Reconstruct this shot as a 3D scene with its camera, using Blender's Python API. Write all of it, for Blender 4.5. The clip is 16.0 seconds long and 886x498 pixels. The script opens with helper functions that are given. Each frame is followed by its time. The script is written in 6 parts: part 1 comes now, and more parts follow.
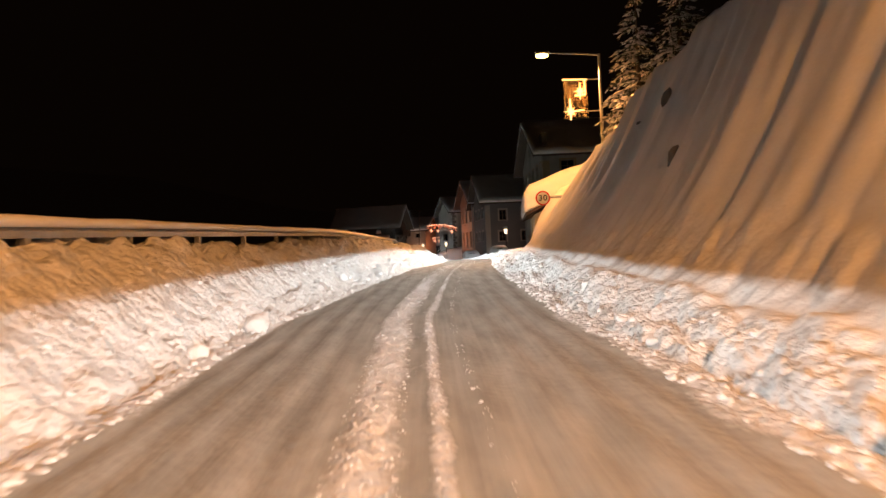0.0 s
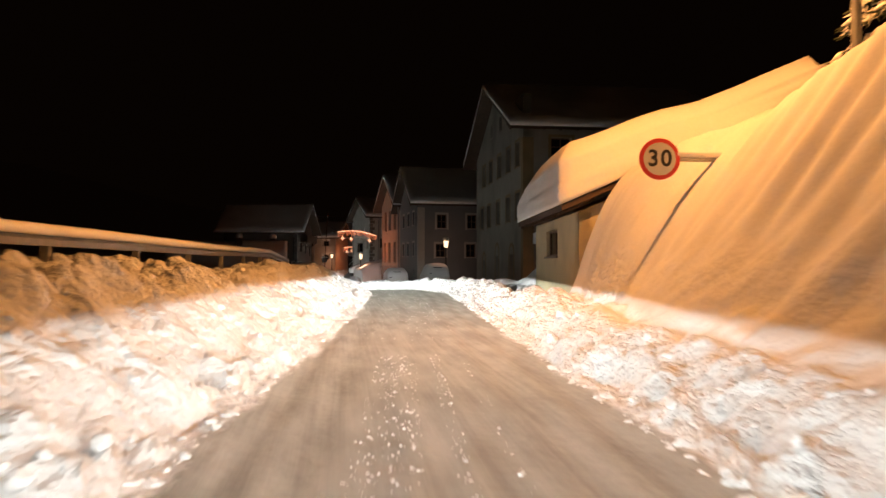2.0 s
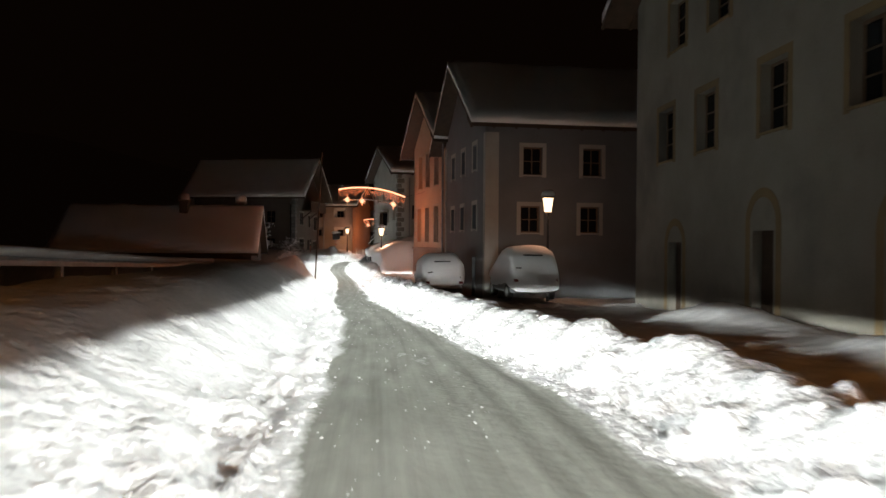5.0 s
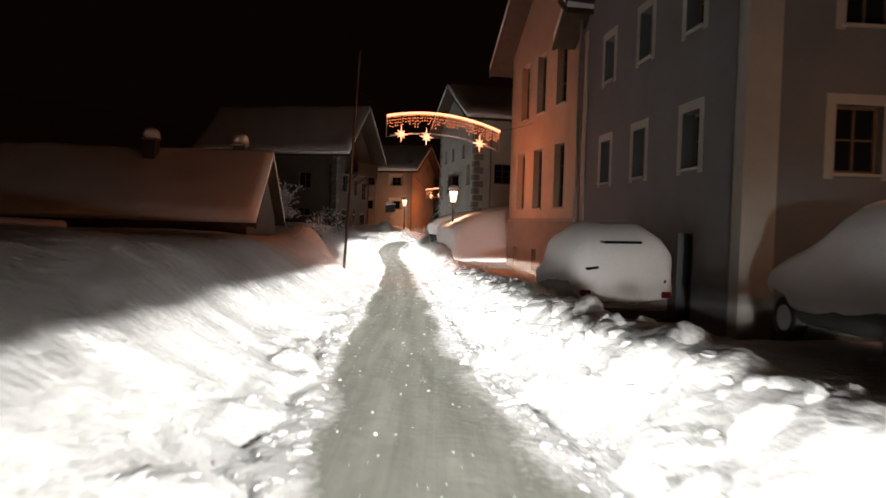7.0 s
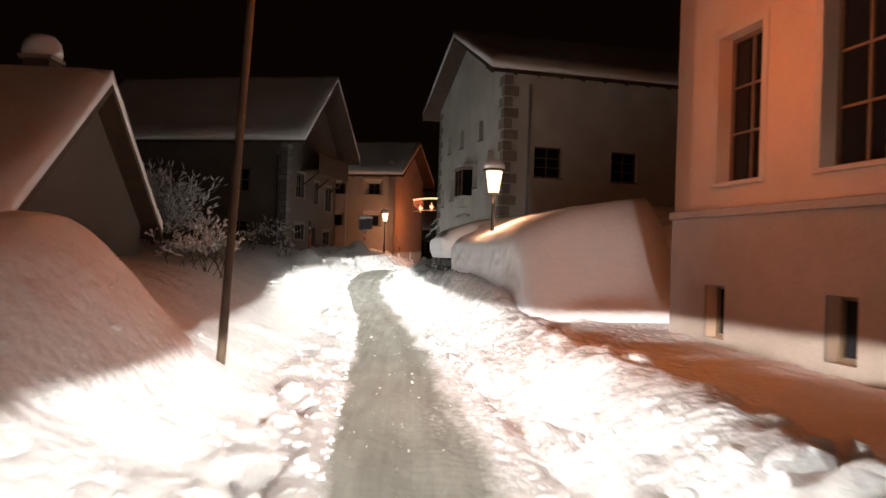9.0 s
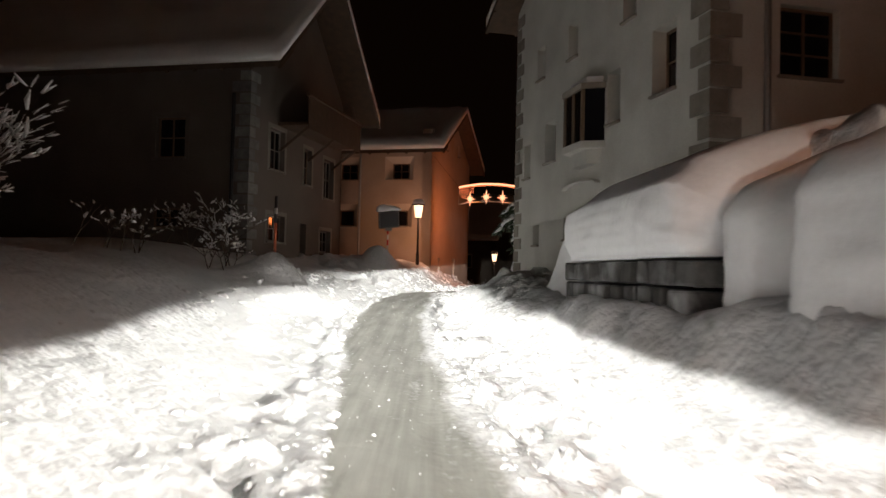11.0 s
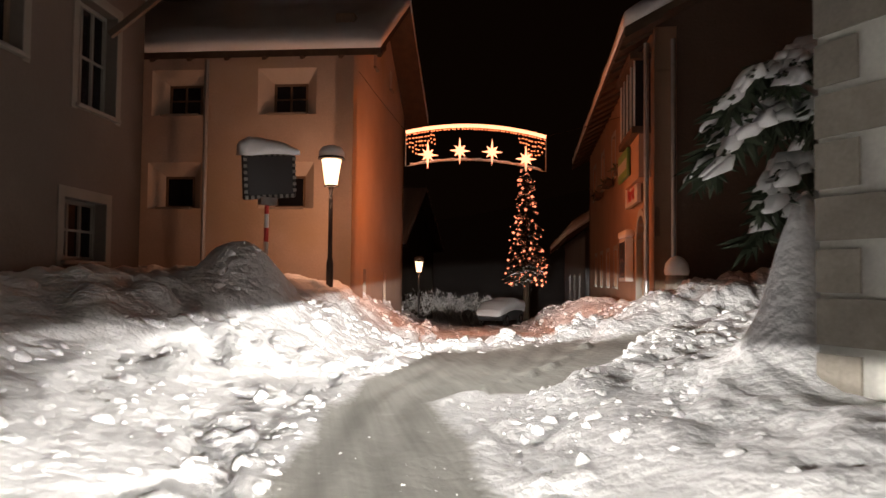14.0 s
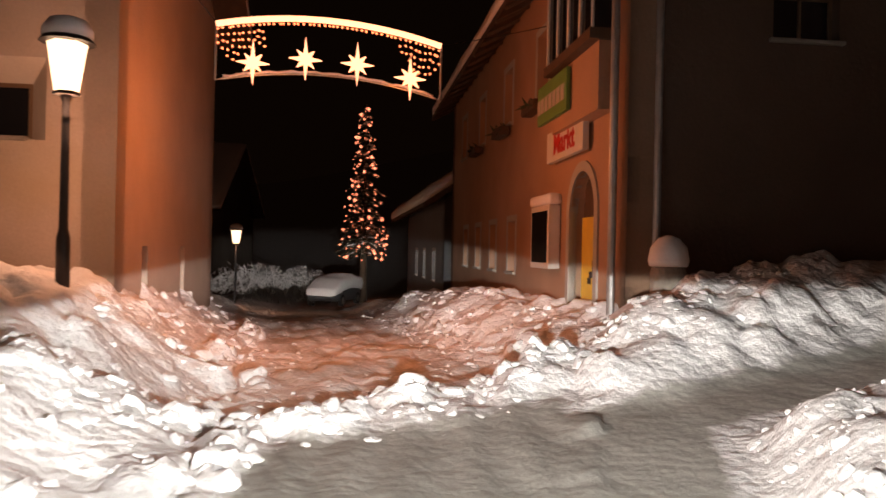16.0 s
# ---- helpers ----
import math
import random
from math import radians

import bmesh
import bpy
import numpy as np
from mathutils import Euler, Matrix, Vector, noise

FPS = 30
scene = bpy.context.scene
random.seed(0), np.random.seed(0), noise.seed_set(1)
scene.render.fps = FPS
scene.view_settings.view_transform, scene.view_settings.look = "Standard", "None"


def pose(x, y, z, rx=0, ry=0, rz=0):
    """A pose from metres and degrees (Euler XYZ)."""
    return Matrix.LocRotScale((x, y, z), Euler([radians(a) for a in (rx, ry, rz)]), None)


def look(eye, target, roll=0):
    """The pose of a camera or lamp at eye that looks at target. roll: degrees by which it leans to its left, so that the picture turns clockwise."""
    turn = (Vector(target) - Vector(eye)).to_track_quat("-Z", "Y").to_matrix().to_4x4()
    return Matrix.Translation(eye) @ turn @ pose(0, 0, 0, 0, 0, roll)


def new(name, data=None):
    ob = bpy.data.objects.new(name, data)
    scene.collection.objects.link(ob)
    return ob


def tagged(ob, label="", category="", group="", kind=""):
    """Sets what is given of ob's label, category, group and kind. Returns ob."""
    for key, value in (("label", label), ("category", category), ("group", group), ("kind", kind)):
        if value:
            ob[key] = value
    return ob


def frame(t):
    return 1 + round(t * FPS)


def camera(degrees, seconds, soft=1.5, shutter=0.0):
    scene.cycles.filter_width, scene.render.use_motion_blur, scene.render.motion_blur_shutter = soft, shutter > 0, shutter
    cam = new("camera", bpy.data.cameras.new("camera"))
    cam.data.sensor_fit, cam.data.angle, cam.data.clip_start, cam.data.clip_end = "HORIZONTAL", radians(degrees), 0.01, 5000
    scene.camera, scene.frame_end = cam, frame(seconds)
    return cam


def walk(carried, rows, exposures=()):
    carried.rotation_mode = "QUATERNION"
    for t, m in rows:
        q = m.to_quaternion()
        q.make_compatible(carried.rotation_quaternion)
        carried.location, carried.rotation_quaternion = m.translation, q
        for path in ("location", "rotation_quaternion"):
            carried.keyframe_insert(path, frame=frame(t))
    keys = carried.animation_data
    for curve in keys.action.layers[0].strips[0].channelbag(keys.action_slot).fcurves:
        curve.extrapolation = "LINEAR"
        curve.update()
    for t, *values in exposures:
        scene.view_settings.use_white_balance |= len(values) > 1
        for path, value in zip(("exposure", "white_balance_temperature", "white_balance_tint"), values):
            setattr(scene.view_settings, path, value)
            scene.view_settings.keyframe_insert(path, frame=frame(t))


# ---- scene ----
cam = camera(60.8, 16.0, soft=1.5, shutter=0.2)

PATH = [
    (0, (-0.743, 3.29, 1.984), (-0.708, 5.29, 2.006), -2.6),
    (0.5, (-0.934, 9.465, 2.167), (-0.829, 11.462, 2.208), -3.1),
    (1, (-1.026, 15.691, 2.415), (-0.855, 17.683, 2.467), -1.9),
    (1.5, (-0.868, 21.778, 2.602), (-0.644, 23.765, 2.654), -1.1),
    (2, (-0.543, 27.762, 2.799), (-0.276, 29.743, 2.845), 0.1),
    (2.5, (-0.122, 33.608, 3.022), (0.192, 35.582, 3.052), 0.0),
    (3, (0.341, 39.175, 3.016), (0.692, 41.143, 3.041), 1.9),
    (3.5, (0.752, 44.587, 3.021), (1.097, 46.557, 3.027), 2.8),
    (4, (1.17, 50.045, 3.141), (1.471, 52.022, 3.135), 3.3),
    (4.5, (1.36, 55.343, 3.19), (1.597, 57.329, 3.182), 1.5),
    (7, (0.912, 79.951, 2.542), (0.933, 81.949, 2.476), 1.7),
    (7.5, (0.434, 84.876, 2.404), (0.439, 86.875, 2.341), 1.6),
    (8, (0.009, 89.586, 2.288), (0.055, 91.585, 2.236), 1.5),
    (8.5, (-0.176, 94.116, 2.188), (-0.085, 96.114, 2.169), 1.9),
    (11, (-1.319, 116.245, 1.769), (-1.294, 118.244, 1.826), 1.3),
    (11.5, (-1.672, 119.89, 1.802), (-1.672, 121.89, 1.85), 1.1),
    (12, (-2.02, 123.249, 1.843), (-1.998, 125.248, 1.897), 0.6),
    (12.5, (-2.233, 126.43, 1.908), (-2.151, 128.428, 1.966), 0.7),
    (13, (-2.439, 129.217, 1.969), (-2.209, 131.202, 2.038), 1.4),
    (13.5, (-2.534, 131.826, 2.068), (-2.237, 133.802, 2.162), 0.8),
    (14, (-2.523, 134.096, 2.143), (-2.168, 136.063, 2.225), 0.6),
    (14.5, (-2.353, 136.196, 2.24), (-1.938, 138.151, 2.312), 0.8),
    (15, (-2.142, 137.947, 2.323), (-1.652, 139.886, 2.375), 0.8),
    (15.5, (-1.905, 139.429, 2.385), (-1.312, 141.339, 2.415), 0.6),
    (16, (-1.552, 140.698, 2.427), (-0.746, 142.528, 2.431), 1.2),
]
EXPOSURES = [(0, -0.35, 6800, 10), (0.5, -0.3, 6600, 9), (1.0, -0.25, 6850, 10), (1.5, -0.25, 7400, 13), (2.4, -0.8, 7000, 9), (3.0, -0.9, 6300, 3), (3.4, -0.95, 5700, -1), (4.0, -0.6, 5800, 0), (4.7, -0.4, 7000, 9), (6.9, -0.3, 7800, 18), (8.6, -0.2, 7900, 18), (11.2, -0.5, 7700, 17), (12.5, -0.4, 7600, 16), (13.5, -0.3, 7800, 19), (14.5, -0.1, 8100, 23), (16, -0.05, 8100, 23)]
walk(cam, [(t, look(eye, target, roll)) for t, eye, target, roll in PATH], EXPOSURES)

# ---- world, lamps, exposure ----
world = bpy.data.worlds.new("night_sky")
scene.world = world
world.use_nodes = True
wn = world.node_tree.nodes
wn["Background"].inputs[0].default_value = (0.20, 0.10, 0.06, 1)
wn["Background"].inputs[1].default_value = 0.012
SODIUM = (1.0, 0.40, 0.11)
LANTERN = (1.0, 0.53, 0.34)
WHITE = (0.86, 0.97, 1.0)


def point_lamp(name, loc, color, energy, radius=0.12):
    data = bpy.data.lights.new(name, "POINT")
    data.color, data.energy, data.shadow_soft_size = color, energy, radius
    ob = new(name, data)
    ob.location = loc
    return ob


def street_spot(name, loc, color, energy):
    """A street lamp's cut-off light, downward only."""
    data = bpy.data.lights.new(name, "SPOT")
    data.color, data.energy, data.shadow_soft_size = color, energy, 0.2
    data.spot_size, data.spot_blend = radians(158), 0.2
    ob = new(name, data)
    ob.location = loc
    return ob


def beam_stand_in(loc, pitch, yaw, strength, lean=-1.0, dip=2.0):
    """Fixed stand-in for the moving car's low beam: white light ending at headlamp height."""
    data = bpy.data.lights.new("headlamp_stand_in", "SPOT")
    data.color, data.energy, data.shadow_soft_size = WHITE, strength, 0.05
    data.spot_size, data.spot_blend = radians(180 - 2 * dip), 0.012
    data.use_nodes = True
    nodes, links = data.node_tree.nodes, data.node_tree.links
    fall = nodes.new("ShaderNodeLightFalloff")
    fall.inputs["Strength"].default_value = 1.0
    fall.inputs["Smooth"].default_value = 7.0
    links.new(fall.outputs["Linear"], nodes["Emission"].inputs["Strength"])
    ob = new("headlamp_stand_in", data)
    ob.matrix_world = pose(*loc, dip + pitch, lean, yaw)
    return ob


def wall_fill(loc, strength, turn=0.0):
    """Added fill lamp standing for headlamp glare: lifts walls and snow above the cut-off."""
    data = bpy.data.lights.new("wall_fill_lamp", "SPOT")
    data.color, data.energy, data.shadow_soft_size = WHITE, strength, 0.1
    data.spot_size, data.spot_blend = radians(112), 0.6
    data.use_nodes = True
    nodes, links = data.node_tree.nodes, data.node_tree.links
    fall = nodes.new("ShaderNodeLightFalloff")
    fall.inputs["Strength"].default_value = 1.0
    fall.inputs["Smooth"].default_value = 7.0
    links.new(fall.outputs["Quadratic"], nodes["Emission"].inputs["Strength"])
    ob = new("wall_fill_lamp", data)
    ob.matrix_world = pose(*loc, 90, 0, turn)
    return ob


def bank_fill(loc, strength):
    """Added fill lamp tilted left, to brighten the left bank above the beams' cut-off."""
    data = bpy.data.lights.new("bank_fill_lamp", "SPOT")
    data.color, data.energy, data.shadow_soft_size = WHITE, strength, 0.12
    data.spot_size, data.spot_blend = radians(176), 0.2
    data.use_nodes = True
    nodes, links = data.node_tree.nodes, data.node_tree.links
    fall = nodes.new("ShaderNodeLightFalloff")
    fall.inputs["Strength"].default_value = 1.0
    fall.inputs["Smooth"].default_value = 7.0
    links.new(fall.outputs["Linear"], nodes["Emission"].inputs["Strength"])
    ob = new("bank_fill_lamp", data)
    ob.matrix_world = pose(*loc, 3, 12.5, 0)
    return ob


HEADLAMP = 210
LANTERN_W = 150
ARCH_W = 118
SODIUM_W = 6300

# ---- materials ----
def material(name, color, rough=0.7, metal=0.0, vary=0.25, scale=3.0, fine=40.0, bump=0.15, bump_scale=30.0,
             dirt=None, dirt_at=0.6, rand=0.0, spec=0.5, bump_dist=0.02):
    m = bpy.data.materials.new(name)
    m.use_nodes = True
    n, l = m.node_tree.nodes, m.node_tree.links
    b = n["Principled BSDF"]
    b.inputs["Metallic"].default_value = metal
    b.inputs["Specular IOR Level"].default_value = spec
    tc = n.new("ShaderNodeTexCoord")
    big = n.new("ShaderNodeTexNoise")
    big.inputs["Scale"].default_value, big.inputs["Detail"].default_value = scale, 5
    small = n.new("ShaderNodeTexNoise")
    small.inputs["Scale"].default_value, small.inputs["Detail"].default_value = fine, 4
    for t in (big, small):
        l.new(tc.outputs["Object"], t.inputs["Vector"])
    mix = n.new("ShaderNodeMix")
    mix.data_type = "RGBA"
    mix.inputs["Factor"].default_value = 0.4
    l.new(big.outputs["Fac"], mix.inputs["A"])
    l.new(small.outputs["Fac"], mix.inputs["B"])
    ramp = n.new("ShaderNodeValToRGB")
    e = ramp.color_ramp.elements
    e[0].position, e[1].position = 0.32, 0.68
    lo, hi = 1 - vary, 1 + vary * 0.5
    e[0].color = (*[c * lo for c in color], 1)
    e[1].color = (*[min(c * hi, 0.95) for c in color], 1)
    l.new(mix.outputs["Result"], ramp.inputs["Fac"])
    out = ramp.outputs["Color"]
    if dirt:
        stain = n.new("ShaderNodeTexNoise")
        stain.inputs["Scale"].default_value, stain.inputs["Detail"].default_value = scale * 0.37, 8
        l.new(tc.outputs["Object"], stain.inputs["Vector"])
        r2 = n.new("ShaderNodeValToRGB")
        r2.color_ramp.elements[0].position, r2.color_ramp.elements[1].position = dirt_at - 0.08, dirt_at + 0.12
        l.new(stain.outputs["Fac"], r2.inputs["Fac"])
        mx = n.new("ShaderNodeMix")
        mx.data_type = "RGBA"
        l.new(r2.outputs["Color"], mx.inputs["Factor"])
        l.new(out, mx.inputs["A"])
        mx.inputs["B"].default_value = (*dirt, 1)
        out = mx.outputs["Result"]
    if rand:
        info = n.new("ShaderNodeObjectInfo")
        hsv = n.new("ShaderNodeHueSaturation")
        mr = n.new("ShaderNodeMapRange")
        mr.inputs["To Min"].default_value, mr.inputs["To Max"].default_value = 1 - rand, 1 + rand
        l.new(info.outputs["Random"], mr.inputs["Value"])
        l.new(mr.outputs["Result"], hsv.inputs["Value"])
        l.new(out, hsv.inputs["Color"])
        out = hsv.outputs["Color"]
    l.new(out, b.inputs["Base Color"])
    rr = n.new("ShaderNodeMapRange")
    rr.inputs["To Min"].default_value, rr.inputs["To Max"].default_value = max(rough - 0.12, 0.02), min(rough + 0.12, 1)
    l.new(small.outputs["Fac"], rr.inputs["Value"])
    l.new(rr.outputs["Result"], b.inputs["Roughness"])
    if bump:
        bn = n.new("ShaderNodeTexNoise")
        bn.inputs["Scale"].default_value, bn.inputs["Detail"].default_value = bump_scale, 6
        l.new(tc.outputs["Object"], bn.inputs["Vector"])
        bu = n.new("ShaderNodeBump")
        bu.inputs["Strength"].default_value, bu.inputs["Distance"].default_value = bump, bump_dist
        l.new(bn.outputs["Fac"], bu.inputs["Height"])
        l.new(bu.outputs["Normal"], b.inputs["Normal"])
    return m


def glow(name, color, strength):
    m = bpy.data.materials.new(name)
    m.use_nodes = True
    b = m.node_tree.nodes["Principled BSDF"]
    b.inputs["Base Color"].default_value = (*color, 1)
    b.inputs["Emission Color"].default_value = (*color, 1)
    b.inputs["Emission Strength"].default_value = strength
    return m


def glass(name):
    m = bpy.data.materials.new(name)
    m.use_nodes = True
    b = m.node_tree.nodes["Principled BSDF"]
    b.inputs["Base Color"].default_value = (0.012, 0.013, 0.016, 1)
    b.inputs["Roughness"].default_value = 0.08
    b.inputs["Specular IOR Level"].default_value = 0.25
    return m


SNOW = material("snow", (0.82, 0.83, 0.85), 0.8, vary=0.10, scale=1.2, fine=25, bump=0.5, bump_scale=22, bump_dist=0.03, spec=0.1)
ROOF_SNOW = material("soft_snow", (0.84, 0.84, 0.86), 0.7, vary=0.06, scale=0.8, fine=14, bump=0.25, bump_scale=7, bump_dist=0.04, spec=0.15)
PLASTER_WHITE = material("lime_plaster", (0.62, 0.61, 0.57), 0.9, vary=0.18, scale=0.9, fine=30, bump=0.35, bump_scale=18,
                         dirt=(0.40, 0.37, 0.33), dirt_at=0.62)
# white plaster darkened to offset the surplus light of the fixed lamps
PLASTER_DIM = material("darkened_white_plaster", (0.27, 0.255, 0.22), 0.9, vary=0.2, scale=0.9, fine=30, bump=0.35, bump_scale=18,
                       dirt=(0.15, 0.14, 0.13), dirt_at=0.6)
PLASTER_YELLOW = material("ochre_plaster", (0.50, 0.40, 0.33), 0.9, vary=0.15, scale=1.1, fine=25, bump=0.3, bump_scale=20,
                          dirt=(0.45, 0.34, 0.22), dirt_at=0.63)
PLASTER_GREY = material("grey_plaster", (0.16, 0.17, 0.18), 0.9, vary=0.15, scale=1.0, fine=25, bump=0.3, bump_scale=20,
                        dirt=(0.15, 0.15, 0.155), dirt_at=0.62)
PLASTER_ORANGE = material("apricot_plaster", (0.52, 0.36, 0.27), 0.9, vary=0.14, scale=1.0, fine=25, bump=0.25, bump_scale=20,
                          dirt=(0.48, 0.30, 0.20), dirt_at=0.64)
PLASTER_BROWN = material("brown_grey_plaster", (0.115, 0.095, 0.08), 0.92, vary=0.22, scale=0.8, fine=22, bump=0.4, bump_scale=16,
                         dirt=(0.085, 0.07, 0.06), dirt_at=0.6)
# tan house's end walls: their dim reddish light is put into this colour
PLASTER_TAN_SHADE = material("shaded_tan_plaster", (0.10, 0.063, 0.046), 0.92, vary=0.22, scale=0.8, fine=22, bump=0.4, bump_scale=16, dirt=(0.075, 0.046, 0.034), dirt_at=0.6)
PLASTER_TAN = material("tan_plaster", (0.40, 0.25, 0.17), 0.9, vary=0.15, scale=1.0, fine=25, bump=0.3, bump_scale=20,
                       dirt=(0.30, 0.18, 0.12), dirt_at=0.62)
OCHRE_PAINT = material("ochre_paint", (0.25, 0.18, 0.095), 0.9, vary=0.2, scale=1.4, fine=25, bump=0.25, bump_scale=20, dirt=(0.18, 0.13, 0.08), dirt_at=0.6)
OCHRE_REVEAL = material("pale_ochre_plaster", (0.56, 0.48, 0.41), 0.9, vary=0.12, scale=1.6, fine=25, bump=0.2, bump_scale=20)
PLINTH = material("plinth_plaster", (0.34, 0.27, 0.235), 0.9, vary=0.2, scale=1.3, fine=24, bump=0.35, bump_scale=17, dirt=(0.25, 0.2, 0.18), dirt_at=0.6)
APRICOT_TRIM = material("apricot_surround", (0.47, 0.36, 0.29), 0.88, vary=0.12, scale=2, bump=0.15)
TRIM_DULL = material("grey_surround", (0.19, 0.175, 0.155), 0.85, vary=0.15, scale=3, bump=0.15)
TRIM = material("pale_trim", (0.38, 0.365, 0.335), 0.85, vary=0.1, scale=3, bump=0.15)
TRIM_LIGHT = material("white_surround", (0.78, 0.75, 0.70), 0.85, vary=0.1, scale=3, bump=0.15)
STONE = material("quoin_stone", (0.28, 0.25, 0.215), 0.9, vary=0.25, scale=4, fine=30, bump=0.6, bump_scale=14, rand=0.15)
WOOD_DARK = material("dark_wood", (0.075, 0.045, 0.028), 0.75, vary=0.4, scale=4, fine=45, bump=0.4, bump_scale=25)
WOOD_FRAME = material("window_wood", (0.16, 0.10, 0.06), 0.6, vary=0.25, scale=6, bump=0.2)
WHITE_PAINT = material("white_paint", (0.60, 0.59, 0.56), 0.5, vary=0.08, scale=5, bump=0.05)
IRON = material("dark_iron", (0.03, 0.03, 0.032), 0.45, metal=0.6, vary=0.2, scale=8, bump=0.1)
STEEL = material("galvanised_steel", (0.42, 0.43, 0.44), 0.45, metal=0.8, vary=0.2, scale=6, bump=0.1)
GLASS = glass("dark_glass")
LAMP_SODIUM = glow("sodium_bulb", (1.0, 0.60, 0.16), 12)
LAMP_LANTERN = glow("lantern_glass", (1.0, 0.74, 0.50), 3)
STRING = glow("string_light", (1.0, 0.29, 0.13), 2.4)
TUBE = glow("light_hose", (1.0, 0.46, 0.28), 2.6)


def lane_material():
    """Snow that turns to grey packed ice where the lane is worn, by the mesh's own wear map."""
    m = material("lane_snow", (0.82, 0.83, 0.85), 0.65, vary=0.10, scale=1.2, fine=25, bump=0.0)
    n, l = m.node_tree.nodes, m.node_tree.links
    b = n["Principled BSDF"]
    wear = n.new("ShaderNodeAttribute")
    wear.attribute_name = "wear"
    tc = n.new("ShaderNodeTexCoord")
    mp = n.new("ShaderNodeMapping")
    mp.inputs["Scale"].default_value = (1.0, 0.22, 1.0)
    l.new(tc.outputs["Object"], mp.inputs["Vector"])
    streak = n.new("ShaderNodeTexNoise")
    streak.inputs["Scale"].default_value, streak.inputs["Detail"].default_value = 3.2, 7
    l.new(mp.outputs["Vector"], streak.inputs["Vector"])
    crumb = n.new("ShaderNodeTexNoise")
    crumb.inputs["Scale"].default_value, crumb.inputs["Detail"].default_value = 14, 5
    l.new(tc.outputs["Object"], crumb.inputs["Vector"])
    add = n.new("ShaderNodeMath")
    add.operation = "MULTIPLY_ADD"
    add.inputs[1].default_value = 0.9
    l.new(streak.outputs["Fac"], add.inputs[0])
    l.new(wear.outputs["Fac"], add.inputs[2])
    add2 = n.new("ShaderNodeMath")
    add2.operation = "MULTIPLY_ADD"
    add2.inputs[1].default_value = 0.5
    l.new(crumb.outputs["Fac"], add2.inputs[0])
    l.new(add.outputs[0], add2.inputs[2])
    mr = n.new("ShaderNodeMapRange")
    mr.inputs["From Min"].default_value, mr.inputs["From Max"].default_value = 1.02, 1.38
    l.new(add2.outputs[0], mr.inputs["Value"])
    tone = n.new("ShaderNodeValToRGB")
    e = tone.color_ramp.elements
    e[0].position, e[0].color = 0.36, (0.31, 0.31, 0.29, 1)
    e[1].position, e[1].color = 0.64, (0.45, 0.45, 0.425, 1)
    lines = n.new("ShaderNodeMapping")
    lines.inputs["Scale"].default_value = (9.0, 0.16, 1.0)
    l.new(tc.outputs["Object"], lines.inputs["Vector"])
    tread = n.new("ShaderNodeTexNoise")
    tread.inputs["Scale"].default_value, tread.inputs["Detail"].default_value = 1.6, 5
    l.new(lines.outputs["Vector"], tread.inputs["Vector"])
    blend = n.new("ShaderNodeMix")
    blend.inputs["Factor"].default_value = 0.35
    l.new(streak.outputs["Fac"], blend.inputs["A"])
    l.new(tread.outputs["Fac"], blend.inputs["B"])
    l.new(blend.outputs["Result"], tone.inputs["Fac"])
    mix = n.new("ShaderNodeMix")
    mix.data_type = "RGBA"
    old = b.inputs["Base Color"].links[0].from_socket
    l.new(mr.outputs["Result"], mix.inputs["Factor"])
    l.new(old, mix.inputs["A"])
    # lane darkened where this is low, offsetting light from the lamps above it
    ice = n.new("ShaderNodeAttribute")
    ice.attribute_name = "lane_lift"
    bare = n.new("ShaderNodeMix")
    bare.data_type = "RGBA"
    bare.blend_type = "MULTIPLY"
    bare.inputs["B"].default_value = (0.82, 0.84, 0.82, 1)
    flip = n.new("ShaderNodeMath")
    flip.operation = "SUBTRACT"
    flip.inputs[0].default_value = 1.0
    l.new(ice.outputs["Fac"], flip.inputs[1])
    l.new(flip.outputs[0], bare.inputs["Factor"])
    l.new(tone.outputs["Color"], bare.inputs["A"])
    l.new(bare.outputs["Result"], mix.inputs["B"])
    l.new(mix.outputs["Result"], b.inputs["Base Color"])
    mixr = n.new("ShaderNodeMix")
    mixr.inputs["A"].default_value, mixr.inputs["B"].default_value = 0.75, 0.5
    l.new(mr.outputs["Result"], mixr.inputs["Factor"])
    l.new(mixr.outputs["Result"], b.inputs["Roughness"])
    b.inputs["Specular IOR Level"].default_value = 0.0
    grain = n.new("ShaderNodeTexNoise")
    grain.inputs["Scale"].default_value, grain.inputs["Detail"].default_value = 16, 8
    l.new(tc.outputs["Object"], grain.inputs["Vector"])
    vor = n.new("ShaderNodeTexVoronoi")
    vor.inputs["Scale"].default_value = 7
    l.new(tc.outputs["Object"], vor.inputs["Vector"])
    h = n.new("ShaderNodeMath")
    h.operation = "MULTIPLY_ADD"
    h.inputs[1].default_value = -0.9
    l.new(vor.outputs["Distance"], h.inputs[0])
    l.new(grain.outputs["Fac"], h.inputs[2])
    lugs = n.new("ShaderNodeTexWave")
    lugs.bands_direction = "Y"
    lugs.inputs["Scale"].default_value, lugs.inputs["Distortion"].default_value = 2.1, 5.0
    lugs.inputs["Detail"].default_value, lugs.inputs["Detail Scale"].default_value = 1.5, 1.2
    l.new(tc.outputs["Object"], lugs.inputs["Vector"])
    track = n.new("ShaderNodeAttribute")
    track.attribute_name = "track"
    press = n.new("ShaderNodeMath")
    press.operation = "MULTIPLY"
    l.new(lugs.outputs["Fac"], press.inputs[0])
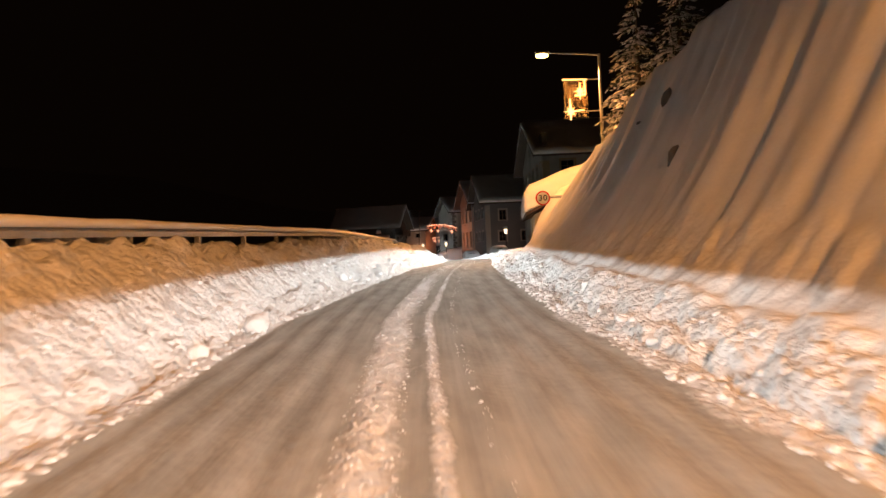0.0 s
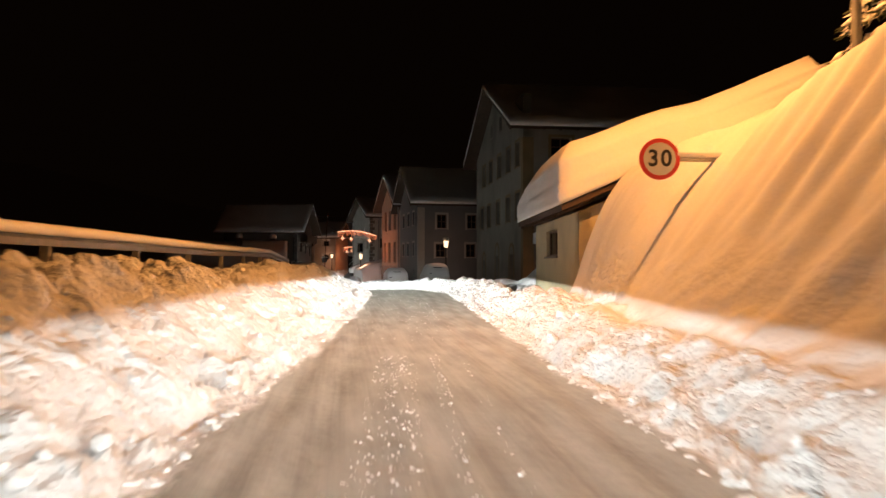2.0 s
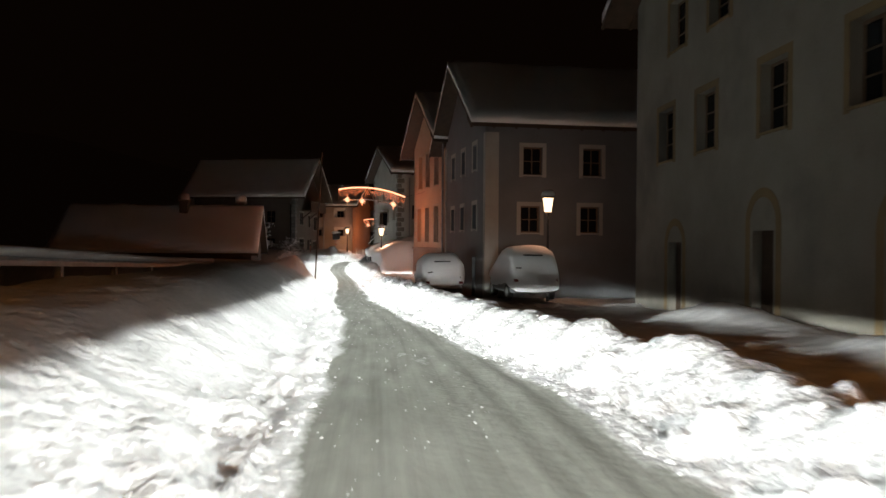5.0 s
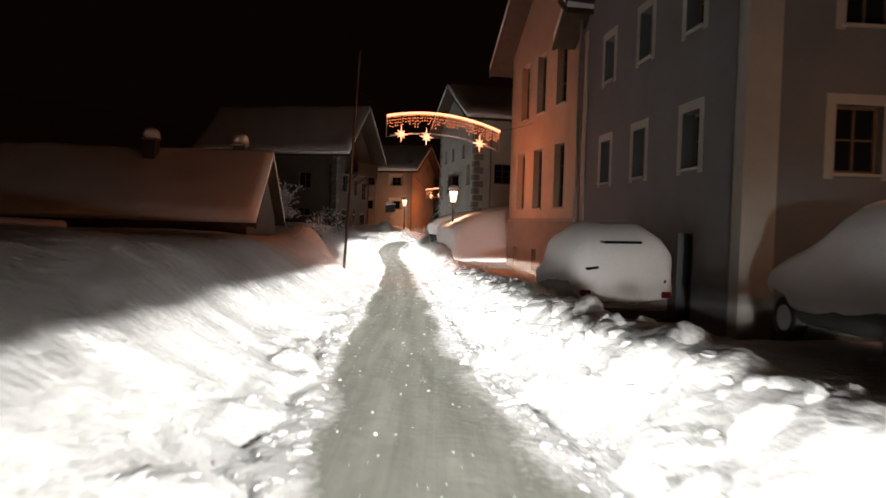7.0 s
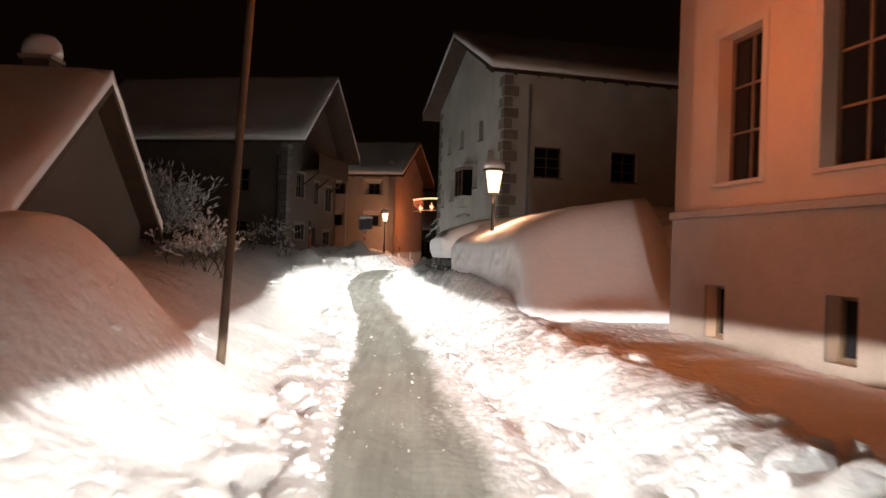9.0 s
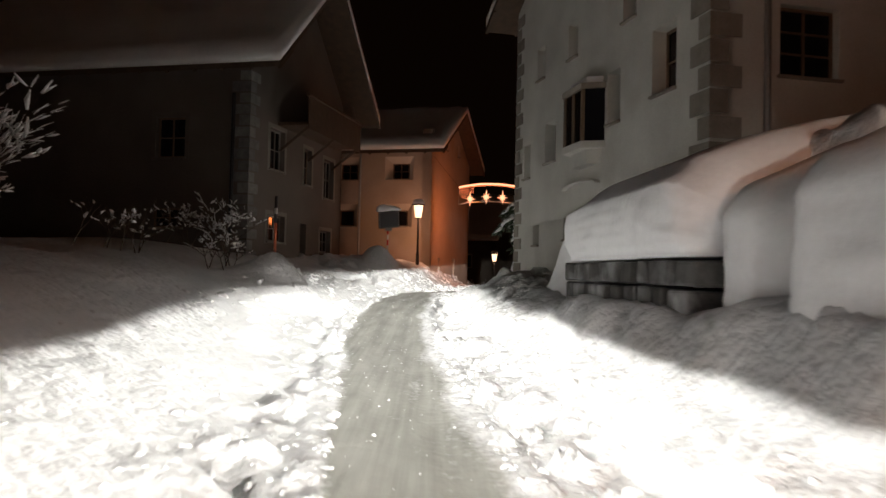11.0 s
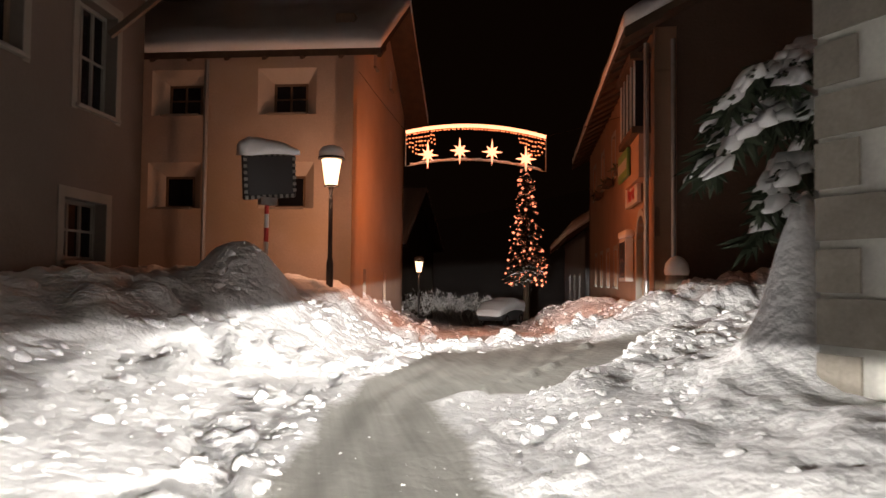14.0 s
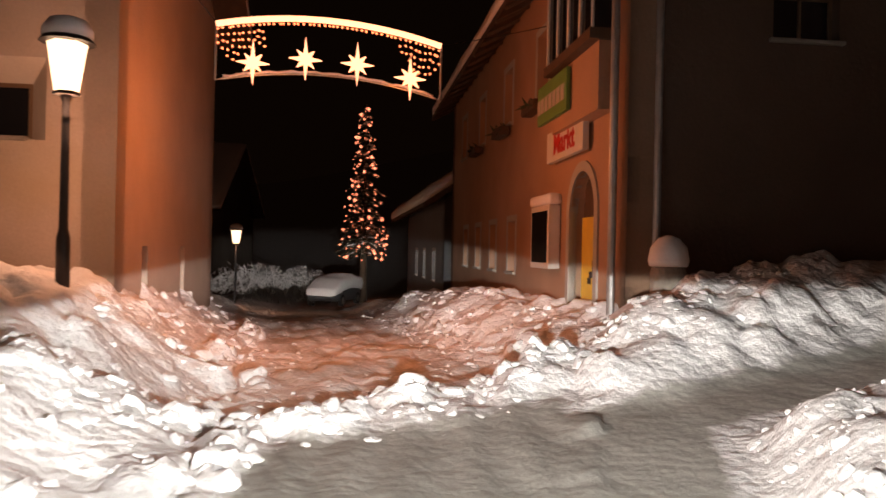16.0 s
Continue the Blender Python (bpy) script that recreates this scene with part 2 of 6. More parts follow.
    l.new(track.outputs["Fac"], press.inputs[1])
    h2 = n.new("ShaderNodeMath")
    h2.operation = "MULTIPLY_ADD"
    h2.inputs[1].default_value = 0.35
    l.new(press.outputs[0], h2.inputs[0])
    l.new(h.outputs[0], h2.inputs[2])
    st = n.new("ShaderNodeMapRange")
    st.inputs["To Max"].default_value = 0.2
    rubble = n.new("ShaderNodeAttribute")
    rubble.attribute_name = "crumb"
    l.new(rubble.outputs["Fac"], st.inputs["To Min"])
    l.new(mr.outputs["Result"], st.inputs["Value"])
    bu = n.new("ShaderNodeBump")
    bu.inputs["Distance"].default_value = 0.07
    l.new(st.outputs["Result"], bu.inputs["Strength"])
    l.new(h2.outputs[0], bu.inputs["Height"])
    l.new(bu.outputs["Normal"], b.inputs["Normal"])
    return m


LANE = lane_material()
SNOWBALLS = [(-3.45, 14.9, 0.17), (-3.6, 12.5, 0.13), (-3.2, 24.5, 0.12), (-3.0, 33.0, 0.14)]
RED = material("red_enamel", (0.55, 0.03, 0.03), 0.4, vary=0.15, scale=6, bump=0.03)
ORANGE_PAINT = material("orange_paint", (0.42, 0.075, 0.02), 0.5, vary=0.15, scale=6, bump=0.05)
BLACK_PAINT = material("black_paint", (0.015, 0.015, 0.015), 0.5, vary=0.2, scale=6, bump=0.03)
YELLOW_PAINT = material("yellow_panel", (0.75, 0.55, 0.08), 0.5, vary=0.12, scale=4, bump=0.05)
GREEN_PAINT = material("green_sign", (0.12, 0.26, 0.07), 0.5, vary=0.2, scale=4, bump=0.05)
RUBBER = material("rubber", (0.02, 0.02, 0.02), 0.8, vary=0.2, scale=8, bump=0.2)
CAR_GREY = material("car_paint", (0.10, 0.11, 0.12), 0.35, metal=0.3, vary=0.1, scale=5, bump=0.0)
CAR_WHITE = material("car_paint_silver", (0.34, 0.35, 0.36), 0.35, metal=0.4, vary=0.1, scale=5, bump=0.0)
NEEDLES = material("spruce_needles", (0.035, 0.055, 0.03), 0.8, vary=0.4, scale=6, bump=0.3, bump_scale=40)
BARK = material("bark", (0.09, 0.065, 0.045), 0.9, vary=0.4, scale=7, bump=0.6, bump_scale=25)
GARDEN_STONE = material("dark_garden_stone", (0.085, 0.08, 0.078), 0.92, vary=0.4, scale=4, fine=26, bump=0.7, bump_scale=11, rand=0.35, dirt=(0.34, 0.34, 0.35), dirt_at=0.57)
WALL_STONE = material("rubble_stone", (0.16, 0.155, 0.15), 0.9, vary=0.35, scale=5, fine=30, bump=0.6, bump_scale=12, rand=0.2)
LIT_WINDOW = glow("lit_window", (1.0, 0.42, 0.12), 0.6)
PLASTER_SHED = material("cream_plaster", (0.60, 0.52, 0.34), 0.9, vary=0.12, scale=1.0, fine=25, bump=0.3, bump_scale=20,
                        dirt=(0.42, 0.37, 0.26), dirt_at=0.63)
TUBE_WARM = glow("warm_hose", (1.0, 0.62, 0.24), 2.6)
STRING_WARM = glow("warm_bulb", (1.0, 0.50, 0.12), 2.2)
# muted grey for the border stripes of the mirror
GREY_PAINT = material("dull_grey_paint", (0.26, 0.25, 0.24), 0.6, vary=0.3, scale=9, bump=0.05)
MIRROR = bpy.data.materials.new("mirror_glass")
MIRROR.use_nodes = True
MIRROR.node_tree.nodes["Principled BSDF"].inputs["Metallic"].default_value = 1.0
MIRROR.node_tree.nodes["Principled BSDF"].inputs["Roughness"].default_value = 0.4
MIRROR.node_tree.nodes["Principled BSDF"].inputs["Base Color"].default_value = (0.09, 0.09, 0.095, 1)
BULB = glow("fairy_bulb", (1.0, 0.29, 0.17), 2.6)
TAIL_LAMP = material("tail_lamp", (0.16, 0.012, 0.012), 0.3, vary=0.1, scale=6, bump=0.0)
# dark stones for rocks, and for the shade in hollows of the snow
ROCKS_AND_HOLLOWS = [(5.46, 22.47, 5.71, 0.26), (5.56, 25.57, 5.61, 0.15), (4.68, 19.99, 3.93, 0.28), (4.11, 20.61, 2.97, 0.1), (4.39, 31.76, 3.2, 0.1), (5.72, 37.5, 4.38, 0.09),
         (5.78, 33.17, 5.05, 0.16), (5.75, 30.88, 4.97, 0.15), (4.87, 30.57, 3.87, 0.12), (5.24, 43.1, 3.64, 0.24), (4.82, 41.18, 3.13, 0.13), (4.4, 37.75, 2.97, 0.08)]

# ---- building helpers ----
def part(name, bm, mat, parent=None, label="", smooth_faces=False):
    """Links a bmesh as one mesh object, under a thing or a part."""
    me = bpy.data.meshes.new(name)
    bmesh.ops.recalc_face_normals(bm, faces=bm.faces)
    if smooth_faces:
        for f in bm.faces:
            f.smooth = True
    bm.to_mesh(me)
    bm.free()
    for m in (mat if isinstance(mat, (list, tuple)) else [mat]):
        me.materials.append(m)
    ob = new(name, me)
    ob.parent = parent
    if label:
        ob["label"] = label
    return ob


def thing(name, label, category, group="", kind="", at=None):
    ob = new(name)
    ob.empty_display_size = 0.3
    if at is not None:
        ob.matrix_world = at
    return tagged(ob, label, category, group, kind)


def box(bm, x0, x1, y0, y1, z0, z1, m=None, bevel=0.0):
    r = bmesh.ops.create_cube(bm, size=1)
    vs = r["verts"]
    for v in vs:
        v.co = Vector(((x0 + x1) / 2 + v.co.x * (x1 - x0), (y0 + y1) / 2 + v.co.y * (y1 - y0), (z0 + z1) / 2 + v.co.z * (z1 - z0)))
    if bevel:
        es = list({e for v in vs for e in v.link_edges})
        rb = bmesh.ops.bevel(bm, geom=es, offset=bevel, segments=2, affect="EDGES", profile=0.5)
        vs = list({v for f in rb["faces"] for v in f.verts} | {v for v in vs if v.is_valid})
    if m is not None:
        bmesh.ops.transform(bm, matrix=m, verts=vs)
    return vs


def tube(bm, a, b, r0, r1=None, seg=12):
    a, b = Vector(a), Vector(b)
    d = (b - a).normalized()
    s = d.orthogonal().normalized()
    t = d.cross(s)
    r1 = r0 if r1 is None else r1
    lo, hi = [], []
    for k in range(seg):
        w = s * math.cos(2 * math.pi * k / seg) + t * math.sin(2 * math.pi * k / seg)
        lo.append(bm.verts.new(a + w * r0))
        hi.append(bm.verts.new(b + w * r1))
    for k in range(seg):
        bm.faces.new((lo[k], lo[(k + 1) % seg], hi[(k + 1) % seg], hi[k]))
    bm.faces.new(lo[::-1])
    bm.faces.new(hi)


def bead(bm, c, r):
    """A small eight-sided bulb."""
    c = Vector(c)
    v = [bm.verts.new(c + Vector(q) * r) for q in ((1, 0, 0), (0, 1, 0), (-1, 0, 0), (0, -1, 0), (0, 0, 1), (0, 0, -1))]
    for k in range(4):
        bm.faces.new((v[k], v[(k + 1) % 4], v[4]))
        bm.faces.new((v[(k + 1) % 4], v[k], v[5]))


def lathe(bm, profile, seg=16, m=Matrix.Identity(4)):
    """A turned shape from (radius, height) pairs."""
    rings = []
    for r, z in profile:
        rings.append([bm.verts.new(m @ Vector((r * math.cos(2 * math.pi * k / seg), r * math.sin(2 * math.pi * k / seg), z))) for k in range(seg)])
    for a, b in zip(rings, rings[1:]):
        for k in range(seg):
            bm.faces.new((a[k], a[(k + 1) % seg], b[(k + 1) % seg], b[k]))
    bm.faces.new(rings[0][::-1])
    bm.faces.new(rings[-1])


def frame_of(p0, p1):
    """A frame with x along the wall from p0 to p1 and z up; y points to the wall's left."""
    dx, dy = p1[0] - p0[0], p1[1] - p0[1]
    return pose(p0[0], p0[1], 0, 0, 0, math.degrees(math.atan2(dy, dx))), math.hypot(dx, dy)


def wall_mesh(length, z0, top, holes, inward, thick=0.45):
    """A wall along x, from z0 up to top(x), its outer face at y=0, with real holes (u0, u1, v0, v1)."""
    bm = bmesh.new()
    us = sorted({0.0, length, length / 2, *[h[0] for h in holes], *[h[1] for h in holes]})
    vs = sorted({z0, *[max(h[2], z0) for h in holes], *[h[3] for h in holes]}) + [None]
    verts = {}

    def vert(i, j, k):
        if (i, j, k) not in verts:
            z = top(us[i]) if vs[j] is None else vs[j]
            verts[i, j, k] = bm.verts.new((us[i], inward * thick * k, z))
        return verts[i, j, k]

    nu, nv = len(us) - 1, len(vs) - 1

    def solid(i, j):
        if not (0 <= i < nu and 0 <= j < nv):
            return False
        if j == nv - 1:
            return True
        u, v = (us[i] + us[i + 1]) / 2, (vs[j] + vs[j + 1]) / 2
        return not any(h[0] < u < h[1] and h[2] < v < h[3] for h in holes)

    for i in range(nu):
        for j in range(nv):
            if not solid(i, j):
                continue
            c = ((i, j), (i + 1, j), (i + 1, j + 1), (i, j + 1))
            for k in (0, 1):
                f = [vert(p, q, k) for p, q in c]
                bm.faces.new(f if k else f[::-1])
            for (p, q), (di, dj) in zip(zip(c, c[1:] + c[:1]), ((0, -1), (1, 0), (0, 1), (-1, 0))):
                if not solid(i + di, j + dj):
                    bm.faces.new((vert(*p, 0), vert(*q, 0), vert(*q, 1), vert(*p, 1)))
    return bm


def window_parts(parent, u0, u1, v0, v1, inward, depth=0.16, bars=(1, 1), frame=None, trim=None, sill=True, shut=False, trim_w=0.14, lit=None, splay=None, reveal=None):
    """A window set back in its hole: frame, bars, panes, sill and painted surround."""
    fr = frame or WOOD_FRAME
    y = inward * depth
    w = new("window")
    w.parent = parent
    if splay:
        # the embrasure narrows towards the window
        sx, st, sb = splay
        outer = [(u0, v0), (u1, v0), (u1, v1), (u0, v1)]
        u0, u1, v0, v1 = u0 + sx, u1 - sx, v0 + sb, v1 - st
        inner = [(u0, v0), (u1, v0), (u1, v1), (u0, v1)]
        bm = bmesh.new()
        rims = [[bm.verts.new((p, yy, q)) for p, q in pts] for pts, yy in ((outer, inward * 0.004), (inner, y), (inner, y + inward * 0.05), (outer, y + inward * 0.05))]
        for a, b in zip(rims, rims[1:] + rims[:1]):
            for k in range(4):
                bm.faces.new((a[k], a[(k + 1) % 4], b[(k + 1) % 4], b[k]))
        part("reveal", bm, reveal or TRIM_LIGHT, w)
    bm = bmesh.new()
    t = 0.055
    lo, hi = min(y, y + inward * 0.06), max(y, y + inward * 0.06)
    box(bm, u0, u0 + t, lo, hi, v0, v1)
    box(bm, u1 - t, u1, lo, hi, v0, v1)
    box(bm, u0 + t, u1 - t, lo, hi, v1 - t, v1)
    box(bm, u0 + t, u1 - t, lo, hi, v0, v0 + t)
    part("frame", bm, fr, w)
    nb, mb = bars
    xs = [u0 + t + (u1 - u0 - 2 * t) * k / (nb + 1) for k in range(nb + 2)]
    zs = [v0 + t + (v1 - v0 - 2 * t) * k / (mb + 1) for k in range(mb + 2)]
    for k in range(1, nb + 1):
        bm = bmesh.new()
        box(bm, xs[k] - 0.022, xs[k] + 0.022, lo + 0.004, hi - 0.004, v0 + t, v1 - t)
        part("mullion", bm, fr, w)
    for k in range(1, mb + 1):
        bm = bmesh.new()
        box(bm, u0 + t, u1 - t, lo + 0.008, hi - 0.008, zs[k] - 0.016, zs[k] + 0.016)
        part("glazing_bar", bm, fr, w)
    for a, b in zip(xs, xs[1:]):
        bm = bmesh.new()
        ym = y + inward * 0.04
        box(bm, a, b, ym - 0.004, ym + 0.004, v0 + t, v1 - t)
        part("pane", bm, lit or GLASS, w)
    if sill:
        bm = bmesh.new()
        a, b = sorted((-inward * 0.07, inward * depth))
        box(bm, u0 - 0.06, u1 + 0.06, a, b, v0 - 0.06, v0 - 0.002, bevel=0.012)
        part("sill", bm, trim or STONE, w)
    if trim:
        for (a, b, c, d) in ((u0 - trim_w, u0 - 0.002, v0 - trim_w * 0.6, v1 + trim_w), (u1 + 0.002, u1 + trim_w, v0 - trim_w * 0.6, v1 + trim_w), (u0 - 0.002, u1 + 0.002, v1 + 0.002, v1 + trim_w)):
            bm = bmesh.new()
            ya, yb = sorted((-inward * 0.012, inward * 0.05))
            box(bm, a, b, ya, yb, c, d, bevel=0.004)
            part("surround", bm, trim, w)
    return w


def slab(bm, quad, t0, t1, jitter=0.0, n=1, seed=0, round_edge=0.0):
    """A slab over the quad (4 corners, in order), from height t0 to t1 above it, its edges rounded off."""
    a, b, c, d = [Vector(q) for q in quad]
    nu = max(2, int((b - a).length / 0.35)) if jitter else 1
    nv = max(2, int((d - a).length / 0.35)) if jitter else 1
    top, low = {}, {}
    for i in range(nu + 1):
        for j in range(nv + 1):
            s, t = i / nu, j / nv
            p = a.lerp(b, s).lerp(d.lerp(c, s), t)
            h = t1
            if jitter:
                rim = min(s * (b - a).length, (1 - s) * (b - a).length, t * (d - a).length, (1 - t) * (d - a).length)
                k = min(rim / max(round_edge, 0.01), 1)
                h = t0 + (t1 - t0) * (0.62 + 0.38 * math.sqrt(1 - (1 - k) ** 2)) + jitter * noise.noise((p.x * 0.7 + seed, p.y * 0.7, p.z * 0.7))
            top[i, j] = bm.verts.new(p + Vector((0, 0, h)))
            low[i, j] = bm.verts.new(p + Vector((0, 0, t0)))
    for i in range(nu):
        for j in range(nv):
            bm.faces.new((top[i, j], top[i + 1, j], top[i + 1, j + 1], top[i, j + 1]))
            bm.faces.new((low[i, j + 1], low[i + 1, j + 1], low[i + 1, j], low[i, j]))
    for i in range(nu):
        bm.faces.new((low[i, 0], low[i + 1, 0], top[i + 1, 0], top[i, 0]))
        bm.faces.new((top[i, nv], top[i + 1, nv], low[i + 1, nv], low[i, nv]))
    for j in range(nv):
        bm.faces.new((top[0, j], top[0, j + 1], low[0, j + 1], low[0, j]))
        bm.faces.new((low[nu, j], low[nu, j + 1], top[nu, j + 1], top[nu, j]))


def house(name, label, a, b, deep, z0, eave, ridge, plaster, windows, ridge_along=False, over=0.7, snow=0.45, side=1, doors=(), end_plaster=None, gable_over=None):
    """A house on the quad a, b (its street wall, near to far) running 'deep' metres back from the street. side: 1 stands to the right of
    the street, -1 to the left. windows: (wall, u0, u1, v0, v1, options), walls 'street', 'near', 'far'."""
    root = thing(name, label, "house")
    A, B = Vector((*a, 0)), Vector((*b, 0))
    back = Vector(((B - A).y, -(B - A).x, 0)).normalized() * side * deep
    D, C = A + back, B + back
    walls = {"street": (A, B), "near": (A, D), "far": (B, C), "rear": (D, C)}
    inward = {"street": -side, "near": side, "far": -side, "rear": side}
    go = over if gable_over is None else gable_over
    for key, (p, q) in walls.items():
        fr, length = frame_of(p, q)
        gable = (key in ("street", "rear")) != ridge_along
        top = (lambda u, L=length: eave + (ridge - eave) * (1 - abs(2 * u / L - 1))) if gable else (lambda u: eave)
        ws = [w for w in windows if w[0] == key]
        ds = [d for d in doors if d[0] == key]
        bm = wall_mesh(length, z0, top, [w[1:5] for w in ws] + [d[1:5] for d in ds], inward[key])
        bmesh.ops.transform(bm, matrix=fr, verts=bm.verts)
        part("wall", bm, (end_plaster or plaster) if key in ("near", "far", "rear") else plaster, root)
        for w in ws:
            win = window_parts(root, *w[1:5], inward[key], **(w[5] if len(w) > 5 else {}))
            win.matrix_world = fr
        for d in ds:
            y = inward[key] * 0.22
            door = new("door")
            door.parent = root
            door.matrix_world = fr
            bm = bmesh.new()
            lo, hi = sorted((y, y + inward[key] * 0.06))
            box(bm, d[1], d[2], lo, hi, d[3], d[4])
            part("leaf", bm, WOOD_DARK, door)
            for k in range(3):
                bm = bmesh.new()
                h = (d[4] - d[3]) / 3
                f = sorted((y - inward[key] * 0.025, y - inward[key] * 0.001))
                box(bm, d[1] + 0.12, d[2] - 0.12, f[0], f[1], d[3] + 0.1 + k * h, d[3] + h * (k + 1) - 0.06, bevel=0.01)
                part("panel", bm, WOOD_DARK, door)
    # roof
    rise = ridge - eave
    if ridge_along:
        m0, m1 = (A + D) / 2, (B + C) / 2
        along_v, eaves = (B - A).normalized(), ((A, B), (D, C))
    else:
        m0, m1 = (A + B) / 2, (D + C) / 2
        along_v, eaves = back.normalized(), ((A, D), (B, C))
    r0, r1 = m0 - along_v * go, m1 + along_v * go
    for k, (p, q) in enumerate(eaves):
        out = (p - m0)
        out = out - along_v * out.dot(along_v)
        wdt = out.length
        out.normalize()
        drop = rise / wdt * over
        e0, e1 = p - along_v * go + out * over, q + along_v * go + out * over
        quad = [Vector((e0.x, e0.y, eave - drop)), Vector((e1.x, e1.y, eave - drop)), Vector((r1.x, r1.y, ridge)), Vector((r0.x, r0.y, ridge))]
        bm = bmesh.new()
        slab(bm, quad, 0.0, 0.16)
        part("roof", bm, WOOD_DARK, root)
        if snow:
            bm = bmesh.new()
            slab(bm, quad, 0.165, 0.165 + snow, jitter=0.09, seed=k * 3 + len(name), round_edge=0.35)
            part("snow_cover", bm, ROOF_SNOW, root, "thick snow on the roof", True)
        n = max(3, int((e1 - e0).length / 0.9))
        for i in range(n + 1):
            bm = bmesh.new()
            c = e0.lerp(e1, (i + 0.02) / (n + 0.04))
            tip = Vector((c.x, c.y, eave - drop - 0.02))
            inn = tip - out * (over + 0.05) + Vector((0, 0, drop * (over + 0.05) / over))
            tube(bm, tip, inn, 0.06, 0.06, 4)
            part("rafter", bm, WOOD_DARK, root)
    return root, walls, inward

# ---- plan of the lane ----
def smooth(a, b, v):
    t = np.clip((v - a) / (b - a), 0, 1)
    return t * t * (3 - 2 * t)


def value_noise(x, y, seed=0):
    """Smooth noise from -1 to 1 over arrays."""
    xi, yi = np.floor(x).astype(np.int64), np.floor(y).astype(np.int64)
    xf, yf = x - xi, y - yi
    u, v = xf * xf * (3 - 2 * xf), yf * yf * (3 - 2 * yf)

    def h(a, b):
        n = (a * 374761393 + b * 668265263 + seed * 1442695041) & 0x7FFFFFFF
        n = ((n ^ (n >> 13)) * 1274126177) & 0x7FFFFFFF
        return ((n ^ (n >> 16)) & 0xFFFF) / 32767.5 - 1

    return (h(xi, yi) * (1 - u) + h(xi + 1, yi) * u) * (1 - v) + (h(xi, yi + 1) * (1 - u) + h(xi + 1, yi + 1) * u) * v


def lumps(x, y, seed=0):
    """Broken chunks: one dome of its own height in each cell, from 0 to 1 over arrays."""
    xi, yi = np.floor(x).astype(np.int64), np.floor(y).astype(np.int64)
    out = np.zeros_like(x, dtype=float)

    def h(a, b, k):
        n = (a * 374761393 + b * 668265263 + (seed + k) * 1442695041) & 0x7FFFFFFF
        n = ((n ^ (n >> 13)) * 1274126177) & 0x7FFFFFFF
        return ((n ^ (n >> 16)) & 0xFFFF) / 65535.0

    for i in (-1, 0, 1):
        for j in (-1, 0, 1):
            a, b = xi + i, yi + j
            d2 = (x - a - h(a, b, 0)) ** 2 + (y - b - h(a, b, 101)) ** 2
            tall = h(a, b, 202)
            out = np.maximum(out, tall * np.clip(1.25 - d2 * (1.6 + 2.2 * h(a, b, 303)), 0, 1))
    return out


ROAD_Y = [-60, 3, 15.7, 27.8, 34, 46, 56, 68, 80, 89.6, 94, 105, 116, 123, 129, 134, 138, 141, 147, 160, 175, 260]
CAM_X = [-0.6, -0.74, -1.03, -0.54, -0.1, 0.85, 1.4, 1.45, 0.91, 0.0, -0.18, -0.75, -1.32, -2.02, -2.44, -2.52, -2.1, -1.5, 0.9, 3.2, 7.0, 30]
LEFT = [-2.9, -2.9, -2.5, -1.85, -1.6, -1.3, -1.1, -0.9, -0.6, -0.5, -0.45, -0.42, -0.4, -0.42, -0.62, -0.75, -1.0, -1.1, -1.5, -1.6, -1.9, -2]
RIGHT = [2.6, 2.6, 2.6, 2.4, 2.15, 2.25, 2.35, 2.2, 1.6, 1.42, 1.4, 1.4, 1.35, 1.3, 1.3, 1.2, 0.95, 0.4, 2.0, 1.9, 1.9, 2]
ROAD_Z = [-1.5, 0.52, 1.0, 1.38, 1.56, 1.62, 1.76, 1.55, 1.12, 0.87, 0.77, 0.5, 0.35, 0.42, 0.56, 0.72, 0.9, 1.0, 0.95, 0.5, -0.6, -5]
CREST_L = [1.3, 1.3, 1.3, 1.25, 1.15, 1.0, 0.95, 1.05, 1.4, 1.45, 1.45, 1.3, 1.15, 1.2, 1.3, 1.35, 1.15, 0.95, 1.15, 1.2, 0.4, 0.4]
CREST_R = [0.5, 0.5, 0.5, 0.5, 0.5, 0.5, 0.48, 0.55, 0.6, 0.72, 0.74, 0.5, 0.75, 0.8, 0.8, 0.65, 0.3, 0.22, 0.3, 0.7, 0.4, 0.4]
APRON_R = [0.5, 0.5, 0.5, 0.5, 0.5, 0.3, 0.25, 0.2, 0.2, 0.1, 0.08, 0.3, 0.8, 0.9, 1.05, 1.0, 0.5, 0.3, 0.3, 0.7, 0.4, 0.4]


def along(table, y):
    return np.interp(y, ROAD_Y, table)


def ridge_at(y):
    """Where the crumbled ridge between the wheel tracks lies, across the lane."""
    return np.interp(y, [5, 12, 29, 42], [-0.38, -0.33, -0.1, 0.05])


